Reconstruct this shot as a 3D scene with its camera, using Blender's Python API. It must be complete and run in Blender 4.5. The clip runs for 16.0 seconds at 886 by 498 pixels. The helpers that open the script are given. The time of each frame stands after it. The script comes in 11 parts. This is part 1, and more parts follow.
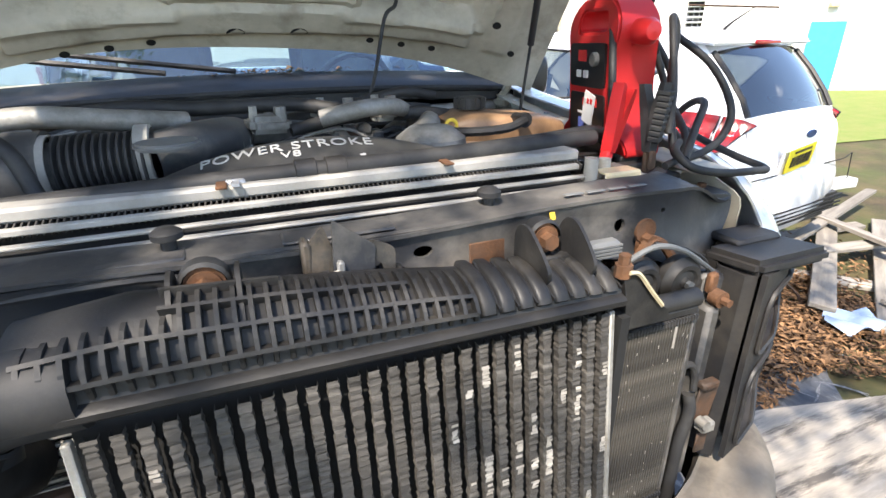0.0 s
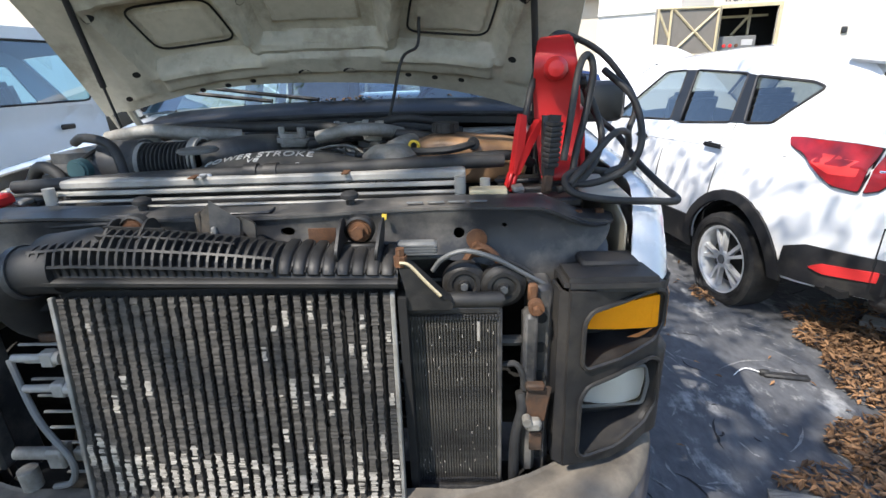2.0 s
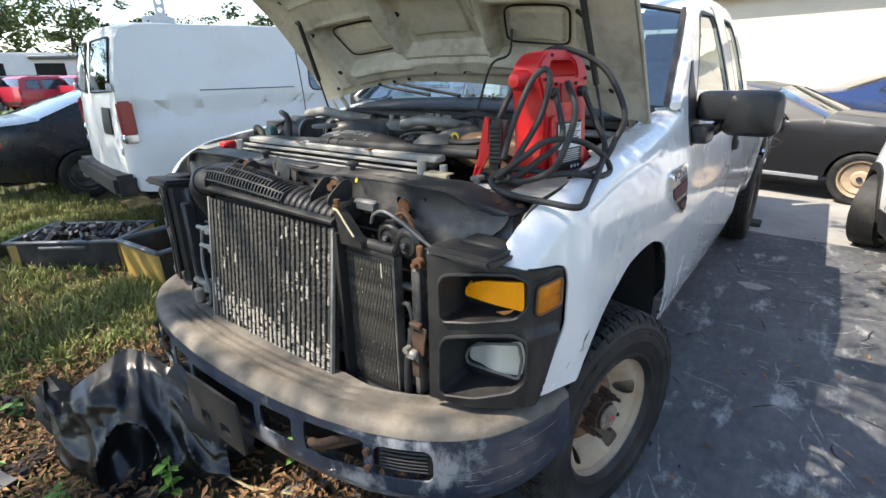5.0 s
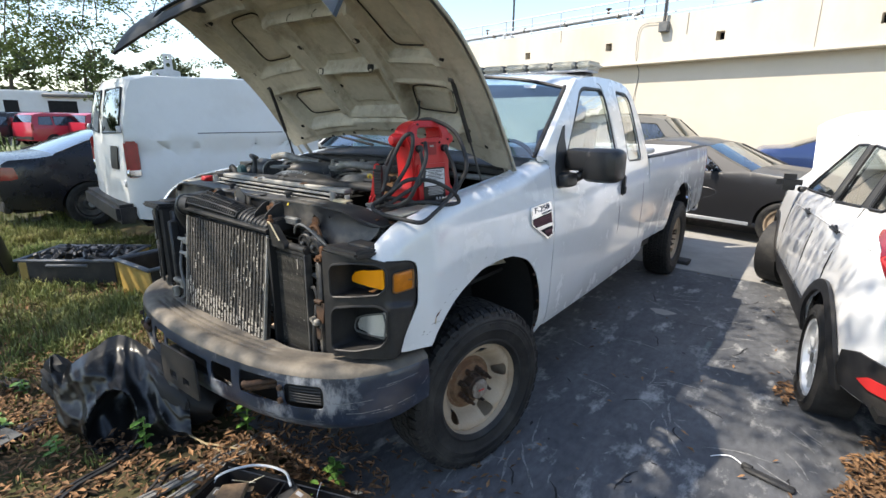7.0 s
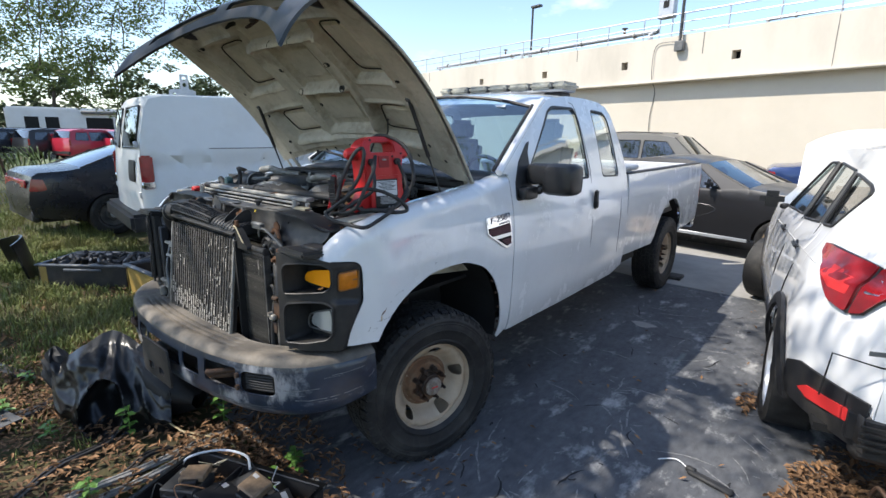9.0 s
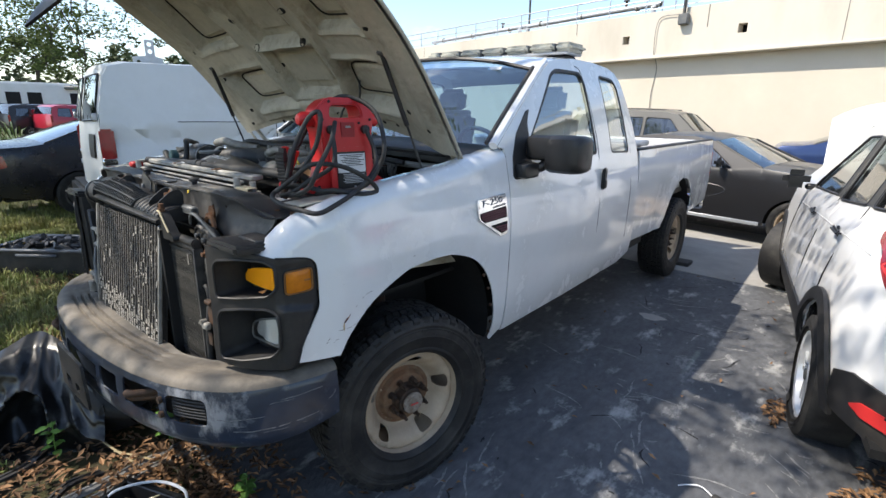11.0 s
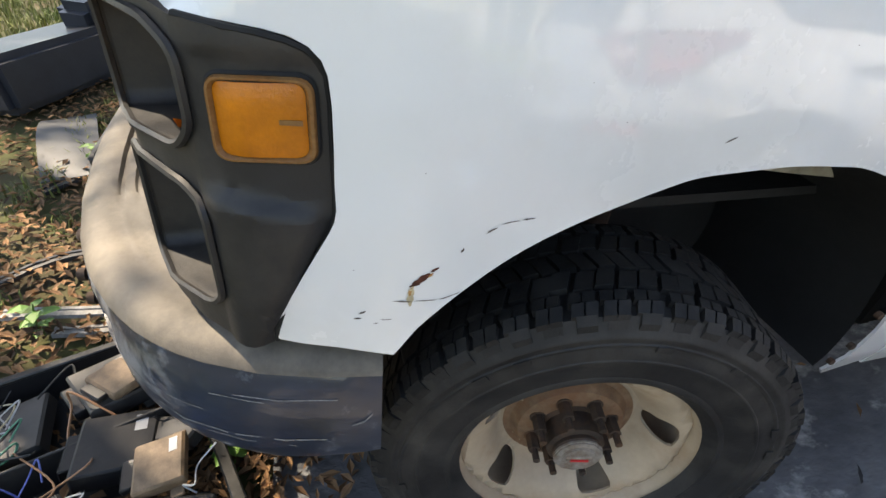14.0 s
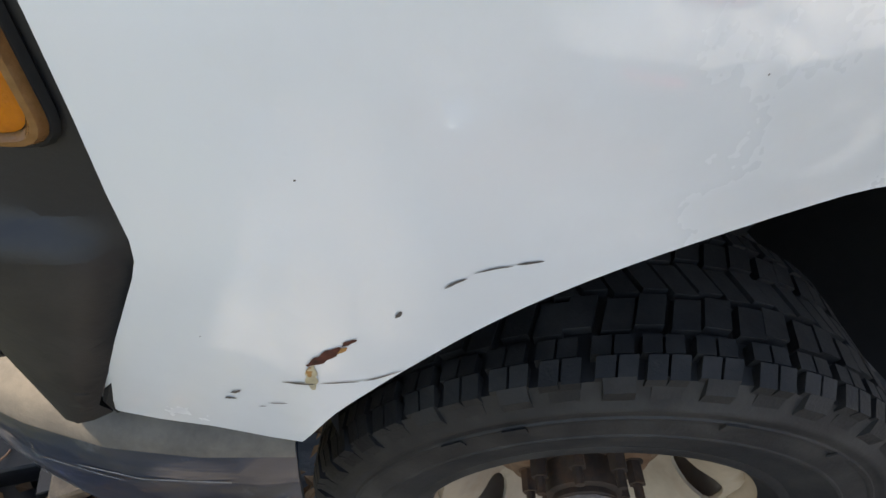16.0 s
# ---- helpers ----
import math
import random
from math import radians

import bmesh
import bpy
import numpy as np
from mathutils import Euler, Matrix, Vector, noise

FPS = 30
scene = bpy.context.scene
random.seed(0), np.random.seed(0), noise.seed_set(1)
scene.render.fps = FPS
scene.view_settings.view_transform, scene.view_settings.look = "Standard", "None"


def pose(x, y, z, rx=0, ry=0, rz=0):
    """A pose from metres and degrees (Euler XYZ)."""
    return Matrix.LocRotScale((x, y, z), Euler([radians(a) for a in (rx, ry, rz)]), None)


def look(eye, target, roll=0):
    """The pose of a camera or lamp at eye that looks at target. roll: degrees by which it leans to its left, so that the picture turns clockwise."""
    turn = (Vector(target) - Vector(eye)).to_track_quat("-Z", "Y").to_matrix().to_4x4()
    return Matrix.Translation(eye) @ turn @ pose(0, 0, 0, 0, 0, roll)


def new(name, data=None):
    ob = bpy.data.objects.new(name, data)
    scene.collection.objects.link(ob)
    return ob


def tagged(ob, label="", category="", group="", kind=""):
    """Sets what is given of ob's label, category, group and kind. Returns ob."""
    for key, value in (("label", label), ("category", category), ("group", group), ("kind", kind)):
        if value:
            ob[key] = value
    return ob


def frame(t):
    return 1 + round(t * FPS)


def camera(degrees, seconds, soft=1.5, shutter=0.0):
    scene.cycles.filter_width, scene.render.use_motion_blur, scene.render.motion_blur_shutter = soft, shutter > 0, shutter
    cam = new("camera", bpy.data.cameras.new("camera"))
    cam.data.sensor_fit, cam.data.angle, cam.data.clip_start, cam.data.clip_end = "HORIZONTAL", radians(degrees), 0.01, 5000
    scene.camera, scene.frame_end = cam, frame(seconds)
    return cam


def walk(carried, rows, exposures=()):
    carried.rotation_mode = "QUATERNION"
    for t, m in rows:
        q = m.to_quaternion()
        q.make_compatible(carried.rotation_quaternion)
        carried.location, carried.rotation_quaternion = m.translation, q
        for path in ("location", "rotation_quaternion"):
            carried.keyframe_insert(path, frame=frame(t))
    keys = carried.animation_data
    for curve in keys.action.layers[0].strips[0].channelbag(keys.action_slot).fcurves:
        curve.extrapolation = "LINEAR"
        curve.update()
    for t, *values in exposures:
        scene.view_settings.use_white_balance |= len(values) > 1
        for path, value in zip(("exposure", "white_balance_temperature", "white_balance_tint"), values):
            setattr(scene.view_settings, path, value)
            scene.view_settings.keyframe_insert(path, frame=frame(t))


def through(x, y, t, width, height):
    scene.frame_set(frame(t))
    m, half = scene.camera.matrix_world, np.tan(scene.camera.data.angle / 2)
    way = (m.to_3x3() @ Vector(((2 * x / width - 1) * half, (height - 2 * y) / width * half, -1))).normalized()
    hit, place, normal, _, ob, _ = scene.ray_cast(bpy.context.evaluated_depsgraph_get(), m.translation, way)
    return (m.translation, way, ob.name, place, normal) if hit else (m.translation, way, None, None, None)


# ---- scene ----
cam = camera(84.4, 16.0)
PATH = [
    (0, (-0.104, -1.193, 1.594), (0.574, 0.521, 0.818), -0.8),
    (0.5, (0.019, -1.405, 1.624), (0.593, 0.375, 0.918), -1.7),
    (1, (0.156, -1.405, 1.596), (0.528, 0.438, 0.913), -2.2),
    (1.5, (0.279, -1.388, 1.598), (0.404, 0.486, 0.91), -2.2),
    (2, (0.501, -1.543, 1.621), (0.409, 0.332, 0.93), -2.3),
    (2.5, (0.671, -1.586, 1.616), (0.422, 0.255, 0.877), -2.3),
    (3, (0.74, -1.43, 1.564), (0.376, 0.369, 0.77), -2.1),
    (3.5, (0.816, -1.358, 1.554), (0.246, 0.364, 0.713), -2.5),
    (3.7, (0.875, -1.35, 1.561), (0.193, 0.332, 0.72), -2.9),
    (5.8, (1.861, -1.667, 1.687), (0.625, -0.21, 1.096), 0.2),
    (6, (1.97, -1.656, 1.696), (0.732, -0.195, 1.122), 0.2),
    (6.5, (2.087, -1.715, 1.706), (0.878, -0.219, 1.158), 0.3),
    (7, (2.144, -1.832, 1.706), (0.975, -0.295, 1.185), 0.4),
    (7.5, (2.226, -1.869, 1.719), (1.063, -0.322, 1.213), 0.7),
    (8, (2.376, -1.811, 1.705), (1.173, -0.288, 1.221), 0.7),
    (8.5, (2.492, -1.781, 1.701), (1.251, -0.284, 1.235), 0.7),
    (9, (2.527, -1.774, 1.705), (1.276, -0.281, 1.248), 0.6),
    (9.5, (2.531, -1.767, 1.702), (1.284, -0.272, 1.243), 0.5),
    (10, (2.531, -1.748, 1.699), (1.301, -0.251, 1.203), 0.8),
    (10.2, (2.505, -1.718, 1.684), (1.284, -0.217, 1.174), 0.8),
    (12.3, (1.924, -0.759, 1.6), (0.601, 0.563, 0.893), 3.7),
    (12.5, (1.884, -0.719, 1.58), (0.511, 0.522, 0.822), 3.9),
    (13, (1.674, -0.634, 1.472), (0.213, 0.388, 0.567), 4.7),
    (13.5, (1.508, -0.573, 1.373), (-0.002, 0.188, 0.305), 5.5),
    (14, (1.415, -0.484, 1.289), (-0.107, 0.049, 0.106), 6.4),
    (14.5, (1.363, -0.393, 1.26), (-0.133, -0.047, -0.022), 7.0),
    (15, (1.243, -0.39, 1.194), (-0.169, -0.055, -0.182), 8.6),
    (15.5, (1.178, -0.388, 1.167), (-0.176, -0.043, -0.264), 9.0),
    (16, (1.179, -0.351, 1.195), (-0.187, 0.082, -0.199), 8.0),
]
walk(cam, [(t, look(eye, target, roll)) for t, eye, target, roll in PATH],
     exposures=[(0.0, 1.8, 7000, 13), (1.0, 1.2, 6700, 13), (2.5, 1.27, 6600, 10), (3.5, 1.5, 6700, 10), (6.0, 1.32, 7200, 10), (9.0, 0.92, 6600, 10), (12.5, 1.2, 7500, 11), (14.5, 1.75, 8400, 12), (16.0, 1.6, 8300, 12)])

# ---- light: afternoon sun from behind the left shoulder, through an oak crown ----
SUN_TO = Vector((0.50, 0.55, -1.0)).normalized()      # the way the sunlight travels
sun = new("sun", bpy.data.lights.new("sun", "SUN"))
sun.data.energy, sun.data.angle, sun.data.color = 3.8, radians(0.53), (1.0, 0.95, 0.87)
sun.matrix_basis = Matrix.Translation((0, 0, 30)) @ SUN_TO.to_track_quat("-Z", "Y").to_matrix().to_4x4()
world = bpy.data.worlds.new("sky")
scene.world = world
world.use_nodes = True
wt = world.node_tree
wt.nodes.clear()


def wnode(kind, **sets):
    n = wt.nodes.new(kind)
    for key, value in sets.items():
        n.inputs[key].default_value = value
    return n


w_sky = wnode("ShaderNodeTexSky")
w_sky.sky_type, w_sky.sun_disc = "NISHITA", False
w_sky.sun_elevation = math.asin(-SUN_TO.z)
w_sky.sun_rotation = math.atan2(-SUN_TO.x, -SUN_TO.y)
w_sky.dust_density, w_sky.ozone_density, w_sky.air_density = 0.6, 2.0, 1.0
w_co = wnode("ShaderNodeTexCoord")
w_map = wnode("ShaderNodeMapping", Scale=(1.0, 1.0, 2.6), Location=(0.35, 0.1, 0.05))
w_noise = wnode("ShaderNodeTexNoise", Scale=2.3, Detail=8.0, Roughness=0.58)
w_ramp = wnode("ShaderNodeValToRGB")
w_ramp.color_ramp.elements[0].position, w_ramp.color_ramp.elements[1].position = 0.61, 0.84
w_mix = wnode("ShaderNodeMix")
w_mix.data_type = "RGBA"
w_mix.inputs["B"].default_value = (7.6, 8.0, 8.6, 1)
w_back = wnode("ShaderNodeBackground", Strength=0.15)
w_out = wnode("ShaderNodeOutputWorld")
for a, b in ((w_co.outputs["Generated"], w_map.inputs["Vector"]), (w_map.outputs["Vector"], w_noise.inputs["Vector"]),
             (w_noise.outputs["Fac"], w_ramp.inputs["Fac"]), (w_ramp.outputs["Color"], w_mix.inputs["Factor"]),
             (w_sky.outputs["Color"], w_mix.inputs["A"]), (w_mix.outputs["Result"], w_back.inputs["Color"]),
             (w_back.outputs["Background"], w_out.inputs["Surface"])):
    wt.links.new(a, b)

# ---- materials ----
def surface(name, colour, rough=0.5, metal=0.0, var=0.12, scale=6.0, bump=0.08, fine=90.0, dirt=None, amount=0.0,
            dirt_scale=3.0, coat=0.0, tint=None, alpha=1.0, trans=0.0, ior=1.45, emit=0.0, per=0.0, stretch=(1, 1, 1), dirt_rough=0.8, lo=0.45, hi=0.7):
    """A node material: base colour varied at two scales, patches of dirt, grain as bump. per: variation from object to object."""
    m = bpy.data.materials.new(name)
    m.use_nodes = True
    nt = m.node_tree
    b = nt.nodes["Principled BSDF"]
    ln = nt.links.new
    co = nt.nodes.new("ShaderNodeTexCoord")
    mp = nt.nodes.new("ShaderNodeMapping")
    mp.inputs["Scale"].default_value = stretch
    ln(co.outputs["Object"], mp.inputs["Vector"])

    def noise_at(s, detail=5.0, r=0.6):
        n = nt.nodes.new("ShaderNodeTexNoise")
        n.inputs["Scale"].default_value, n.inputs["Detail"].default_value, n.inputs["Roughness"].default_value = s, detail, r
        ln(mp.outputs["Vector"], n.inputs["Vector"])
        return n.outputs["Fac"]

    def mix(fac, a, c, kind="MIX"):
        n = nt.nodes.new("ShaderNodeMix")
        n.data_type, n.blend_type = "RGBA", kind
        for key, v in (("Factor", fac), ("A", a), ("B", c)):
            if isinstance(v, (int, float)):
                n.inputs[key].default_value = v
            elif isinstance(v, (tuple, list)):
                n.inputs[key].default_value = (*v[:3], 1)
            else:
                ln(v, n.inputs[key])
        return n.outputs["Result"]

    def ramp(fac, p0, p1, c0=(0, 0, 0), c1=(1, 1, 1)):
        n = nt.nodes.new("ShaderNodeValToRGB")
        e = n.color_ramp.elements
        e[0].position, e[1].position, e[0].color, e[1].color = p0, p1, (*c0, 1), (*c1, 1)
        ln(fac, n.inputs["Fac"])
        return n.outputs["Color"]

    big, small = noise_at(scale), noise_at(scale * 9, 4.0)
    second = tint or tuple(c * (1 - var * 2) for c in colour)
    col = mix(ramp(big, 0.3, 0.75), colour, second)
    col = mix(var, col, ramp(small, 0.25, 0.75, (0.25, 0.25, 0.25), (1, 1, 1)), "MULTIPLY")
    if per:
        info = nt.nodes.new("ShaderNodeObjectInfo")
        geo = nt.nodes.new("ShaderNodeNewGeometry")
        add = nt.nodes.new("ShaderNodeMath")
        add.operation = "ADD"
        ln(info.outputs["Random"], add.inputs[0]), ln(geo.outputs["Random Per Island"], add.inputs[1])
        fr = nt.nodes.new("ShaderNodeMath")
        fr.operation = "FRACT"
        ln(add.outputs[0], fr.inputs[0])
        col = mix(1.0, col, ramp(fr.outputs[0], 0.0, 1.0, (1 - per,) * 3, (1 + per * 0.6,) * 3), "MULTIPLY")
    rg = nt.nodes.new("ShaderNodeMath")
    rg.operation = "MULTIPLY_ADD"
    ln(small, rg.inputs[0])
    rg.inputs[1].default_value, rg.inputs[2].default_value = 0.25 * rough, rough * 0.87
    rough_out = rg.outputs[0]
    if dirt:
        fac = mix(1.0, ramp(noise_at(dirt_scale, 7.0, 0.68), lo, hi), (amount,) * 3, "MULTIPLY")
        col = mix(fac, col, dirt)
        rr = nt.nodes.new("ShaderNodeMix")
        ln(fac, rr.inputs["Factor"]), ln(rough_out, rr.inputs["A"])
        rr.inputs["B"].default_value = dirt_rough
        rough_out = rr.outputs["Result"]
    ln(col, b.inputs["Base Color"])
    ln(rough_out, b.inputs["Roughness"])
    b.inputs["Metallic"].default_value = metal
    b.inputs["Coat Weight"].default_value, b.inputs["Coat Roughness"].default_value = coat, 0.04
    b.inputs["IOR"].default_value = ior
    b.inputs["Transmission Weight"].default_value = trans
    b.inputs["Alpha"].default_value = alpha
    if emit:
        ln(col, b.inputs["Emission Color"])
        b.inputs["Emission Strength"].default_value = emit
    if bump:
        bp = nt.nodes.new("ShaderNodeBump")
        bp.inputs["Strength"].default_value, bp.inputs["Distance"].default_value = bump, 0.004
        ln(noise_at(fine, 6.0), bp.inputs["Height"])
        ln(bp.outputs["Normal"], b.inputs["Normal"])
    return m


white_paint = surface("white_paint", (0.71, 0.715, 0.715), 0.22, var=0.03, scale=1.2, bump=0.025, fine=2.2, coat=1.0, dirt=(0.42, 0.40, 0.35), amount=0.22, dirt_scale=2.5)
white_suv = surface("white_pearl_paint", (0.76, 0.76, 0.76), 0.25, var=0.02, scale=1.0, bump=0.0, coat=0.8)
white_van = surface("old_white_paint", (0.70, 0.71, 0.70), 0.45, var=0.05, scale=1.0, bump=0.01, coat=0.15, dirt=(0.45, 0.43, 0.38), amount=0.25, dirt_scale=1.4)
primer = surface("hood_underside_paint", (0.58, 0.53, 0.42), 0.50, var=0.2, scale=4.0, bump=0.06, dirt=(0.13, 0.10, 0.065), amount=0.70, dirt_scale=5.5, lo=0.52, hi=0.74)
black_plastic = surface("weathered_black_plastic", (0.020, 0.020, 0.022), 0.52, var=0.25, scale=5.0, bump=0.12, fine=160, dirt=(0.105, 0.09, 0.07), amount=0.32, dirt_scale=6.0)
dusty_plastic = surface("dusty_black_plastic", (0.018, 0.018, 0.019), 0.50, var=0.3, scale=6.0, bump=0.15, fine=140, dirt=(0.10, 0.09, 0.075), amount=0.35, dirt_scale=7.0)
support_black = surface("dusty_black_painted_steel", (0.035, 0.037, 0.042), 0.42, var=0.25, scale=4.0, bump=0.08, dirt=(0.22, 0.20, 0.17), amount=0.6, dirt_scale=5.0)
# near black: paints the shade in gaps and holes, also colours dark parts
dark_void = surface("shade_and_part_black", (0.012, 0.012, 0.012), 0.8, var=0.3, bump=0.1)
rubber = surface("black_rubber", (0.022, 0.022, 0.023), 0.62, var=0.2, scale=10, bump=0.1, dirt=(0.10, 0.095, 0.085), amount=0.35, dirt_scale=9)
tyre_rubber = surface("tyre_rubber", (0.013, 0.013, 0.014), 0.62, var=0.3, scale=8, bump=0.15, fine=200, dirt=(0.085, 0.078, 0.068), amount=0.45, dirt_scale=7)
tread_rubber = surface("tread_rubber", (0.009, 0.009, 0.0095), 0.70, var=0.3, scale=14, bump=0.25, fine=240, dirt=(0.06, 0.055, 0.05), amount=0.35, dirt_scale=12)
wheel_paint = surface("dusty_argent_wheel", (0.46, 0.355, 0.25), 0.50, metal=0.0, var=0.14, scale=9, bump=0.05, dirt=(0.30, 0.17, 0.09), amount=0.55, dirt_scale=7, lo=0.54, hi=0.76)
wheel_rust = surface("rust_stained_wheel", (0.25, 0.15, 0.085), 0.65, var=0.3, scale=30, bump=0.1, dirt=(0.15, 0.065, 0.03), amount=0.8, dirt_scale=16, lo=0.42, hi=0.62)
rust = surface("rusty_steel", (0.17, 0.075, 0.032), 0.8, var=0.35, scale=30, bump=0.4, fine=200, dirt=(0.07, 0.04, 0.025), amount=0.8, dirt_scale=20)
rusty_dark = surface("dark_rusty_steel", (0.075, 0.050, 0.036), 0.75, metal=0.2, var=0.35, scale=25, bump=0.3, dirt=(0.16, 0.07, 0.03), amount=0.6, dirt_scale=15)
aluminium = surface("oxidised_aluminium", (0.40, 0.385, 0.355), 0.60, metal=0.2, var=0.18, scale=14, bump=0.1, dirt=(0.28, 0.26, 0.22), amount=0.5, dirt_scale=9)
cast_grey = surface("cast_aluminium", (0.40, 0.39, 0.36), 0.6, metal=0.5, var=0.25, scale=16, bump=0.3, dirt=(0.13, 0.11, 0.085), amount=0.65, dirt_scale=12)
fin_metal = surface("dusty_fin_metal", (0.130, 0.120, 0.106), 0.75, metal=0.1, var=0.45, scale=22, bump=0.45, fine=330, dirt=(0.055, 0.050, 0.045), amount=0.9, dirt_scale=9, per=0.3, stretch=(1.0, 1.0, 4.5))
fin_dark = surface("blackened_fins", (0.055, 0.052, 0.047), 0.75, metal=0.1, var=0.35, scale=30, bump=0.5, fine=380, dirt=(0.17, 0.155, 0.125), amount=0.5, dirt_scale=11)
bumper_black = surface("scuffed_black_bumper", (0.022, 0.034, 0.060), 0.33, var=0.25, scale=5, bump=0.04, coat=0.5, dirt=(0.27, 0.29, 0.32), amount=0.7, dirt_scale=3.4, lo=0.60, hi=0.70)


def rubbed(m, spots, colour, scale, lo, hi):
    """Adds rubbed patches with ragged edges round given spots (x, y, z, radius) to a material."""
    nt = m.node_tree
    ln, base = nt.links.new, nt.nodes["Principled BSDF"].inputs["Base Color"]
    col = base.links[0].from_socket
    co = nt.nodes.new("ShaderNodeTexCoord")
    for x, y, z, r in spots:
        mp = nt.nodes.new("ShaderNodeMapping")
        mp.inputs["Scale"].default_value, mp.inputs["Rotation"].default_value = (1.0, 1.0, 0.45), (0.0, 0.5, 0.3)
        ln(co.outputs["Object"], mp.inputs["Vector"])
        ns = nt.nodes.new("ShaderNodeTexNoise")
        ns.inputs["Scale"].default_value, ns.inputs["Detail"].default_value, ns.inputs["Roughness"].default_value = scale, 8.0, 0.7
        ln(mp.outputs["Vector"], ns.inputs["Vector"])
        ds = nt.nodes.new("ShaderNodeVectorMath")
        ds.operation = "DISTANCE"
        ds.inputs[1].default_value = (x, y, z)
        ln(co.outputs["Object"], ds.inputs[0])
        fall = nt.nodes.new("ShaderNodeMapRange")
        fall.inputs["From Min"].default_value, fall.inputs["From Max"].default_value = 0.0, r
        fall.inputs["To Min"].default_value, fall.inputs["To Max"].default_value = 0.22, -0.30
        ln(ds.outputs["Value"], fall.inputs["Value"])
        ad = nt.nodes.new("ShaderNodeMath")
        ad.operation = "ADD"
        ln(ns.outputs["Fac"], ad.inputs[0]), ln(fall.outputs["Result"], ad.inputs[1])
        rp = nt.nodes.new("ShaderNodeMapRange")
        rp.inputs["From Min"].default_value, rp.inputs["From Max"].default_value, rp.inputs["To Max"].default_value = lo, hi, 0.9
        ln(ad.outputs[0], rp.inputs["Value"])
        mx = nt.nodes.new("ShaderNodeMix")
        mx.data_type = "RGBA"
        mx.inputs["B"].default_value = (*colour, 1)
        ln(rp.outputs["Result"], mx.inputs["Factor"]), ln(col, mx.inputs["A"])
        col = mx.outputs["Result"]
    ln(col, base)


rubbed(bumper_black, ((0.80, -0.76, 0.64, 0.20), (0.58, -0.87, 0.56, 0.22), (0.70, -0.83, 0.725, 0.16), (0.25, -0.93, 0.56, 0.16)), (0.25, 0.26, 0.28), 17, 0.52, 0.70)
bumper_pad = surface("faded_grey_step_pad", (0.115, 0.100, 0.083), 0.68, var=0.2, scale=7, bump=0.15, dirt=(0.27, 0.23, 0.18), amount=0.6, dirt_scale=5)
red_plastic = surface("red_plastic", (0.55, 0.020, 0.022), 0.38, var=0.06, scale=6, bump=0.03, fine=260)
label_black = surface("black_label", (0.012, 0.012, 0.013), 0.35, var=0.1, bump=0.0)
label_white = surface("white_label", (0.72, 0.72, 0.72), 0.5, var=0.08, bump=0.0)
print_grey = surface("grey_print", (0.45, 0.45, 0.45), 0.5, var=0.05, bump=0.0)
print_red = surface("red_print", (0.6, 0.03, 0.03), 0.5, var=0.05, bump=0.0)
print_blue = surface("blue_print", (0.10, 0.14, 0.42), 0.5, var=0.05, bump=0.0)
amber = surface("amber_lens", (1.0, 0.36, 0.01), 0.16, var=0.05, scale=20, bump=0.35, fine=120, ior=1.49)
amber_side = surface("amber_reflector", (0.62, 0.19, 0.010), 0.22, var=0.18, scale=22, bump=0.25, fine=300)
amber_rim = surface("aged_amber_rim", (0.26, 0.14, 0.055), 0.25, var=0.45, scale=18, bump=0.3, fine=160, tint=(0.20, 0.075, 0.02))
clear_lens = surface("clear_lens", (0.95, 0.96, 0.94), 0.08, var=0.02, bump=0.12, fine=70, trans=0.92, ior=1.45)
reflector = surface("bright_reflector", (0.80, 0.80, 0.78), 0.35, metal=0.3, var=0.1, scale=10, bump=0.05)
red_lens = surface("red_lamp_lens", (0.33, 0.008, 0.012), 0.10, var=0.2, scale=16, bump=0.15, fine=140, coat=0.6)
chrome = surface("chrome", (0.80, 0.81, 0.83), 0.10, metal=1.0, var=0.05, bump=0.0)
alloy = surface("silver_alloy", (0.74, 0.75, 0.76), 0.38, metal=0.45, var=0.08, bump=0.02)
tan_tank = surface("tan_translucent_plastic", (0.40, 0.235, 0.125), 0.35, var=0.25, scale=9, bump=0.05, dirt=(0.17, 0.09, 0.05), amount=0.65, dirt_scale=6)
cream_plastic = surface("yellowed_clear_plastic", (0.62, 0.52, 0.33), 0.3, var=0.15, scale=8, bump=0.03)
grey_plastic = surface("grey_plastic", (0.14, 0.145, 0.145), 0.5, var=0.15, scale=8, bump=0.08, dirt=(0.25, 0.23, 0.2), amount=0.4)
engine_grey = surface("dusty_engine_cover", (0.060, 0.062, 0.066), 0.45, var=0.2, scale=6, bump=0.08, dirt=(0.26, 0.24, 0.20), amount=0.55, dirt_scale=5)
silver_text = surface("silver_lettering", (0.56, 0.56, 0.55), 0.4, metal=0.3, var=0.1, bump=0.0)
yellow = surface("yellow_plastic", (0.72, 0.50, 0.05), 0.5, var=0.1, bump=0.0)
yellow_bin = surface("yellow_bin_plastic", (0.42, 0.27, 0.07), 0.5, var=0.15, scale=5, bump=0.04)
blue_print_m = surface("blue_paint", (0.05, 0.32, 0.62), 0.5, var=0.08, bump=0.02)
black_paint = surface("black_car_paint", (0.010, 0.011, 0.018), 0.28, var=0.1, scale=1, bump=0.0, coat=0.25)
grey_paint = surface("dark_grey_car_paint", (0.020, 0.020, 0.022), 0.35, metal=0.2, var=0.08, scale=1, bump=0.0, coat=0.35)
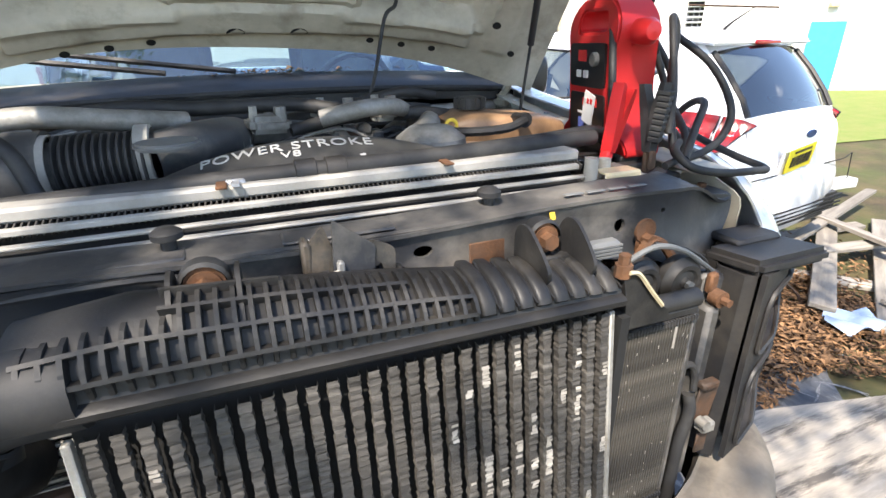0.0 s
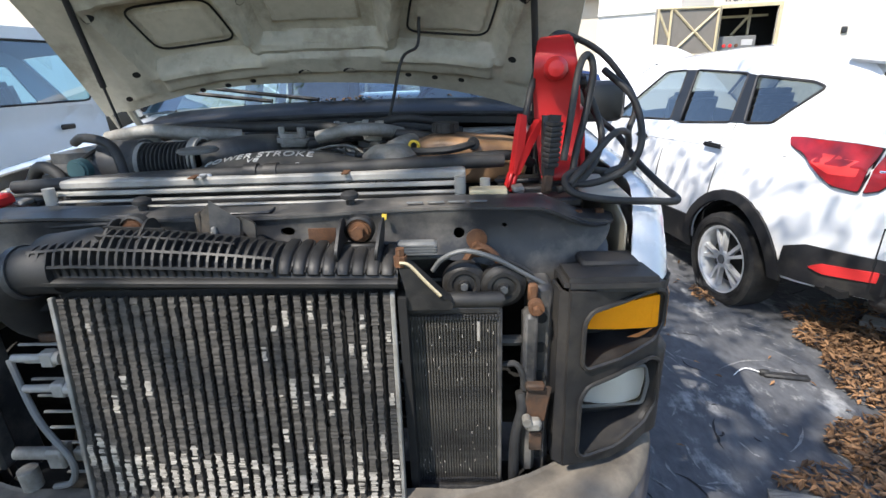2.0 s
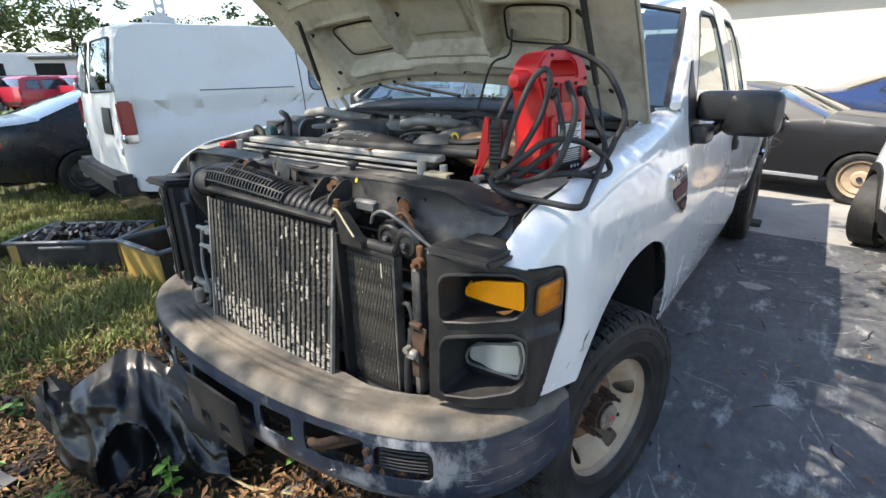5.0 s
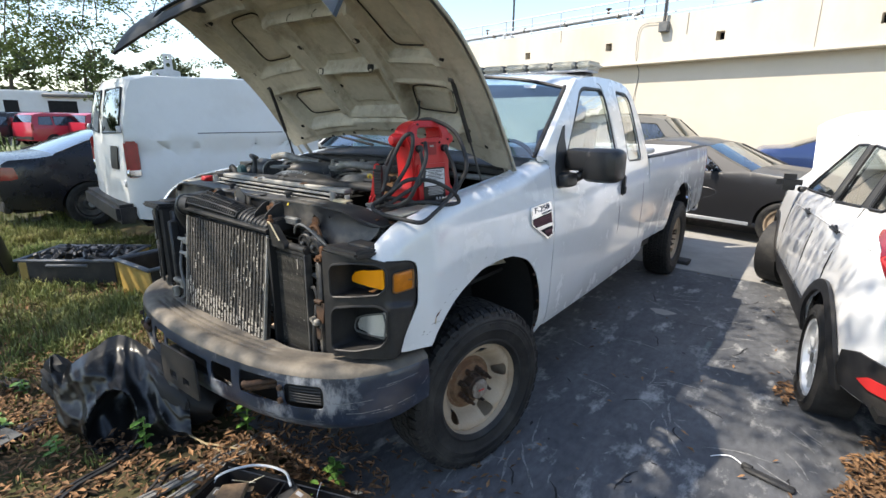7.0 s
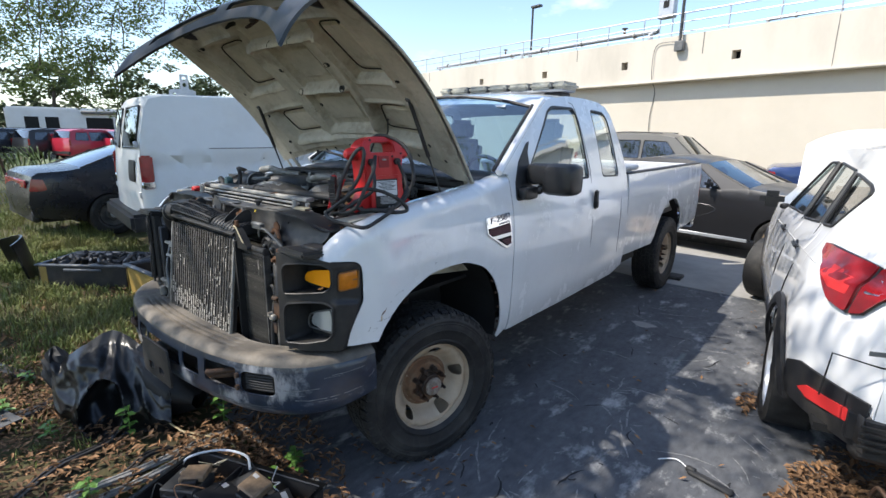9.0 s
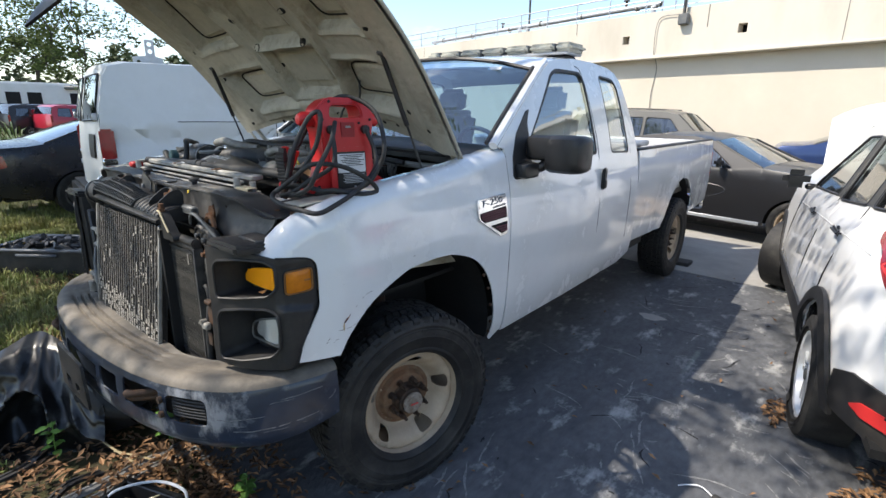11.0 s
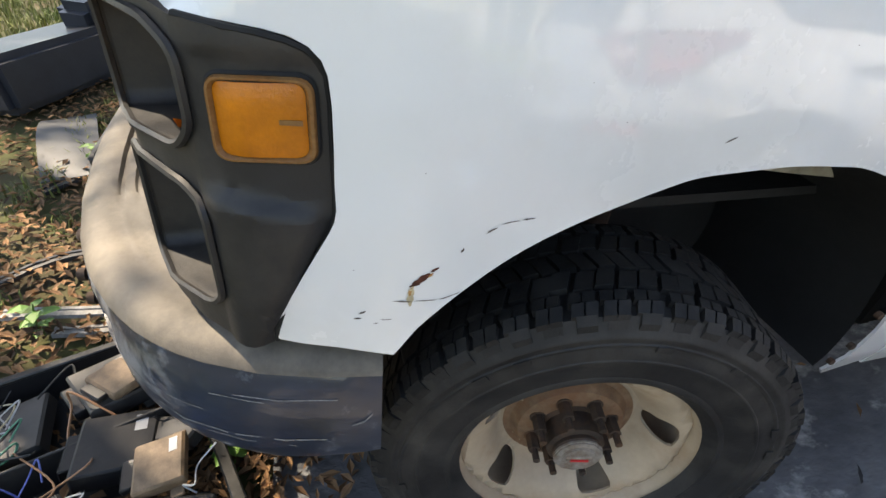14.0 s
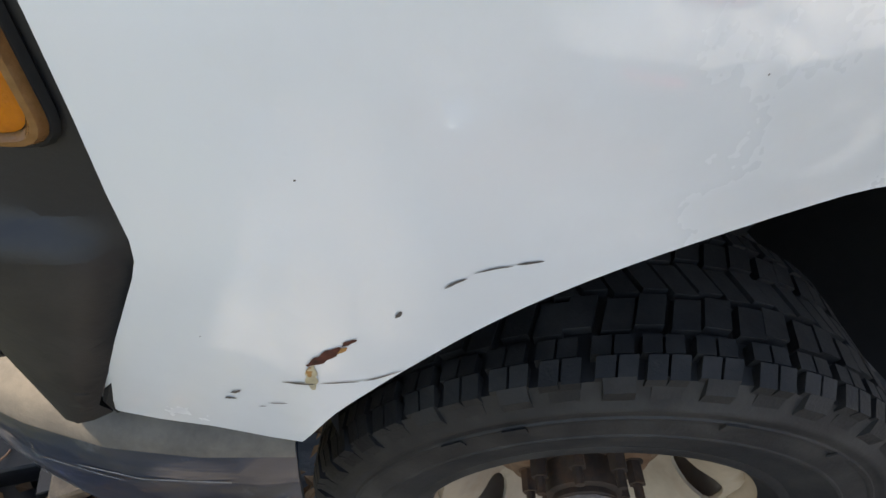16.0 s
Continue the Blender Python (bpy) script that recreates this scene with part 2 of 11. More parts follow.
tan_paint = surface("tan_grey_car_paint", (0.16, 0.15, 0.13), 0.35, metal=0.2, var=0.08, scale=1, bump=0.0, coat=0.4)
blue_paint = surface("blue_car_paint", (0.03, 0.055, 0.15), 0.25, metal=0.3, var=0.05, scale=1, bump=0.0, coat=0.6)
red_paint = surface("red_car_paint", (0.42, 0.02, 0.04), 0.3, var=0.05, scale=1, bump=0.0, coat=0.6)
seat_cloth = surface("light_seat_cloth", (0.33, 0.31, 0.28), 0.9, var=0.15, scale=8, bump=0.2)
wall_plaster = surface("cream_concrete_paint", (0.62, 0.56, 0.47), 0.75, var=0.05, scale=0.5, bump=0.12, fine=60, dirt=(0.38, 0.34, 0.27), amount=0.35, dirt_scale=0.5, stretch=(1, 1, 0.35))
wall_plaster_low = surface("cream_render", (0.60, 0.535, 0.44), 0.8, var=0.04, scale=0.4, bump=0.12, fine=60, dirt=(0.45, 0.40, 0.32), amount=0.3, dirt_scale=0.35)
galvanised = surface("galvanised_steel", (0.55, 0.57, 0.60), 0.45, metal=0.6, var=0.15, scale=10, bump=0.05)
stain_grey = surface("grey_stain", (0.26, 0.24, 0.21), 0.85, var=0.25, scale=6, bump=0.0)
old_wood = surface("weathered_grey_timber", (0.37, 0.335, 0.285), 0.85, var=0.22, scale=3, bump=0.4, fine=40, dirt=(0.12, 0.10, 0.085), amount=0.6, dirt_scale=2.2, stretch=(1, 9, 9), per=0.3)
plywood = surface("weathered_plywood", (0.42, 0.37, 0.305), 0.85, var=0.25, scale=2.0, bump=0.35, fine=30, dirt=(0.06, 0.052, 0.045), amount=0.9, dirt_scale=1.6, stretch=(1.2, 9, 9), lo=0.5, hi=0.62)
bark = surface("oak_bark", (0.12, 0.10, 0.08), 0.9, var=0.35, scale=12, bump=0.8, fine=30)


def glass(name, colour, clear=0.9, base=0.10, rough=0.015):
    """A pane: see-through with a tint, and a mirror that grows towards grazing views."""
    m = bpy.data.materials.new(name)
    m.use_nodes = True
    nt = m.node_tree
    nt.nodes.clear()
    out, mixer = nt.nodes.new("ShaderNodeOutputMaterial"), nt.nodes.new("ShaderNodeMixShader")
    tr, gl, lw = nt.nodes.new("ShaderNodeBsdfTransparent"), nt.nodes.new("ShaderNodeBsdfGlossy"), nt.nodes.new("ShaderNodeLayerWeight")
    po, ma = nt.nodes.new("ShaderNodeMath"), nt.nodes.new("ShaderNodeMath")
    po.operation, ma.operation = "POWER", "MULTIPLY_ADD"
    lw.inputs["Blend"].default_value = 0.5
    po.inputs[1].default_value = 3.0
    ma.inputs[1].default_value, ma.inputs[2].default_value = 0.9 - base, base
    tr.inputs["Color"].default_value = (*[c * clear for c in colour], 1)
    gl.inputs["Roughness"].default_value = rough
    gl.inputs["Color"].default_value = (0.95, 0.97, 1.0, 1)
    nt.links.new(lw.outputs["Facing"], po.inputs[0]), nt.links.new(po.outputs[0], ma.inputs[0])
    nt.links.new(ma.outputs[0], mixer.inputs["Fac"])
    nt.links.new(tr.outputs["BSDF"], mixer.inputs[1]), nt.links.new(gl.outputs["BSDF"], mixer.inputs[2])
    nt.links.new(mixer.outputs["Shader"], out.inputs["Surface"])
    return m


def leafy(name, colour, second, through=0.45):
    """Thin leaves: colour varied from leaf to leaf, half the light passing through."""
    m = bpy.data.materials.new(name)
    m.use_nodes = True
    nt = m.node_tree
    nt.nodes.clear()
    out, mixer, geo = nt.nodes.new("ShaderNodeOutputMaterial"), nt.nodes.new("ShaderNodeMixShader"), nt.nodes.new("ShaderNodeNewGeometry")
    ramp, df, tl = nt.nodes.new("ShaderNodeValToRGB"), nt.nodes.new("ShaderNodeBsdfDiffuse"), nt.nodes.new("ShaderNodeBsdfTranslucent")
    ramp.color_ramp.elements[0].color, ramp.color_ramp.elements[1].color = (*colour, 1), (*second, 1)
    nt.links.new(geo.outputs["Random Per Island"], ramp.inputs["Fac"])
    nt.links.new(ramp.outputs["Color"], df.inputs["Color"]), nt.links.new(ramp.outputs["Color"], tl.inputs["Color"])
    mixer.inputs["Fac"].default_value = through
    nt.links.new(df.outputs["BSDF"], mixer.inputs[1]), nt.links.new(tl.outputs["BSDF"], mixer.inputs[2])
    nt.links.new(mixer.outputs["Shader"], out.inputs["Surface"])
    return m


clear_glass = glass("windscreen_glass", (0.55, 0.82, 1.0), 0.85, 0.13)
side_glass = glass("door_glass", (0.86, 0.94, 0.93), 0.92, 0.16)
tint_glass = glass("tinted_glass", (0.74, 0.80, 0.77), 0.72, 0.12)
dark_glass = glass("privacy_glass", (0.55, 0.62, 0.66), 0.35, 0.14)
# besides the pane's tint, the sky's blue is put into its mirror colour
for n in clear_glass.node_tree.nodes:
    if n.bl_idname == "ShaderNodeBsdfGlossy":
        n.inputs["Color"].default_value = (0.42, 0.68, 1.0, 1)
lamp_cover = glass("lamp_cover", (1.0, 1.0, 0.98), 0.97, 0.08)
mirror_plastic = surface("smooth_black_plastic", (0.018, 0.018, 0.019), 0.36, var=0.15, scale=5, bump=0.03, fine=200, dirt=(0.07, 0.068, 0.065), amount=0.2, dirt_scale=5)


# ---- mesh helpers ----
def bm_join(*bms):
    out = bmesh.new()
    for b in bms:
        me = bpy.data.meshes.new("tmp")
        b.to_mesh(me)
        out.from_mesh(me)
        bpy.data.meshes.remove(me)
        b.free()
    return out


def moved(bm, m):
    bmesh.ops.transform(bm, matrix=m, verts=bm.verts)
    return bm


def box(sx, sy, sz, at=(0, 0, 0), bevel=0.0, turn=(0, 0, 0), segs=1):
    bm = bmesh.new()
    bmesh.ops.create_cube(bm, size=1.0, matrix=Matrix.Diagonal((sx, sy, sz, 1)))
    if bevel:
        bmesh.ops.bevel(bm, geom=bm.edges[:], offset=min(bevel, 0.45 * min(sx, sy, sz)), segments=segs, affect="EDGES")
    return moved(bm, pose(*at, *turn))


def cyl(r, h, at=(0, 0, 0), axis="z", segs=20, r2=None, bevel=0.0):
    bm = bmesh.new()
    bmesh.ops.create_cone(bm, cap_ends=True, segments=segs, radius1=r, radius2=r if r2 is None else r2, depth=h)
    if bevel:
        es = [e for e in bm.edges if len(e.link_faces) == 2 and any(len(f.verts) > 4 for f in e.link_faces)]
        bmesh.ops.bevel(bm, geom=es, offset=bevel, segments=2, affect="EDGES")
    turn = {"z": (0, 0, 0), "y": (90, 0, 0), "x": (0, 90, 0)}[axis]
    return moved(bm, pose(*at, *turn))


def loft(rings, closed=True, caps=False):
    """Faces between equally long rings of points."""
    bm = bmesh.new()
    vs = [[bm.verts.new(p) for p in ring] for ring in rings]
    n = len(rings[0])
    for a, b in zip(vs, vs[1:]):
        for i in range(n if closed else n - 1):
            bm.faces.new((a[i], a[(i + 1) % n], b[(i + 1) % n], b[i]))
    if caps:
        bm.faces.new(vs[0][::-1])
        bm.faces.new(vs[-1])
    bmesh.ops.recalc_face_normals(bm, faces=bm.faces)
    return bm


def smooth_line(points, n=6):
    """Catmull-Rom through the points."""
    p = [Vector(q) for q in points]
    p = [p[0] * 2 - p[1], *p, p[-1] * 2 - p[-2]]
    out = []
    for a, b, c, d in zip(p, p[1:], p[2:], p[3:]):
        for k in range(n):
            t = k / n
            out.append(0.5 * (2 * b + (c - a) * t + (2 * a - 5 * b + 4 * c - d) * t * t + (3 * b - a - 3 * c + d) * t ** 3))
    return out + [p[-2]]


def tube(points, r, segs=8, n=6, smooth=True, radii=None):
    line = smooth_line(points, n) if smooth and len(points) > 2 else [Vector(q) for q in points]
    rings, up = [], Vector((0, 0, 1))
    for i, q in enumerate(line):
        way = (line[min(i + 1, len(line) - 1)] - line[max(i - 1, 0)]).normalized()
        side = way.cross(up)
        if side.length < 0.15:
            side = way.cross(Vector((0, 1, 0)))
        side.normalize()
        up = side.cross(way).normalized()
        rr = radii(i / (len(line) - 1)) if radii else r
        rings.append([q + rr * (math.cos(2 * math.pi * k / segs) * side + math.sin(2 * math.pi * k / segs) * up) for k in range(segs)])
    return loft(rings, True, True)


def revolve(profile, segs=40, axis="x", at=(0, 0, 0)):
    """profile: (radius, height) pairs; the height runs along the axis."""
    rings = []
    for r, h in profile:
        ring = []
        for k in range(segs):
            a = 2 * math.pi * k / segs
            c, s = r * math.cos(a), r * math.sin(a)
            ring.append({"x": (h, c, s), "y": (c, h, s), "z": (c, s, h)}[axis])
        rings.append(ring)
    return moved(loft(rings, True, False), Matrix.Translation(at))


def rounded(pts, r=0.03, n=4):
    """A 2D outline with its corners rounded."""
    out, m = [], len(pts)
    for i in range(m):
        a, b, c = Vector(pts[i - 1]), Vector(pts[i]), Vector(pts[(i + 1) % m])
        d = min(r, 0.45 * (a - b).length, 0.45 * (c - b).length)
        p, q = b + (a - b).normalized() * d, b + (c - b).normalized() * d
        for k in range(n + 1):
            t = k / n
            out.append(tuple((1 - t) ** 2 * p + 2 * t * (1 - t) * b + t * t * q))
    return out


def skin(outline, place, holes=(), step=0.06, thick=0.0, su=None):
    """A sheet cut from a 2D outline with holes, bent by place(u, v)."""
    bm = bmesh.new()
    for loop in (outline, *holes):
        vs = [bm.verts.new((u, v, 0)) for u, v in loop]
        for i in range(len(vs)):
            bm.edges.new((vs[i - 1], vs[i]))
    bmesh.ops.triangle_fill(bm, use_beauty=True, use_dissolve=False, edges=bm.edges[:])
    us, vs = [u for u, v in outline], [v for u, v in outline]
    for lo, hi, no, st in ((min(us), max(us), (1, 0, 0), su or step), (min(vs), max(vs), (0, 1, 0), step)):
        k = lo + st
        while k < hi - st * 0.3:
            co = (k, 0, 0) if no[0] else (0, k, 0)
            bmesh.ops.bisect_plane(bm, geom=bm.verts[:] + bm.edges[:] + bm.faces[:], plane_co=co, plane_no=no, dist=1e-5)
            k += st
    for v in bm.verts:
        v.co = Vector(place(v.co.x, v.co.y))
    bmesh.ops.recalc_face_normals(bm, faces=bm.faces)
    if thick:
        bmesh.ops.solidify(bm, geom=bm.faces[:], thickness=thick)
        bmesh.ops.recalc_face_normals(bm, faces=bm.faces)
    return bm


def prism(outline, depth, place, holes=()):
    """A 2D outline given a depth; place(u, v, w) with w from 0 to depth."""
    bm = bmesh.new()
    for loop in (outline, *holes):
        vs = [bm.verts.new((u, v, 0)) for u, v in loop]
        for i in range(len(vs)):
            bm.edges.new((vs[i - 1], vs[i]))
    bmesh.ops.triangle_fill(bm, use_beauty=True, use_dissolve=False, edges=bm.edges[:])
    r = bmesh.ops.extrude_face_region(bm, geom=bm.faces[:])
    for v in r["geom"]:
        if isinstance(v, bmesh.types.BMVert):
            v.co.z = depth
    for v in bm.verts:
        v.co = Vector(place(*v.co))
    bmesh.ops.recalc_face_normals(bm, faces=bm.faces)
    return bm


def mesh_of(name, bm, material, smooth=True, angle=38):
    me = bpy.data.meshes.new(name)
    bm.to_mesh(me)
    bm.free()
    for m in material if isinstance(material, (list, tuple)) else (material,):
        me.materials.append(m)
    if smooth and len(me.polygons):
        me.polygons.foreach_set("use_smooth", [True] * len(me.polygons))
        me.set_sharp_from_angle(angle=radians(angle))
    return me


def part(name, bm, material, parent, label="", smooth=True, angle=38, kind=""):
    """One mesh object under a thing or a part."""
    ob = new(name, mesh_of(name, bm, material, smooth, angle))
    ob.parent = parent
    if parent is not None and parent.type == "EMPTY":
        ob.matrix_parent_inverse = Matrix.Translation(-parent.location)
    return tagged(ob, label, kind=kind)


def again(ob, offset, turn=None):
    """A further part on the same mesh, shifted."""
    o = ob.copy()
    scene.collection.objects.link(o)
    o.matrix_basis = Matrix.Translation(offset) @ (turn or Matrix())
    return o


def thing(name, label, category, at=(0, 0, 0), group="", kind=""):
    ob = new(name)
    ob.location = at
    ob.empty_display_size = 0.1
    return tagged(ob, label, category, group, kind)


def solo(name, bm, material, label, category="", group="", kind="", smooth=True, angle=38):
    ob = new(name, mesh_of(name, bm, material, smooth, angle))
    return tagged(ob, label, category, group, kind)


def text_mesh(body, size, depth=0.0008, spread=1.0):
    """Letters of the built-in font as a bmesh in the xy plane, centred."""
    cu = bpy.data.curves.new("letters", "FONT")
    cu.body, cu.size, cu.extrude, cu.align_x, cu.align_y, cu.space_character = body, size, depth, "CENTER", "CENTER", spread
    ob = bpy.data.objects.new("letters", cu)
    scene.collection.objects.link(ob)
    me = bpy.data.meshes.new_from_object(ob.evaluated_get(bpy.context.evaluated_depsgraph_get()))
    bm = bmesh.new()
    bm.from_mesh(me)
    bpy.data.objects.remove(ob), bpy.data.meshes.remove(me), bpy.data.curves.remove(cu)
    return bm


def lerp(table, x):
    """A smooth-ish value from (x, value) pairs."""
    if x <= table[0][0]:
        return table[0][1]
    for (a, p), (b, q) in zip(table, table[1:]):
        if x <= b:
            return p + (q - p) * (x - a) / (b - a)
    return table[-1][1]


rnd = random.Random(7)

# ---- ground: soil and turf, an asphalt bay, a concrete apron ----
def flat(outline, z, noise_edge=0.0, step=0.5):
    pts = []
    for i in range(len(outline)):
        a, b = Vector(outline[i]), Vector(outline[(i + 1) % len(outline)])
        n = max(1, int((b - a).length / step)) if noise_edge else 1
        for k in range(n):
            p = a + (b - a) * k / n
            if noise_edge:
                w = noise.noise_vector((p.x * 2.1, p.y * 2.1, z * 40))
                p = p + Vector((w.x, w.y)) * noise_edge
            pts.append(tuple(p))
    return pts


def ground_material():
    m = surface("turf_and_soil", (0.048, 0.034, 0.019), 0.95, var=0.35, scale=1.6, bump=0.9, fine=45, tint=(0.075, 0.095, 0.022),
                dirt=(0.11, 0.070, 0.034), amount=0.7, dirt_scale=2.2)
    return m


def asphalt_material():
    # pale patches are wear, and sun dapples painted into the colour
    m = surface("worn_dappled_asphalt", (0.150, 0.154, 0.163), 0.72, var=0.7, scale=2.6, bump=1.0, fine=70, tint=(0.062, 0.066, 0.075),
                dirt=(0.36, 0.36, 0.35), amount=0.85, dirt_scale=5.5, stretch=(1.0, 0.5, 1), lo=0.56, hi=0.68)
    return m


soil = ground_material()
asphalt_mat = asphalt_material()
concrete_mat = surface("pale_concrete", (0.36, 0.345, 0.32), 0.85, var=0.12, scale=1.4, bump=0.4, fine=120, dirt=(0.19, 0.185, 0.175), amount=0.6, dirt_scale=1.7)
lawn_mat = surface("mown_lawn", (0.13, 0.19, 0.035), 0.95, var=0.3, scale=2.5, bump=1.0, fine=60, tint=(0.20, 0.20, 0.06))

bm = bmesh.new()
bmesh.ops.create_grid(bm, x_segments=60, y_segments=60, size=400)
for v in bm.verts:
    v.co.z = -0.012
solo("ground", bm, soil, "patchy turf and bare soil round the parking bay", "ground", kind="structure")
bay = flat([(-1.35, -0.42), (0.3, -0.62), (1.35, -0.62), (2.1, -0.35), (2.6, 0.1), (2.9, 0.7), (3.2, 1.3), (4.6, 2.0), (9, 4), (16, 9), (14, 14.2), (-22, 18.0), (-22, 9.0), (-1.6, 7.4)], 0.0, 0.10, 0.22)
solo("road", prism(bay, 0.010, lambda u, v, w: (u, v, w - 0.010)), asphalt_mat, "worn dark asphalt parking bay with pale scuffs", "asphalt", kind="structure", smooth=False)
q = random.Random(29)
pale_scuff = surface("pale_road_scuff", (0.34, 0.34, 0.335), 0.8, var=0.4, scale=40, bump=0.2)
dark_crack = surface("tarred_crack", (0.016, 0.016, 0.018), 0.7, var=0.3, bump=0.2)
for nm, mat, n, w0, lb in (("road_scuff", pale_scuff, 260, 0.009, "thin pale scuffs and chips on the asphalt"), ("road_crack", dark_crack, 60, 0.009, "fine dark cracks in the asphalt")):
    bits = []
    for k in range(n):
        x, y = q.uniform(0.95, 3.4), q.uniform(-0.35, 4.1)
        a, ln = q.choice((0.35, 1.9, 0.2, 2.1)) + q.uniform(-0.4, 0.4), q.choice((0.03, 0.06, 0.10, 0.22)) * q.uniform(0.6, 1.5)
        p, row = Vector((x, y, 0.0016 + 0.0004 * (nm == "road_crack"))), []
        for i in range(7):
            t = i / 6
            h = w0 * (0.2 + math.sin(math.pi * t)) * q.uniform(0.3, 0.8)
            nn = Vector((-math.sin(a), math.cos(a), 0)) * h
            row.append([p + nn, p - nn])
            a += q.uniform(-0.25, 0.25) * (1.8 if nm == "road_crack" else 1)
            p = p + Vector((math.cos(a), math.sin(a), 0)) * ln / 6
        bits.append(loft(row, False))
    solo(nm, bm_join(*bits), mat, lb, "road marks", kind="stuff", smooth=False)
apron = flat([(-1.2, 4.42), (1.0, 4.24), (3.6, 4.18), (3.9, 6.6), (-1.2, 7.2)], 0.0, 0.03, 0.25)
solo("pavement", prism(apron, 0.007, lambda u, v, w: (u, v, w - 0.001)), concrete_mat, "pale concrete apron behind the pickup truck", "concrete slab", kind="structure", smooth=False)
lawn = flat([(7.5, 4.0), (30, 2), (40, 10), (16, 20), (9.5, 9.5)], 0.0, 0.1, 0.5)
solo("lawn", prism(lawn, 0.004, lambda u, v, w: (u, v, w + 0.002)), lawn_mat, "mown green lawn before the white building", "lawn", kind="structure", smooth=False)

# ---- the long cream wall behind: a lower face set back under an upper band ----
WALL = pose(2.4, 17.55, 0, 0, 0, -10.9)                   # its own axis runs to the right, its face looks at the bay
WX0, WX1, WTOP, WLEDGE = -42.0, 24.0, 5.36, 3.72


def wall_part(name, bm, material, parent, label="", **k):
    return part(name, moved(bm, WALL), material, parent, label, **k)


wall = solo("wall_north", moved(box(WX1 - WX0, 0.5, WLEDGE, ((WX0 + WX1) / 2, 0.60, WLEDGE / 2)), WALL), wall_plaster_low, "long cream rendered retaining wall in full sun", "wall", kind="structure", smooth=False)
holes_x = [-16.4, -12.1, -7.95, -3.75, 0.6, 4.9]
band_bits = [rounded([(x - 0.14, 4.33), (x + 0.14, 4.33), (x + 0.14, 4.62), (x - 0.14, 4.62)], 0.01, 1) for x in holes_x]
part("upper_band", moved(prism([(WX0, WLEDGE), (WX1, WLEDGE), (WX1, WTOP), (WX0, WTOP)], 0.40, lambda u, v, w: (u, w + 0.02, v), band_bits), WALL), wall_plaster, wall, "projecting cream upper band with grey run-off stains", smooth=False)
# added near-black core paints the shade seen through the band's holes
part("band_core", moved(box(WX1 - WX0, 0.38, WTOP - WLEDGE - 0.02, ((WX0 + WX1) / 2, 0.63, (WTOP + WLEDGE) / 2)), WALL), dark_void, wall, smooth=False)
part("drip_edge", moved(box(WX1 - WX0, 0.10, 0.09, ((WX0 + WX1) / 2, -0.03, WLEDGE + 0.045), 0.02), WALL), wall_plaster, wall, smooth=False)
for x in (-21.0, -10.3, -4.9, 1.05, 1.55, 7.0):
    h = rnd.uniform(0.4, 0.9)
    part("stain_streak", moved(box(0.035, 0.004, h, (x, 0.016, WTOP - h / 2)), WALL), stain_grey, wall, "grey run-off streak", smooth=False)
part("vertical_joint", moved(box(0.02, 0.004, 1.5, (-1.0, 0.015, 4.55)), WALL), stain_grey, wall, smooth=False)

# railing on the wall
rail_t = thing("guard_railing", "galvanised pipe guard railing along the top of the wall", "railing", WALL @ Vector((-6, 0.25, WTOP)))
for z, r in ((1.0, 0.026), (0.62, 0.02), (0.18, 0.02)):
    part("rail", moved(cyl(r, 40, (-10, 0.25, WTOP + z * 0.80), "x", 8), WALL), galvanised, rail_t)
post0 = None
for i in range(26):
    p = moved(cyl(0.024, 0.82, (-29.5 + i * 1.58, 0.25, WTOP + 0.40), "z", 8), WALL)
    part("post", p, galvanised, rail_t)
# pipework on the roof deck behind the railing
for k, (x0, x1, z, r) in enumerate(((-21, -14.5, 0.30, 0.09), (-13.8, -7.6, 0.34, 0.10), (1.2, 5.2, 0.36, 0.12), (-3.2, 0.8, 0.22, 0.06))):
    pt = thing("roof_pipe", "pale grey steel pipe run with an elbow on the roof deck", "pipe", WALL @ Vector(((x0 + x1) / 2, 0.8, WTOP)), group="roof pipework")
    part("pipe", moved(tube([(x0, 0.85, WTOP - 0.02), (x0, 0.85, WTOP + z), (x0 + 0.3, 0.85, WTOP + z + 0.04), (x1, 0.85, WTOP + z + 0.1), (x1 + 0.15, 0.85, WTOP + z), (x1 + 0.2, 0.85, WTOP)], r, 10, 3), WALL), galvanised, pt)
    for x in (x0 + 0.8, (x0 + x1) / 2, x1 - 0.5):
        part("flange", moved(cyl(r * 1.45, 0.06, (x, 0.85, WTOP + z + 0.05), "x", 14), WALL), cast_grey, pt)
    part("valve", moved(bm_join(cyl(r * 0.5, 0.34, (x1 - 1.0, 0.85, WTOP + z + 0.22)), cyl(r * 1.2, 0.03, (x1 - 1.0, 0.85, WTOP + z + 0.40))), WALL), rusty_dark, pt)
box_t = thing("control_cabinet", "pale grey electrical cabinet on a post above the wall", "electrical cabinet", WALL @ Vector((-6.75, 0.7, WTOP)))
part("cabinet_body", moved(box(0.62, 0.30, 0.75, (-6.75, 0.75, WTOP + 1.2), 0.03), WALL), galvanised, box_t)
part("window_plate", moved(box(0.22, 0.02, 0.26, (-6.75, 0.59, WTOP + 1.32), 0.01), WALL), dark_void, box_t)
for x in (-7.0, -6.5):
    part("leg", moved(cyl(0.025, 0.84, (x, 0.75, WTOP + 0.42), "z", 8), WALL), galvanised, box_t)
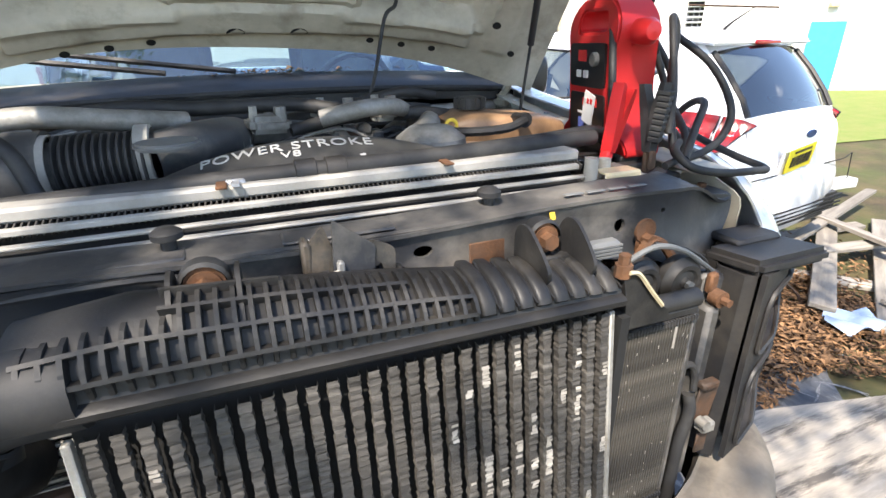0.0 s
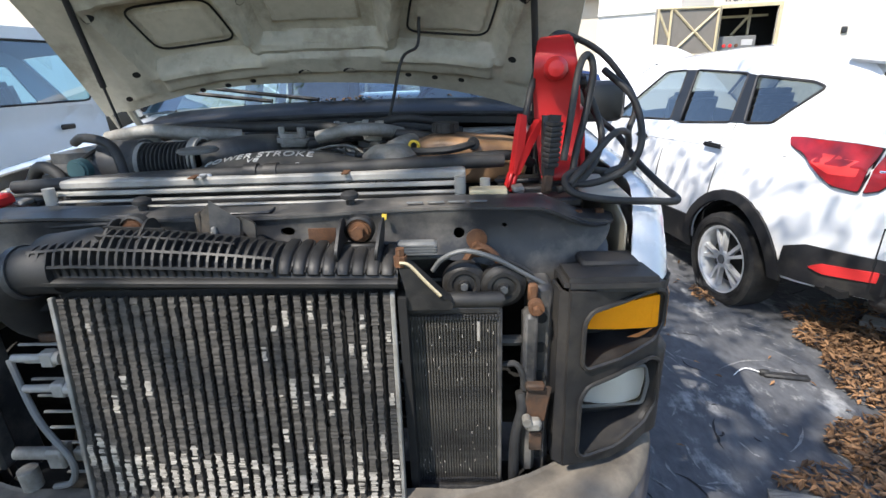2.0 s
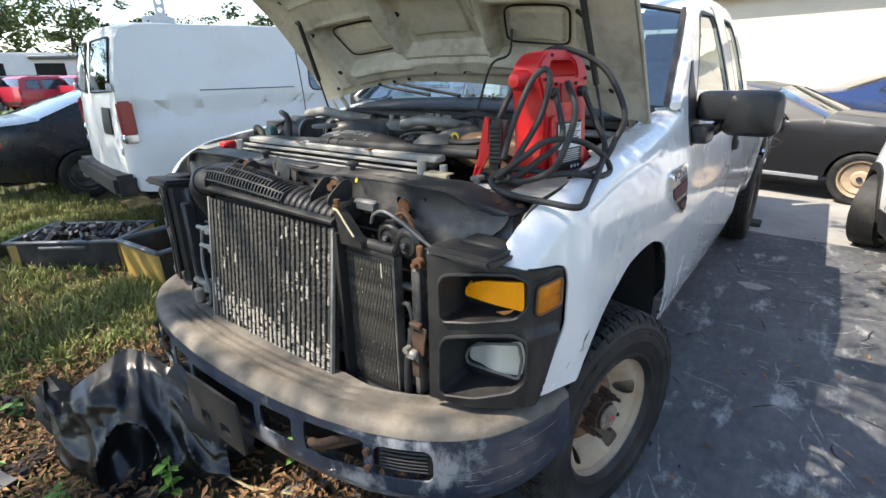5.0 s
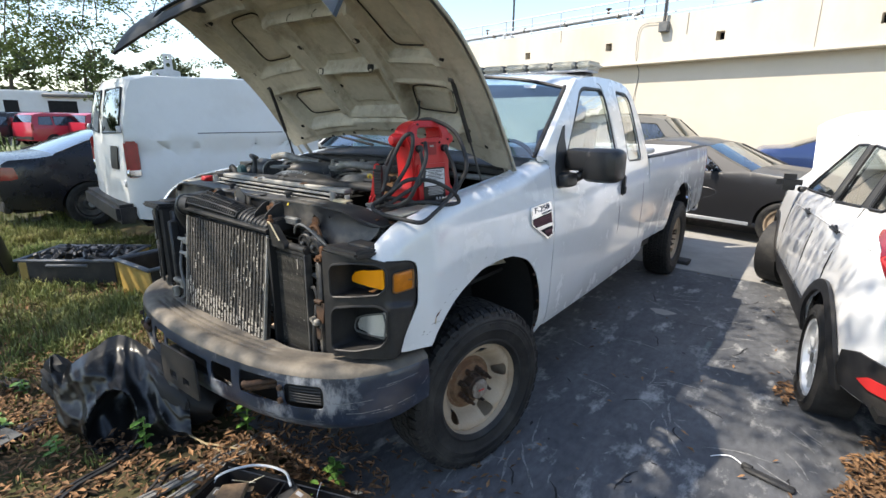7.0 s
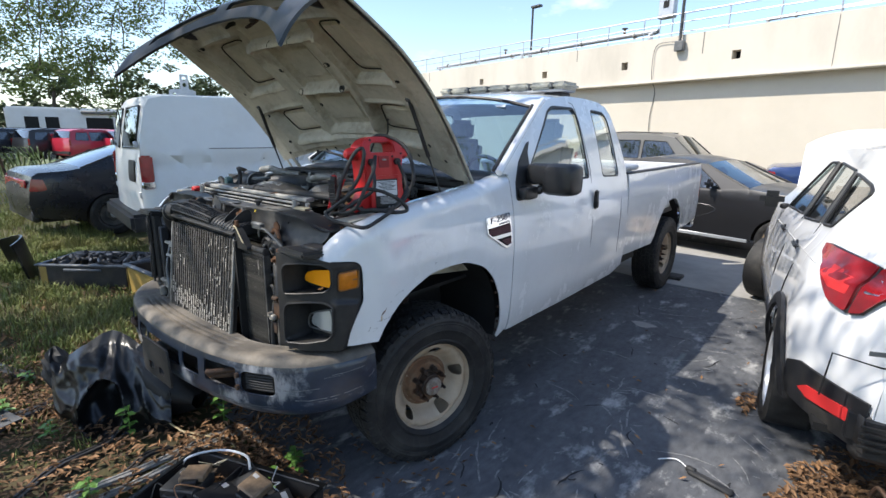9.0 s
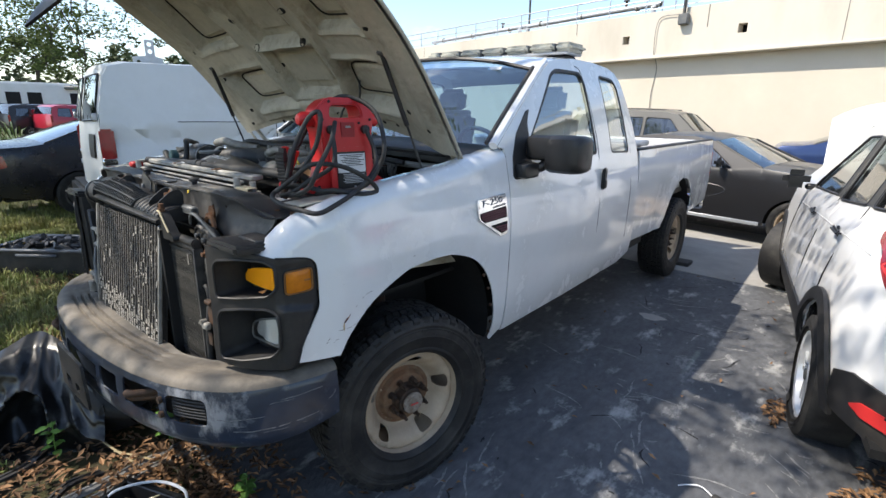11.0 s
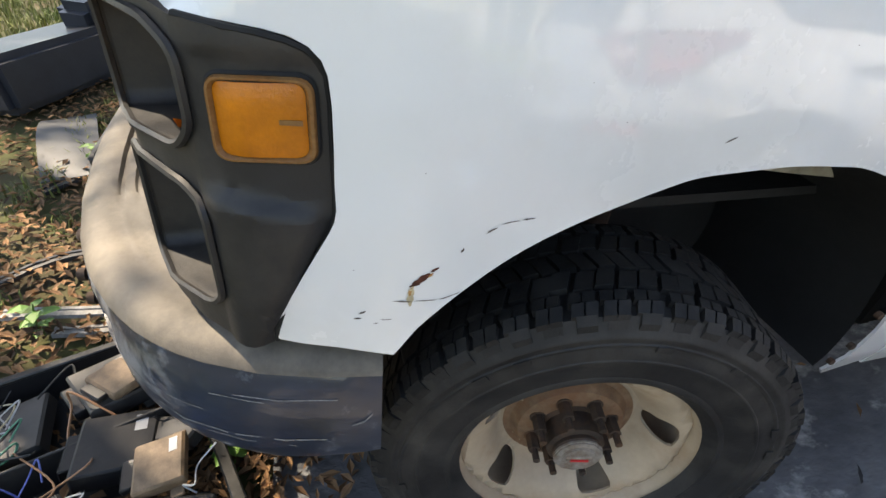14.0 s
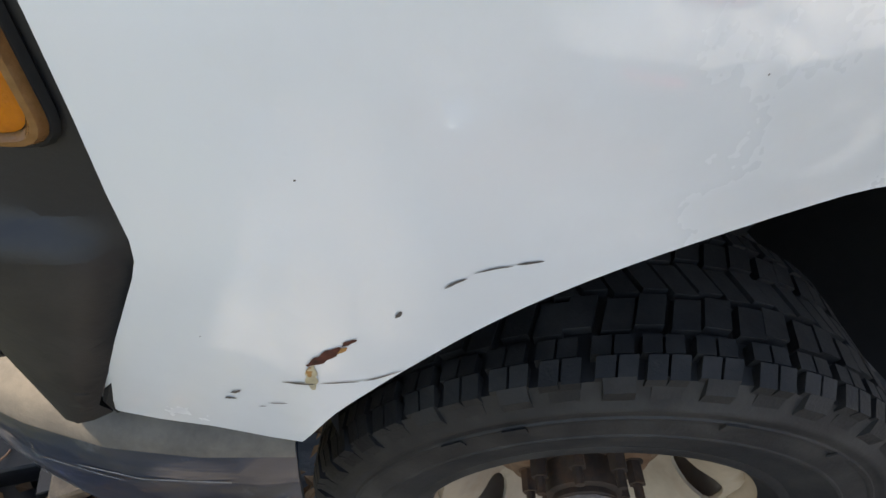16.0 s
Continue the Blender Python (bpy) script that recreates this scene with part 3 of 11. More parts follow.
for (x, h, nm) in ((-5.7, 2.9, "wall_lamp_post"), (-15.2, 3.3, "lamp_post")):
    lt = thing(nm, "dark steel lamp post with a flat head fixed at the wall", "lamp post", WALL @ Vector((x, -0.1, WTOP - 0.5)))
    part("pole", moved(cyl(0.055, h, (x, -0.12 if nm == "wall_lamp_post" else 2.5, WTOP - 0.35 + h / 2), "z", 10), WALL), support_black, lt)
    part("lamp_head", moved(box(0.62, 0.26, 0.12, (x + 0.26, -0.12 if nm == "wall_lamp_post" else 2.5, WTOP - 0.35 + h + 0.02), 0.03), WALL), support_black, lt)
    if nm == "wall_lamp_post":
        part("wall_bracket", moved(box(0.34, 0.22, 0.36, (x, -0.10, WTOP - 0.40), 0.03), WALL), grey_plastic, lt)
        part("conduit", moved(tube([(x - 0.2, -0.04, WTOP - 0.2), (x - 0.95, -0.03, WTOP - 0.3), (x - 1.02, -0.03, 4.0), (x - 1.0, 0.30, 3.4), (x - 1.12, 0.31, 2.4), (x - 1.05, 0.31, 1.0)], 0.012, 6), WALL), grey_plastic, lt)

# ---- generator house and the white buildings to the right ----
gen = thing("generator_enclosure", "cream metal generator enclosure, its control hatch standing open", "generator", (6.2, 7.6, 0))
GEN = pose(4.45, 7.05, 0, 0, 0, -10.9)
cream_metal = surface("cream_sheet_metal", (0.62, 0.58, 0.50), 0.5, var=0.03, scale=1, bump=0.02)
G = lambda name, bm, m, label="", parent=gen, **k: part(name, moved(bm, GEN), m, parent, label, **k)
win = [(0.13, 1.70), (0.92, 1.70), (0.92, 2.34), (0.13, 2.34)]
G("front_panel", prism([(0.0, 0.15), (3.42, 0.15), (3.42, 2.95), (0.0, 2.95)], 0.04, lambda u, v, w: (u, w, v), [win]), cream_metal, smooth=False)
for x in (0.02, 3.40):
    G("end_panel", box(0.04, 2.4, 2.8, (x, 1.24, 1.55)), cream_metal, smooth=False)
G("roof_panel", box(3.56, 2.6, 0.07, (1.71, 1.22, 2.985), 0.012), cream_metal, smooth=False)
G("back_panel", box(3.36, 0.04, 2.8, (1.71, 2.42, 1.55)), cream_metal, smooth=False)
# near-black wall and floor stand in for the shaded inside of the enclosure
G("inner_wall", box(1.2, 0.03, 0.9, (0.55, 0.75, 2.0)), dark_void, smooth=False)
G("inner_floor", box(1.0, 0.7, 0.03, (0.53, 0.40, 1.66)), dark_void, smooth=False)
G("base_skid", box(3.4, 2.4, 0.15, (1.71, 1.22, 0.075)), support_black, smooth=False)
G("window_frame", prism([(0.08, 1.65), (0.97, 1.65), (0.97, 2.39), (0.08, 2.39)], 0.02, lambda u, v, w: (u, w - 0.014, v), [win]), cream_plastic, smooth=False)
cp = G("control_panel", box(0.56, 0.08, 0.22, (0.45, 0.22, 1.83), 0.01, (-8, 0, 0)), grey_plastic, "grey control panel with red buttons")
for x in (0.27, 0.36, 0.45):
    G("button", cyl(0.026, 0.02, (x, 0.170, 1.80), "y", 10), print_red if x < 0.4 else rust, parent=cp)
G("gauge", box(0.16, 0.01, 0.09, (0.60, 0.172, 1.84)), print_grey, parent=cp, smooth=False)
for a0, b0 in (((0.42, 1.96), (0.66, 2.26)), ((0.66, 1.96), (0.66, 2.34)), ((0.13, 2.24), (0.92, 2.24))):
    G("inner_brace", tube([(a0[0], 0.42, a0[1]), (b0[0], 0.42, b0[1])], 0.022, 6, smooth=False), cream_plastic)
G("lettering", moved(text_mesh("KOHLER", 0.128, 0.004, 1.15), pose(0.42, -0.006, 2.475, 90, 0, 0)), label_black, "dark maker's lettering", smooth=False)
hd = G("hatch", moved(box(1.02, 0.03, 0.70, (-0.51, 0, 2.02), 0.006), pose(0.11, -0.03, 0, 0, 0, 14)), surface("grey_brown_hatch_lining", (0.20, 0.18, 0.155), 0.7, var=0.1, bump=0.05), "open hatch with cross bracing, hinged at the window")
for a0, b0 in (((-0.98, 1.68), (-0.04, 1.68)), ((-0.98, 2.36), (-0.04, 2.36)), ((-0.04, 1.68), (-0.04, 2.36)), ((-0.98, 1.68), (-0.98, 2.36)), ((-0.74, 1.70), (-0.04, 2.34)), ((-0.74, 2.34), (-0.04, 1.70)), ((-0.78, 1.68), (-0.78, 2.36)), ((-0.97, 2.30), (-0.79, 1.95))):
    G("hatch_brace", moved(tube([(a0[0], -0.022, a0[1]), (b0[0], -0.022, b0[1])], 0.020, 6, smooth=False), pose(0.11, -0.03, 0, 0, 0, 14)), cream_plastic, parent=hd)
for z, zz in ((2.62, 0.4), (1.35, 2.3)):
    G("door_panel", prism(rounded([(1.15, 1.42), (1.92, 1.42), (1.92, 2.64), (1.15, 2.64)], 0.01, 2), 0.008, lambda u, v, w: (u + (0.0 if z > 2 else 0.95), w - 0.008, v)), cream_metal, smooth=False)
G("door_latch", box(0.08, 0.03, 0.09, (1.84, -0.022, 1.95), 0.008), support_black)

bld = thing("white_building", "long white single-storey building with a bright blue door", "building", (18, 15, 0))
BLD = pose(9.5, 14.2, 0, 0, 0, -28)
white_wall = surface("white_stucco", (0.74, 0.72, 0.67), 0.8, var=0.04, scale=0.6, bump=0.2, fine=50)
part("wall", moved(box(26, 5, 5.2, (8, 2.5, 2.6)), BLD), white_wall, bld, smooth=False)
part("roof_edge", moved(box(26.6, 5.8, 0.22, (8, 2.4, 5.25), 0.02), BLD), white_wall, bld, smooth=False)
part("string_course", moved(box(26, 0.08, 0.10, (8, -0.03, 3.1)), BLD), white_wall, bld, smooth=False)
d = part("door", moved(box(1.05, 0.06, 2.05, (9.0, -0.03, 1.05), 0.01), BLD), blue_print_m, bld, "bright blue steel door")
part("door_light", moved(box(0.3, 0.12, 0.16, (9.0, -0.08, 2.55), 0.02), BLD), cream_plastic, bld)
lw = part("louvre_window", moved(box(1.15, 0.04, 1.3, (4.6, -0.02, 2.2)), BLD), dark_void, bld, "louvred window")
for i in range(8):
    part("louvre", moved(box(1.12, 0.10, 0.02, (4.6, -0.06, 1.65 + 0.155 * i), 0, (35, 0, 0)), BLD), galvanised, lw, smooth=False)
part("porch_roof", moved(box(5.5, 3.2, 0.5, (14.2, -1.6, 3.5), 0.02), BLD), white_wall, bld, smooth=False)
for x in (11.8, 16.6):
    part("porch_column", moved(box(0.45, 0.45, 3.3, (x, -2.9, 1.62), 0.02), BLD), white_wall, bld, smooth=False)
sr = thing("stair_fence", "rusty wire mesh fence with leaning steel posts", "fence", (8.2, 9.2, 0))
FN = pose(6.6, 8.4, 0, 0, 0, -22)
for x, l in ((0.0, 4), (1.6, -10), (2.6, 12), (3.8, 18)):
    part("post", moved(cyl(0.03, 2.3, (x, 0, 1.15), "z", 8), FN @ pose(0, 0, 0, 0, l, 0)), rusty_dark, sr)
part("top_rail", moved(tube([(0, 0, 2.28), (1.4, 0, 2.28), (2.6, 0, 2.26), (4.4, 0, 2.2)], 0.022, 6, 2), FN), rusty_dark, sr)
wire = [box(0.006, 0.006, 2.1, (0.12 * k, 0, 1.15)) for k in range(32)] + [box(3.8, 0.006, 0.006, (1.9, 0, 0.2 + 0.15 * k)) for k in range(13)]
part("wire_mesh", moved(bm_join(*wire), FN), galvanised, sr, smooth=False)

# ======== the pickup truck: front axle at y = 0, nose towards -y ========
truck = thing("pickup_truck", "white heavy-duty extended-cab pickup truck, hood open and grille removed", "pickup truck", (0, 2.2, 0))
T = lambda name, bm, material, label="", parent=None, **k: part(name, bm, material, parent or truck, label, **k)


def nose(y):
    """How far the side draws in towards the front."""
    return lerp(((-0.62, 0.094), (-0.58, 0.075), (-0.527, 0.053), (-0.49, 0.042), (-0.4515, 0.031), (-0.425, 0.0215), (-0.40, 0.013), (-0.375, 0.006), (-0.34, 0.002), (-0.30, 0.0), (6.0, 0.0)), y)


SIDE = ((0.45, 0.955), (0.56, 0.985), (0.66, 0.998), (0.80, 1.003), (1.0, 1.006), (1.12, 1.004), (1.25, 0.992), (1.33, 0.978), (1.42, 0.958))


def side_x(y, z):
    return lerp(SIDE, z) - nose(y)


def arch_lip(y, z, yc, zc, r0):
    d = math.hypot(y - yc, z - zc)
    k = min(1.0, max(0.0, (0.615 - d) / 0.040))
    return 0.004 * max(0.0, 1 - max(0.0, d - r0) / 0.14) ** 2 + 0.008 * k * k * (3 - 2 * k)


FTOP = ((-0.61, 1.186), (-0.585, 1.214), (-0.56, 1.243), (-0.53, 1.272), (-0.50, 1.293), (-0.46, 1.314), (-0.33, 1.352), (-0.126, 1.381), (0.147, 1.405), (0.371, 1.428), (0.71, 1.480))


def fender_at(s):
    """Place on the fender: u along the truck, v up the side and over the rounded top."""
    def f(u, v):
        zt, r = lerp(FTOP, u), 0.075
        if v <= zt - r:
            return (s * side_x(u, v), u, v)
        a = (v - (zt - r)) / r
        x0 = side_x(u, zt - r)
        if a < math.pi / 2:
            return (s * (x0 - r + r * math.cos(a)), u, zt - r + r * math.sin(a))
        return (s * (x0 - r - (a - math.pi / 2) * r), u, zt - 0.25 * (a - math.pi / 2) * r * 0.3)
    return f


ARCH = [(-0.388, 0.794), (-0.36, 0.845), (-0.32, 0.892), (-0.28, 0.929), (-0.24, 0.958), (-0.20, 0.980), (-0.16, 0.998), (-0.12, 1.013), (-0.08, 1.027), (-0.03, 1.041), (0.04, 1.046), (0.11, 1.049), (0.19, 1.045), (0.26, 1.035), (0.398, 0.985), (0.495, 0.907), (0.547, 0.826), (0.580, 0.749), (0.605, 0.63), (0.606, 0.56), (0.596, 0.500)]
ARCH = [(p[0], p[1]) for p in smooth_line([(y, z, 0) for y, z in ARCH], 3)]
over_at = lambda y: 0.075 * (math.pi / 2 - 1) + lerp(((-0.7, 0.006), (-0.45, 0.006), (-0.30, 0.014), (-0.05, 0.045), (0.15, 0.055), (1.0, 0.055)), y)
fender_outline = ([(0.700, 0.52), (0.707, 0.8), (0.710, 1.1), (0.707, 1.480 + over_at(0.7))] +
                  [(y, lerp(FTOP, y) + over_at(y)) for y in (0.5, 0.3, 0.1, -0.1, -0.28, -0.4, -0.48, -0.53, -0.57, -0.60)] +
                  [(-0.612, 1.22), (-0.608, 1.194), (-0.585, 1.187), (-0.536, 1.184), (-0.505, 1.181), (-0.483, 1.177), (-0.468, 1.170), (-0.458, 1.160), (-0.453, 1.147), (-0.451, 1.12), (-0.451, 1.08), (-0.452, 1.04), (-0.4515, 1.01), (-0.454, 0.995), (-0.460, 0.980),
                   (-0.492, 0.915), (-0.522, 0.850), (-0.532, 0.826), (-0.533, 0.814), (-0.528, 0.806), (-0.50, 0.801), (-0.44, 0.797)] + ARCH + [(0.615, 0.480)])
for s in (1, -1):
    fd = T("fender", skin(fender_outline, fender_at(s), step=0.022, thick=0.006 * s), white_paint, "white steel front fender with chipped arch lip")
    # inner apron and wheel-well liner
    ap = skin([(-0.52, 1.0), (0.62, 0.9), (0.64, 1.40), (0.28, 1.36), (-0.28, 1.29), (-0.46, 1.24)], lambda u, v: (s * (0.80 - 0.02 * math.sin(u * 9)), u, v), step=0.15, thick=0.004)
    T("inner_apron", ap, primer, "grey-white painted inner fender apron")
    ring = []
    for x in (0.52, 0.70, 0.86, 0.955):
        ring.append([(s * x, y, z + 0.012) for y, z in [(-0.36, 0.70)] + ARCH[1:-1] + [(0.585, 0.49)]])
    T("wheel_liner", loft(ring, False), dark_void, "black wheel-arch liner")
    T("liner_wall", skin([(-0.36, 0.55)] + [(y, z + 0.012) for y, z in ARCH] + [(0.585, 0.45)], lambda u, v: (s * 0.52, u, v), step=0.2), dark_void)
    for yy, zz in ((0.548, 0.80), (0.583, 0.70), (0.600, 0.60), (0.505, 0.88), (0.600, 0.54)):
        T("liner_clip", cyl(0.008, 0.01, (s * (side_x(yy, zz) - 0.005), yy - 0.012, zz), "x", 8), rusty_dark, parent=fd)

# scratches and rust on the driver's fender
rust_orange = surface("rust_stain", (0.50, 0.25, 0.08), 0.7, var=0.3, scale=60, bump=0.0)
scratch_dark = surface("bare_scratch", (0.20, 0.165, 0.14), 0.7, var=0.4, scale=90, bump=0.0)
fender_l = bpy.data.objects["fender"]


def scratch(pts, w, material, label=""):
    """A thin mark lying on the fender's skin."""
    f, row = fender_at(1), []
    line = smooth_line([(a - 0.006, b + 0.012, 0) for a, b in pts], 3)
    for i, p in enumerate(line):
        d = (line[min(i + 1, len(line) - 1)] - line[max(i - 1, 0)]).normalized()
        t = i / (len(line) - 1)
        h = 0.16 * w * (0.25 + 0.75 * math.sin(math.pi * t)) * (0.65 + 0.6 * abs(math.sin(i * 5.3 + 40 * w)))
        n = Vector((-d.y, d.x, 0)) * h
        row.append([Vector(f(p.x + n.x, p.y + n.y)) + Vector((0.0009, 0, 0)), Vector(f(p.x - n.x, p.y - n.y)) + Vector((0.0009, 0, 0))])
    T("scratch", loft(row, False), material, label, parent=fender_l)


rust_spot = surface("dark_red_rust", (0.13, 0.035, 0.018), 0.8, var=0.4, scale=120, bump=0.1)
rust_wash = surface("pale_rust_wash", (0.60, 0.50, 0.32), 0.5, var=0.25, scale=60, bump=0.0)
scratch([(-0.368, 0.903), (-0.360, 0.909), (-0.352, 0.917), (-0.346, 0.923)], 0.026, rust_spot, "rust spot where the paint is chipped")
scratch([(-0.345, 0.9245), (-0.341, 0.928), (-0.336, 0.931)], 0.012, rust_spot)
scratch([(-0.349, 0.916), (-0.342, 0.923)], 0.012, rust_orange)
scratch([(-0.364, 0.904), (-0.366, 0.893), (-0.3665, 0.882), (-0.366, 0.872)], 0.024, rust_wash, "pale orange rust run")
scratch([(-0.366, 0.902), (-0.3672, 0.895), (-0.367, 0.889)], 0.012, rust_orange)
for pts, w in (([(-0.386, 0.879), (-0.372, 0.8795), (-0.364, 0.8798)], 0.012), ([(-0.362, 0.880), (-0.345, 0.8805), (-0.335, 0.881)], 0.007), ([(-0.332, 0.8815), (-0.322, 0.884), (-0.306, 0.891)], 0.008),
               ([(-0.313, 0.951), (-0.311, 0.954), (-0.310, 0.957)], 0.016), ([(-0.286, 0.975), (-0.281, 0.979), (-0.274, 0.982)], 0.012), ([(-0.270, 0.986), (-0.258, 0.9885), (-0.248, 0.989)], 0.007),
               ([(-0.246, 0.990), (-0.238, 0.9905), (-0.230, 0.991)], 0.010), ([(-0.425, 0.852), (-0.421, 0.8545), (-0.417, 0.858)], 0.014),
               ([(-0.431, 0.842), (-0.427, 0.844), (-0.422, 0.8445)], 0.013), ([(-0.400, 0.846), (-0.393, 0.847), (-0.386, 0.849)], 0.007), ([(-0.010, 1.073), (-0.003, 1.0765), (0.005, 1.080)], 0.011), ([(-0.408, 0.838), (-0.402, 0.840)], 0.006)):
    scratch(pts, 0.6 * w, scratch_dark)
for y, z in ((-0.15, 1.10), (-0.43, 0.92), (0.12, 1.18), (-0.2, 1.14), (-0.36, 1.05)):
    scratch([(y, z), (y + 0.001, z + 0.001)], 0.003, scratch_dark)

# ---- cab ----
def cab_x(y, z):
    if z <= 1.40:
        return side_x(0.5, z)
    k = z - 1.40
    return 0.962 - 0.23 * k - 0.16 * k * k - 0.02 * max(0.0, 1.30 - y) * k


def cab_at(s):
    return lambda u, v: (s * cab_x(u, v), u, v)


ROOF_LINE = [(0.64, 1.486), (0.80, 1.596), (0.96, 1.698), (1.12, 1.798), (1.27, 1.888), (1.37, 1.938), (1.50, 1.968), (1.75, 1.992), (2.05, 1.992), (2.30, 1.975), (2.42, 1.945), (2.49, 1.88), (2.53, 1.75), (2.57, 1.58), (2.60, 1.42)]
cab_outline = [(0.715, 0.50), (0.716, 1.10), (0.714, 1.44), (0.712, 1.476), (0.67, 1.482)] + ROOF_LINE + [(2.605, 1.2), (2.605, 0.56), (2.4, 0.505), (1.5, 0.495)]
win_f = rounded([(0.865, 1.412), (1.83, 1.388), (1.825, 1.865), (1.79, 1.912), (1.46, 1.912), (1.37, 1.880)], 0.04)
win_r = rounded([(2.075, 1.385), (2.415, 1.372), (2.395, 1.845), (2.335, 1.900), (2.09, 1.912)], 0.04)
sail = rounded([(0.757, 1.335), (0.778, 1.318), (0.985, 1.316), (0.955, 1.40), (0.975, 1.60), (1.02, 1.668), (0.985, 1.660), (0.845, 1.545), (0.775, 1.43)], 0.008)
for s in (1, -1):
    cs = T("cab_side", skin(cab_outline, cab_at(s), [win_f, win_r], step=0.07, thick=0.012 * s), white_paint, "white cab side with front door and narrow rear door")
    off = lambda d: (lambda u, v: (s * (cab_x(u, v) + d), u, v))
    T("side_window", skin(win_f, off(-0.012), step=0.15), side_glass, "door glass", parent=cs)
    T("rear_side_window", skin(win_r, off(-0.012), step=0.15), side_glass, "fixed rear quarter glass", parent=cs)
    def rim(loop, w):
        c = Vector((sum(u for u, v in loop) / len(loop), sum(v for u, v in loop) / len(loop)))
        return [tuple(Vector(p) + (c - Vector(p)).normalized() * w) for p in loop]
    T("window_seal", skin(win_f, off(0.001), [rim(win_f, 0.020)], step=0.12, thick=0.006), black_plastic, parent=cs)
    T("window_seal", skin(win_r, off(0.001), [rim(win_r, 0.014)], step=0.12, thick=0.006), black_plastic, parent=cs)
    T("mirror_sail", skin(sail, off(0.004), step=0.1, thick=0.012), black_plastic, parent=cs)
    # shut lines
    for loop in ([(1.845, 0.53), (1.85, 1.0), (1.852, 1.38), (1.845, 1.60), (1.83, 1.80), (1.80, 1.925), (1.74, 1.945)], [(2.43, 0.72), (2.44, 1.1), (2.45, 1.40)]):
        line = smooth_line([(s * (cab_x(u, v) + 0.0005), u, v) for u, v in loop], 6)
        T("shut_line", tube(line, 0.0022, 5, smooth=False), grey_plastic, parent=cs)
    h = T("door_handle", bm_join(box(0.022, 0.055, 0.150, (s * 1.010, 1.88, 1.225), 0.010, (0, 0, 0), 2), box(0.030, 0.030, 0.060, (s * 1.016, 1.88, 1.19), 0.008)), black_plastic, "black plastic pull handle", parent=cs)
T("door_gap_front", tube([(0.968, 0.7105, 0.52), (0.998, 0.7115, 0.8), (1.001, 0.7125, 1.0), (0.987, 0.7125, 1.25), (0.950, 0.7115, 1.44)], 0.003, 5), grey_plastic)


def cab_wrap(a, b, lift, material, name, label, inset=0.0):
    rings = []
    for y, z in ROOF_LINE[a:b + 1]:
        x0, ring = cab_x(y, z) - inset, []
        i = [p for p in ROOF_LINE].index((y, z))
        p, q = Vector(ROOF_LINE[max(i - 1, 0)]), Vector(ROOF_LINE[min(i + 1, len(ROOF_LINE) - 1)])
        t = (q - p).normalized()
        n = Vector((-t.y, t.x))
        for k in range(17):
            u = -1 + k / 8
            h = lift * (0.3 + 0.7 * min(1.0, max(0.0, y - 0.64) / 0.3)) * (1 - abs(u) ** 2.4)
            ring.append((x0 * u, y + n.x * h, z + n.y * h))
        rings.append(ring)
    bm = loft(rings, False)
    if material is white_paint:
        bmesh.ops.solidify(bm, geom=bm.faces[:], thickness=0.008)
    return T(name, bm, material, label)


cab_wrap(0, 4, 0.10, clear_glass, "windscreen", "tinted laminated windscreen", 0.03)
cab_wrap(4, 11, 0.045, white_paint, "roof", "white cab roof")
cab_wrap(11, 14, 0.03, side_glass, "rear_window", "rear cab window", 0.10)
for s in (1, -1):
    T("windscreen_pillar", tube([(s * (cab_x(y, z) - 0.012), y - 0.006, z + 0.004) for y, z in ROOF_LINE[:6]], 0.022, 8, 3), white_paint)
    T("windscreen_seal", tube([(s * (cab_x(y, z) - 0.045), y - 0.016, z + 0.016) for y, z in ROOF_LINE[:5]], 0.012, 6, 3), black_plastic)
T("windscreen_top_seal", tube([((cab_x(1.27, 1.915) - 0.05) * u, 1.262 - 0.05 * (1 - abs(u) ** 2.4), 1.893 + 0.085 * (1 - abs(u) ** 2.4)) for u in (-1, -0.7, -0.35, 0, 0.35, 0.7, 1)], 0.013, 6, 4), black_plastic)
T("cab_back_panel", box(1.86, 0.03, 0.9, (0, 2.57, 0.98), 0.01), white_paint)
T("cab_floor", box(1.84, 1.95, 0.04, (0, 1.62, 0.60)), dark_void)
T("firewall", box(1.86, 0.03, 0.86, (0, 0.70, 1.02)), dark_void)
T("dashboard", bm_join(box(1.66, 0.34, 0.22, (0, 1.02, 1.32), 0.05, (0, 0, 0), 3)), grey_plastic, "grey dashboard")
T("steering_wheel", moved(revolve([(0.175 + 0.014 * math.cos(a), 0.014 * math.sin(a)) for a in [k * math.pi / 4 for k in range(9)]], 24, "z"), pose(0.42, 1.26, 1.40, -62, 0, 0)), black_plastic)
for x in (-0.46, 0.46):
    st = T("seat", box(0.52, 0.50, 0.16, (x, 1.72, 0.98), 0.05, (6, 0, 0), 3), seat_cloth, "light cloth front seat")
    T("seat_back", box(0.50, 0.16, 0.66, (x, 1.98, 1.34), 0.06, (-12, 0, 0), 3), seat_cloth, parent=st)
    T("headrest", box(0.28, 0.11, 0.20, (x, 2.05, 1.74), 0.045, (-10, 0, 0), 3), seat_cloth, parent=st)
T("sun_sticker", box(0.09, 0.003, 0.025, (0.56, 1.17, 1.90), 0, (-47, 0, 0)), label_white, "white sticker in the windscreen")

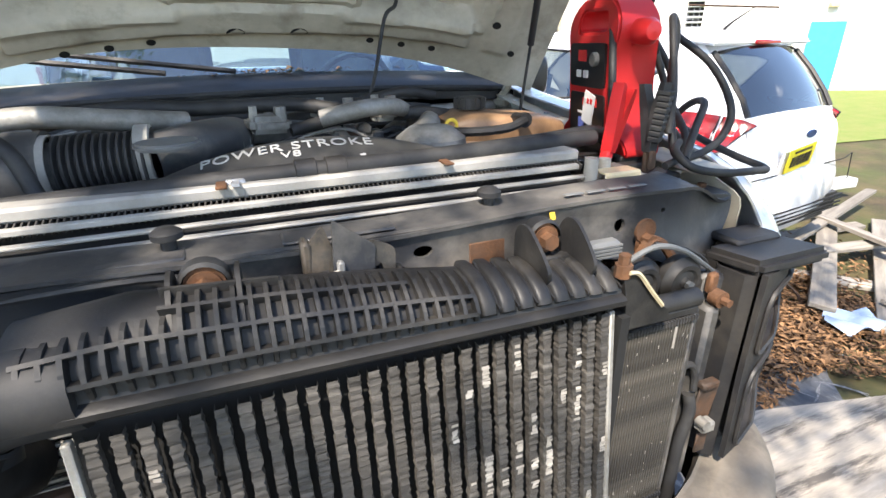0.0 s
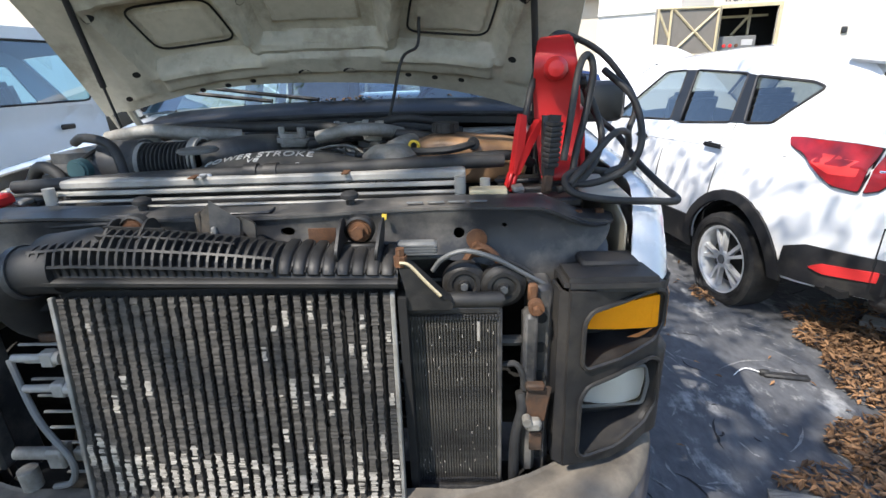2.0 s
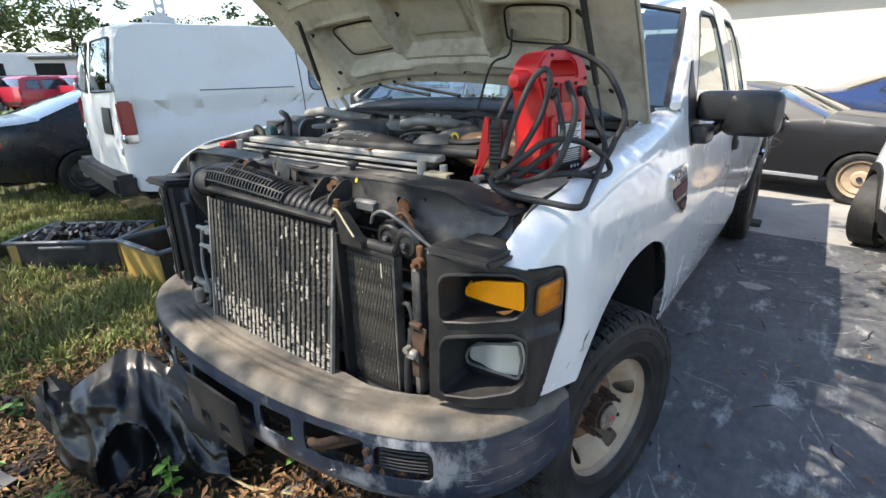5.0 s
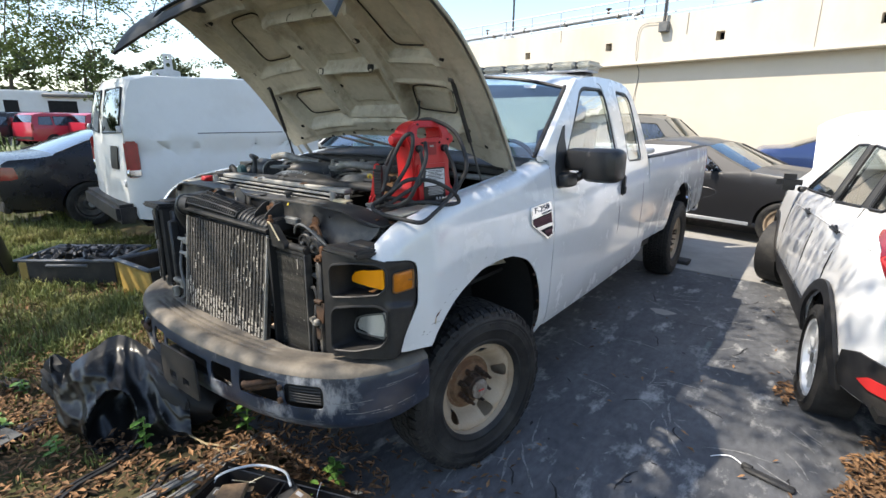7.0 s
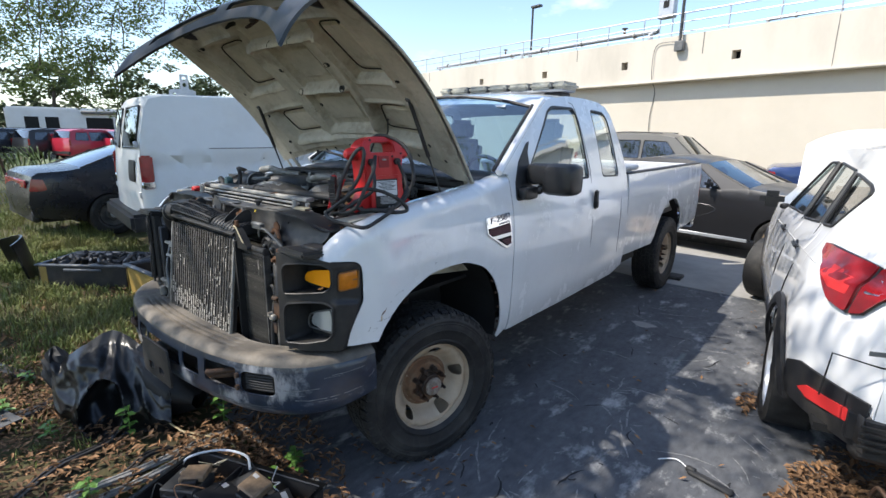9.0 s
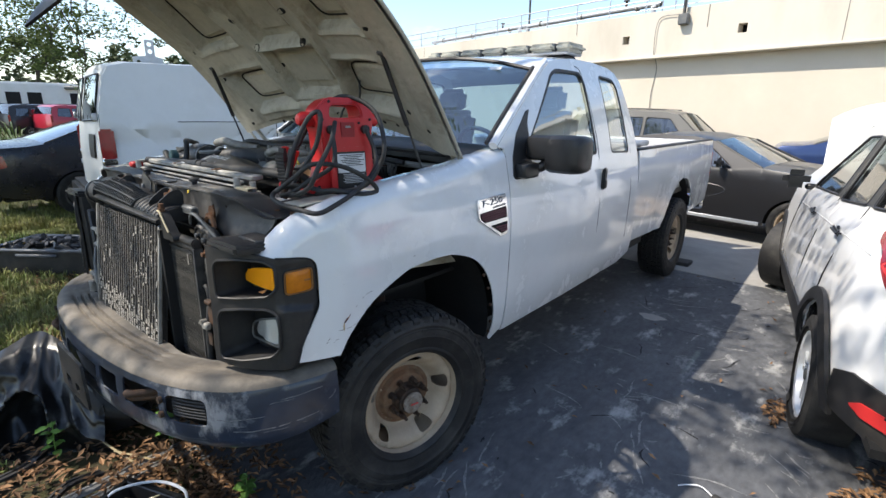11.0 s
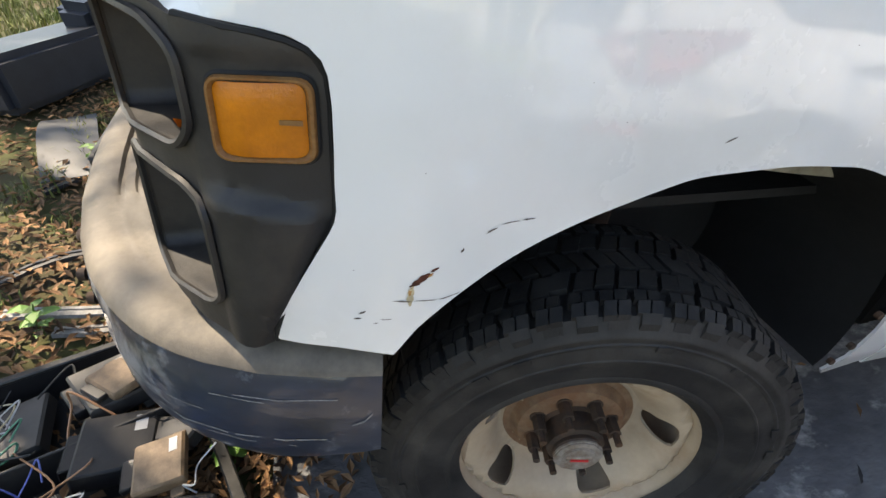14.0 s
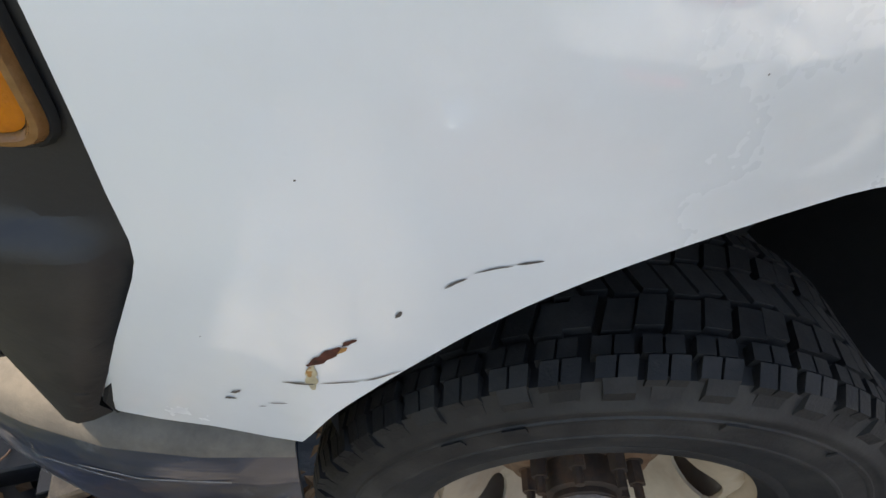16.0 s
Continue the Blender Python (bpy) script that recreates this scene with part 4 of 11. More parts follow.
# door mirrors
def mirror_head(s, cx, cy, cz, w, h, d):
    rings = []
    for f, k in ((-1.0, 0.55), (-0.92, 0.80), (-0.6, 0.97), (0.1, 1.0), (0.75, 0.98), (0.95, 0.93), (1.0, 0.86)):
        ring = []
        for i in range(28):
            a = 2 * math.pi * i / 28
            c, n = math.cos(a), math.sin(a)
            ring.append((s * (cx + 0.5 * w * k * math.copysign(abs(c) ** 0.42, c)), cy + 0.5 * d * f, cz + 0.5 * h * k * math.copysign(abs(n) ** 0.42, n)))
        rings.append(ring)
    return loft(rings, True, True)


for s in (1, -1):
    mr = T("door_mirror", mirror_head(s, 1.168, 0.955, 1.446, 0.222, 0.192, 0.15), mirror_plastic, "black folding trailer-tow door mirror")
    T("mirror_shoulder", mirror_head(s, 1.036, 0.945, 1.474, 0.170, 0.130, 0.12), mirror_plastic, parent=mr)
    T("mirror_glass", box(0.18, 0.004, 0.15, (s * 1.175, 1.031, 1.446), 0.02), chrome, parent=mr)
    T("mirror_foot", mirror_head(s, 1.000, 0.845, 1.362, 0.085, 0.080, 0.135), mirror_plastic, parent=mr)
    T("mirror_arm", tube([(s * 1.00, 0.89, 1.365), (s * 1.035, 0.925, 1.375), (s * 1.06, 0.945, 1.40)], 0.026, 10, 4), mirror_plastic, parent=mr)

# light bar on the roof
LBY = 2.07
lens_clear = surface("clear_light_bar", (0.46, 0.45, 0.385), 0.30, var=0.25, scale=9, bump=0.12, fine=60, ior=1.49)
lb = thing("light_bar", "low clear-lens emergency light bar across the truck roof", "light bar", (0, LBY, 2.02))
for i in range(7):
    w = 0.134 if i in (0, 6) else 0.208
    x = (-0.591, -0.424, -0.212, 0.0, 0.212, 0.424, 0.591)[i]
    ln_ = part("lens", box(w, 0.27, 0.062, (x, LBY, 2.098), 0.024, (0, 0, 0), 3), lens_clear, lb)
    part("lens_seam", box(0.006, 0.262, 0.052, (x + w / 2 + 0.004, LBY, 2.096), 0.004), grey_plastic, ln_) if i < 6 else None
part("base", box(1.26, 0.24, 0.020, (0, LBY, 2.060), 0.008), galvanised, lb)
for x in (-0.52, 0.52):
    part("mount", box(0.16, 0.18, 0.052, (x, LBY, 2.026), 0.015), black_plastic, lb)
    part("mount_foot", box(0.06, 0.10, 0.020, (x * 1.10, LBY + 0.01, 2.008), 0.006), black_plastic, lb)

# ---- fender badge with vents ----
def on_side(dx=0.0):
    return lambda u, v, w: (side_x(u, v) + dx + w, u, v)


BADGE = [(0.414, 1.256), (0.652, 1.266), (0.664, 1.20), (0.672, 1.10), (0.664, 1.066), (0.606, 1.060), (0.424, 1.165)]
bd = T("fender_badge", prism(rounded(BADGE, 0.012, 3), 0.012, on_side(0.0)), chrome, "chrome model badge with dark vent mesh")
T("badge_plate", prism(rounded([(0.424, 1.216), (0.650, 1.226), (0.646, 1.258), (0.424, 1.250)], 0.004, 2), 0.0135, on_side(0.0)), chrome, parent=bd)
T("vent_mesh", prism([(0.432, 1.194), (0.650, 1.204), (0.656, 1.148), (0.466, 1.146), (0.434, 1.168)], 0.0135, on_side(0.0)), dark_void, parent=bd)
T("vent_mesh", prism([(0.518, 1.124), (0.658, 1.127), (0.658, 1.080), (0.612, 1.072)], 0.0135, on_side(0.0)), dark_void, parent=bd)
maroon = surface("maroon_mesh", (0.17, 0.055, 0.075), 0.45, bump=0.0)
for r in range(4):
    for c in range(15):
        u, v = 0.442 + c * 0.0146 + (0.005 if r % 2 else 0), 1.154 + r * 0.0112 + 0.03 * c * 0.0146
        if u < 0.648 and u > 0.436 + max(0, 1.172 - v) * 1.4:
            T("mesh_dot", box(0.004, 0.0085, 0.0075, (side_x(u, v) + 0.0145, u, v)), maroon, parent=bd, smooth=False)
for r in range(3):
    for c in range(10):
        u, v = 0.520 + c * 0.0146 + (0.005 if r % 2 else 0), 1.086 + r * 0.0122
        if u < 0.652 and u > 0.520 + (1.130 - v) * 1.7:
            T("mesh_dot", box(0.004, 0.0085, 0.0075, (side_x(u, v) + 0.0145, u, v)), maroon, parent=bd, smooth=False)
slate = surface("slate_blue_enamel", (0.045, 0.065, 0.10), 0.35, var=0.1, bump=0.0)
T("badge_letters", moved(text_mesh("SUPER DUTY", 0.0135, 0.001, 1.1), Matrix.Translation((side_x(0.59, 1.21) + 0.0140, 0.592, 1.2115)) @ Matrix(((0, 0, 1, 0), (1.3, 0, 0, 0), (0.06, 1, 0, 0), (0, 0, 0, 1)))), slate, "small dark words", parent=bd, smooth=False)
T("badge_letters", moved(text_mesh("F-250", 0.044, 0.001, 1.1), Matrix.Translation((side_x(0.535, 1.238) + 0.0150, 0.535, 1.2375)) @ Matrix(((0, 0, 1, 0), (1.55, 0, 0, 0), (0.06, 1, 0, 0), (0, 0, 0, 1)))), slate, "dark model number letters", parent=bd, smooth=False)

# ---- bed ----
BEDX = lambda z: lerp(((0.55, 0.94), (0.70, 0.975), (0.85, 0.985), (1.1, 0.990), (1.28, 0.985), (1.375, 0.970)), z)
RARCH = [(4.01 + 0.50 * math.cos(a), 0.54 + 0.50 * math.sin(a)) for a in [math.pi * k / 14 for k in range(15)]]
bed_outline = [(2.655, 0.62), (2.655, 1.375), (5.22, 1.375), (5.24, 1.2), (5.24, 0.66), (4.9, 0.62)] + [(y, max(z, 0.60)) for y, z in RARCH] + [(3.3, 0.60)]
for s in (1, -1):
    bs = T("bed_side", skin(bed_outline, lambda u, v: (s * (BEDX(v) + arch_lip(u, v, 4.01, 0.54, 0.50)), u, v), step=0.09, thick=0.010 * s), white_paint, "white cargo bed side")
    T("bed_rail", box(0.075, 2.56, 0.022, (s * 0.935, 3.94, 1.378), 0.008), black_plastic, "black bed rail cap", parent=bs)
    T("bed_inner", box(0.02, 2.5, 0.5, (s * 0.88, 3.94, 1.12)), white_paint, parent=bs)
    T("rear_wheel_well", loft([[(s * x, y, z + 0.01) for y, z in RARCH] for x in (0.5, 0.96)], False), dark_void, parent=bs)
    T("tail_lamp", box(0.05, 0.05, 0.30, (s * 0.965, 5.23, 1.10), 0.015), red_lens, parent=bs)
T("bed_floor", box(1.80, 2.5, 0.05, (0, 3.94, 0.88)), support_black)
T("bed_front", box(1.80, 0.04, 0.5, (0, 2.68, 1.12), 0.01), white_paint)
T("tailgate", box(1.60, 0.05, 0.50, (0, 5.22, 1.12), 0.015), white_paint)
T("rear_bumper", box(1.90, 0.16, 0.18, (0, 5.35, 0.62), 0.03), chrome)
tb = thing("tool_box", "pale grey cross-bed toolbox behind the cab", "toolbox", (0, 2.95, 0.9))
part("box_body", box(1.64, 0.46, 0.46, (0, 2.98, 1.15), 0.02), galvanised, tb)
part("lid", box(1.72, 0.50, 0.05, (0, 2.98, 1.41), 0.015), galvanised, tb)
# frame and axles
for s in (1, -1):
    T("frame_rail", box(0.08, 5.3, 0.18, (s * 0.42, 2.35, 0.62), 0.01), dark_void)
    T("rocker_brace", box(0.03, 0.5, 0.12, (s * 0.90, 2.9, 0.58)), dark_void)
T("front_axle", bm_join(cyl(0.05, 1.5, (0, 0, 0.40), "x", 12), cyl(0.14, 0.2, (-0.25, 0, 0.42), "y", 16)), dark_void)
T("rear_axle", bm_join(cyl(0.05, 1.5, (0, 4.01, 0.40), "x", 12), cyl(0.17, 0.24, (0, 4.01, 0.42), "y", 16)), dark_void)
for s in (1, -1):
    T("shock_absorber", cyl(0.035, 0.5, (s * 0.60, 0.16, 0.80), "z", 10), rusty_dark)
    T("coil_spring", tube([(s * 0.56 + 0.06 * math.cos(a * 1.2), 0.02 + 0.06 * math.sin(a * 1.2), 0.55 + 0.012 * a) for a in range(30)], 0.01, 6, 2), dark_void)


# ---- wheels ----
def tread(r, w, count, depth, seed):
    """All-terrain tread: siped ribs in the middle, notched lugs on the shoulders. The axle lies along x."""
    q, bms = random.Random(seed), bmesh.new()

    def block(x0, x1, a0, a1, r0, top0, top1, skew):
        vs = []
        for up in (0, 1):
            for x, a, t in ((x0, a0, top0), (x1, a0, top1), (x1, a1, top1), (x0, a1, top0)):
                k = 0.04 * (a1 - a0) * (1 if a == a0 else -1) * up
                rad = t if up else r0
                b = a + k + skew * (x - 0.5 * (x0 + x1)) / r
                vs.append(bms.verts.new((x, rad * math.cos(b), rad * math.sin(b))))
        for f in ((0, 1, 5, 4), (1, 2, 6, 5), (2, 3, 7, 6), (3, 0, 4, 7), (4, 5, 6, 7)):
            bms.faces.new([vs[k] for k in f])

    top, low = r + depth, r - 0.008
    for x0, x1, n, sk in ((-0.28, -0.115, 76, 0.7), (-0.085, 0.085, 84, -0.7), (0.115, 0.28, 76, 0.7)):
        for i in range(n):
            a = 2 * math.pi * (i + q.uniform(-0.08, 0.08)) / n
            j = 0.012 * (1 if i % 2 else -1)
            block((x0 + j) * w, (x1 + j) * w, a, a + 2 * math.pi * 0.90 / n, low, top, top, 0.5 * sk)
    for s in (1, -1):
        for i in range(count):
            p = 2 * math.pi / count
            a = p * (i + q.uniform(-0.05, 0.05))
            e = 0.50 if i % 2 else 0.485
            for lo, hi in ((0.0, 0.385), (0.41, 0.80)):
                block(s * 0.315 * w, s * 0.40 * w, a + lo * p, a + hi * p, low, top, top - 0.001, 0.25 * s)
                block(s * 0.408 * w, s * e * w, a + lo * p, a + hi * p, low - 0.006, top - 0.001, top - 0.010, 0.25 * s)
            dn = 0.040 if i % 2 else 0.026
            block(s * 0.485 * w, s * 0.522 * w, a + 0.06 * p, a + 0.72 * p, r - dn - 0.01, top - 0.010, top - dn + 0.002, 0.0)
    bmesh.ops.recalc_face_normals(bms, faces=bms.faces)
    return bms


def tyre_profile(r, rim, w):
    """(radius, x) round the section, outer side at +x."""
    h = w / 2
    return [(rim, -h * 0.80), (rim + 0.012, -h * 0.90), (rim + 0.05, -h * 1.0), (r * 0.80, -h * 1.03), (r - 0.045, -h * 0.98), (r - 0.016, -h * 0.90), (r - 0.012, -h * 0.5), (r - 0.012, h * 0.5),
            (r - 0.016, h * 0.90), (r - 0.040, h * 0.98), (r - 0.045, h * 1.0), (r - 0.048, h * 1.012), (r - 0.052, h * 1.012), (r - 0.054, h * 1.004), (r - 0.060, h * 1.006), (r - 0.062, h * 1.020), (r - 0.066, h * 1.020), (r - 0.068, h * 1.010), (r - 0.078, h * 1.02), (r * 0.80, h * 1.03), (r * 0.775, h * 1.028), (r * 0.771, h * 1.038), (r * 0.763, h * 1.038), (r * 0.759, h * 1.026), (rim + 0.05, h * 1.0),
            (rim + 0.022, h * 0.94), (rim + 0.018, h * 0.955), (rim + 0.010, h * 0.955), (rim, h * 0.88), (rim - 0.01, h * 0.80)]


hub_alloy = surface("dusty_hub_alloy", (0.40, 0.35, 0.30), 0.5, metal=0.3, var=0.3, scale=30, bump=0.1, dirt=(0.20, 0.12, 0.07), amount=0.7, dirt_scale=30)


def steel_wheel(at, s, front, turn=0.0):
    """17-inch steel wheel with five windows, tyre, hub and nuts. s: which side it faces."""
    r, w, g = 0.417, 0.262, 1.09
    m = Matrix.Translation(at) @ pose(0, 0, 0, 0, 0, turn) @ Matrix.Diagonal((s, 1, 1, 1))

    def fix(bm):
        moved(bm, m)
        for v in bm.verts:
            v.co.z = max(v.co.z, 0.002)
        bmesh.ops.recalc_face_normals(bm, faces=bm.faces)
        return bm

    wide = Matrix.Diagonal((1, g, g, 1))
    hs = []
    for k in range(5):
        a = 2 * math.pi * k / 5 + 0.17
        tri = [(0.142, -0.16), (0.186, -0.20), (0.193, 0.0), (0.186, 0.20), (0.142, 0.16)]
        hs.append(rounded([(q * math.cos(a + b), q * math.sin(a + b)) for q, b in tri], 0.016, 3))
    dish = ((0.0, 0.030), (0.085, 0.030), (0.098, 0.026), (0.112, 0.004), (0.135, 0.006), (0.160, 0.052), (0.185, 0.078), (0.208, 0.082), (0.222, 0.066))
    disc = skin([(0.222 * math.cos(2 * math.pi * k / 48), 0.222 * math.sin(2 * math.pi * k / 48)) for k in range(48)],
                lambda u, v: (lerp(dish, math.hypot(u, v)), u, v), hs, step=0.022, thick=0.006)
    lip = revolve([(0.222, 0.005), (0.216, 0.060), (0.219, 0.088), (0.232, 0.100), (0.238, 0.106), (0.236, 0.112), (0.228, 0.110), (0.214, 0.088), (0.211, 0.055), (0.214, 0.0), (0.205, -0.09), (0.225, -0.11)], 48, "x")
    wh = T("wheel", fix(moved(bm_join(disc, lip), wide)), wheel_paint, "argent steel wheel stained with rust")
    T("tyre", fix(revolve(tyre_profile(r, 0.246, w), 72, "x")), tyre_rubber, "worn all-terrain tyre", parent=wh)
    T("tread", fix(tread(r - 0.008, w * 0.93, 50, 0.008, 3)), tread_rubber, parent=wh, smooth=False)
    T("rust_ring", fix(moved(revolve([(0.127, 0.010), (0.113, 0.013), (0.101, 0.034), (0.086, 0.038), (0.066, 0.038)], 48, "x"), wide)), wheel_rust, "rust-stained wheel centre", parent=wh)
    T("rim_edge", fix(moved(revolve([(0.230, 0.1125), (0.237, 0.114), (0.2395, 0.107), (0.233, 0.099)], 64, "x"), wide)), wheel_rust, parent=wh)
    T("drum", fix(cyl(0.17, 0.05, (-0.03, 0, 0), "x", 28)), rusty_dark, parent=wh)
    hub = [(0.0, 0.097), (0.048, 0.097), (0.050, 0.094), (0.048, 0.085), (0.058, 0.082), (0.060, 0.040), (0.074, 0.036), (0.074, 0.02)] if front else [(0.0, 0.060), (0.052, 0.060), (0.058, 0.054), (0.060, 0.02)]
    T("hub", fix(revolve(hub[::-1], 24, "x")), rusty_dark if front else rust, "dark locking hub", parent=wh)
    if front:
        T("hub_cap", fix(bm_join(cyl(0.050, 0.010, (0.100, 0, 0), "x", 12, bevel=0.003), cyl(0.034, 0.006, (0.106, 0, 0), "x", 24, bevel=0.002), box(0.006, 0.052, 0.016, (0.109, 0, 0), 0.003))), hub_alloy, "dull tan-grey alloy hub dial", parent=wh)
        T("hub_mark", fix(box(0.003, 0.036, 0.006, (0.1125, 0, 0.0))), print_red, parent=wh)
    for k in range(8):
        a = 2 * math.pi * (k + 0.5) / 8
        T("lug_nut", fix(bm_join(cyl(0.0135, 0.045, (0.050, 0.0825 * math.cos(a), 0.0825 * math.sin(a)), "x", 6), cyl(0.0075, 0.03, (0.082, 0.0825 * math.cos(a), 0.0825 * math.sin(a)), "x", 8), cyl(0.017, 0.010, (0.034, 0.0825 * math.cos(a), 0.0825 * math.sin(a)), "x", 12))), rusty_dark, parent=wh)
    for k in range(30):
        a = 2 * math.pi * k / 30
        if k % 5 < 3:
            T("raised_mark", fix(box(0.002, 0.026, 0.012, (0.1355, 0.350 * math.cos(a), 0.350 * math.sin(a)), 0, (math.degrees(a) + 90, 0, 0))), tyre_rubber, parent=wh, smooth=False) if k % 3 else None
    return wh


steel_wheel((0.892, 0.02, 0.410), 1, True, -14)
steel_wheel((-0.892, 0.0, 0.410), -1, True, -14)
steel_wheel((0.875, 4.01, 0.410), 1, False)
steel_wheel((-0.875, 4.01, 0.410), -1, False)

# ======== hood ========
HA = radians(42.5)                                   # how far the hood is raised
HD, HN = Vector((0, -math.cos(HA), math.sin(HA))), Vector((0, math.sin(HA), math.cos(HA)))
H0, HL = Vector((0, 0.505, 1.580)), 1.17


def hood_at(x, s, off=0.0):
    """A place on the hood: x across, s up from its hinged edge, off outwards along its normal."""
    u = abs(x) / 0.885
    crown = 0.155 * u ** 2.6 - 0.015
    sag = (0.05 + 0.05 * u ** 2) * math.sin(math.pi * min(1, max(0, s / HL)))
    back = 0.05 * u ** 2 * max(0, 1 - s / 0.3)
    return H0 + Vector((x, 0, 0)) + HD * (s - back) + HN * (off - crown + sag)


def smoothstep(a, b, x):
    t = min(1, max(0, (x - a) / (b - a)))
    return t * t * (3 - 2 * t)


def pocket(x, s, cx, cs, hx, hs, soft=0.035, skew=0.0):
    dx = abs(x - cx - skew * (s - cs)) - hx
    ds = abs(s - cs) - hs
    return (1 - smoothstep(-soft, 0, dx)) * (1 - smoothstep(-soft, 0, ds))


POCKETS = [(0.47, 0.31, 0.155, 0.095, 0.25), (-0.47, 0.31, 0.155, 0.095, -0.25), (0.50, 0.80, 0.13, 0.17, -0.12), (-0.50, 0.80, 0.13, 0.17, 0.12), (0.0, 0.38, 0.19, 0.12, 0.0), (0.0, 0.72, 0.15, 0.13, 0.0), (0.0, 1.0, 0.30, 0.06, 0.0)]


def inner_off(x, s):
    """Depth of the pressed inner panel under the hood's skin."""
    d = 0.056
    for cx, cs, hx, hs, sk in POCKETS:
        d -= 0.046 * pocket(x, s, cx, cs, hx + 0.03, hs + 0.03, 0.018, sk) - 0.012 * pocket(x, s, cx, cs, hx - 0.030, hs - 0.026, 0.010, sk) - 0.009 * (pocket(x, s, cx, cs, hx + 0.070, hs + 0.064, 0.014, sk) - pocket(x, s, cx, cs, hx + 0.052, hs + 0.046, 0.012, sk))
    d += 0.020 * pocket(x, s, 0.0, 0.15, 0.62, 0.05, 0.020) + 0.018 * (pocket(x, s, 0.29, 0.58, 0.025, 0.34, 0.014, 0.10) + pocket(x, s, -0.29, 0.58, 0.025, 0.34, 0.014, -0.10)) + 0.010 * pocket(x, s, 0.0, 0.55, 0.24, 0.02, 0.014)
    d -= 0.028 * smoothstep(0.76, 0.86, abs(x))
    d += 0.010 * (pocket(x, s, 0.70, 0.6, 0.05, 0.5, 0.018) + pocket(x, s, -0.70, 0.6, 0.05, 0.5, 0.018))
    return -max(0.008, d)


hx_edge = lambda s: 0.885 - 0.05 * smoothstep(0.75, 1.17, s)
hood_start = lambda x: min(0.075, max(0.01, 0.050 - 0.05 * x))     # the rear edge, worn crooked
cols, rows_ = 190, 130
outer, inner = [], []
for j in range(rows_ + 1):
    t = j / rows_
    xs = [hx_edge(HL * t) * (-1 + 2 * i / cols) for i in range(cols + 1)]
    ss = [hood_start(x) + (HL - hood_start(x)) * t for x in xs]
    outer.append([hood_at(x, s) for x, s in zip(xs, ss)])
    inner.append([hood_at(x, s, inner_off(x, s)) for x, s in zip(xs, ss)])
hood = T("hood", loft(outer, False), white_paint, "white steel hood propped wide open on gas struts")
T("hood_inner_panel", loft(inner, False), primer, "dirty cream pressed inner panel with oval holes", parent=hood)
edge = [[hood_at(s_ * hx_edge(s), s, o) for o in (0.0, 0.006, -0.012)] for s_ in (1,) for s in [HL * k / 24 for k in range(25)]]
for s_ in (1, -1):
    T("hood_edge", tube([hood_at(s_ * hx_edge(s), s, -0.006) for s in [HL * k / 24 for k in range(25)]], 0.008, 8, 1), primer, parent=hood)
T("hood_rear_edge", tube([hood_at(0.885 * u, hood_start(0.885 * u), -0.016) for u in [-1 + k / 10 for k in range(21)]], 0.010, 8, 2), primer, parent=hood)
hole_list = [(0.085, 0.12, 0.020), (-0.085, 0.12, 0.020), (0.30, 0.085, 0.012), (0.40, 0.08, 0.012), (0.50, 0.08, 0.012), (-0.30, 0.085, 0.012), (-0.40, 0.08, 0.012), (-0.50, 0.08, 0.012),
             (0.20, 0.56, 0.020), (-0.20, 0.56, 0.020), (0.22, 0.72, 0.020), (-0.22, 0.72, 0.020), (0.21, 0.40, 0.018), (-0.21, 0.40, 0.018), (0.10, 0.90, 0.022), (-0.10, 0.90, 0.022),
             (0.70, 0.42, 0.016), (-0.70, 0.42, 0.016), (0.68, 0.20, 0.014), (-0.68, 0.20, 0.014), (0.66, 1.0, 0.018), (-0.66, 1.0, 0.018), (0.73, 0.62, 0.014), (-0.73, 0.62, 0.014), (0.30, 1.06, 0.022), (-0.30, 1.06, 0.022), (0.76, 0.12, 0.012), (-0.76, 0.12, 0.012)]
# near-black discs on the uncut panel paint the shade inside its holes
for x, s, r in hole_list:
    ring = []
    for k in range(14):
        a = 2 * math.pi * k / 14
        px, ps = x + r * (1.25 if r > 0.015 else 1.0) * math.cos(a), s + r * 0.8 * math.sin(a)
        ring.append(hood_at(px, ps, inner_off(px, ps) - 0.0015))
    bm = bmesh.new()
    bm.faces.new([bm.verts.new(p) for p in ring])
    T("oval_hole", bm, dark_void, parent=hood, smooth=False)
for cx, cs, hx, hs, sk in POCKETS[:4]:                # near-black bead round four of the pockets
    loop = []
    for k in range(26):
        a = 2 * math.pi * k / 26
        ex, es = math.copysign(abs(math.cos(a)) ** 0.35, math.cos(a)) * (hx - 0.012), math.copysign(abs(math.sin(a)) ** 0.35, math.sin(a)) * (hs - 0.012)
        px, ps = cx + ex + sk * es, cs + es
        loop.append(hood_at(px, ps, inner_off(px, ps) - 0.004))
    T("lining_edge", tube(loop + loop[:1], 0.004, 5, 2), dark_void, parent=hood)
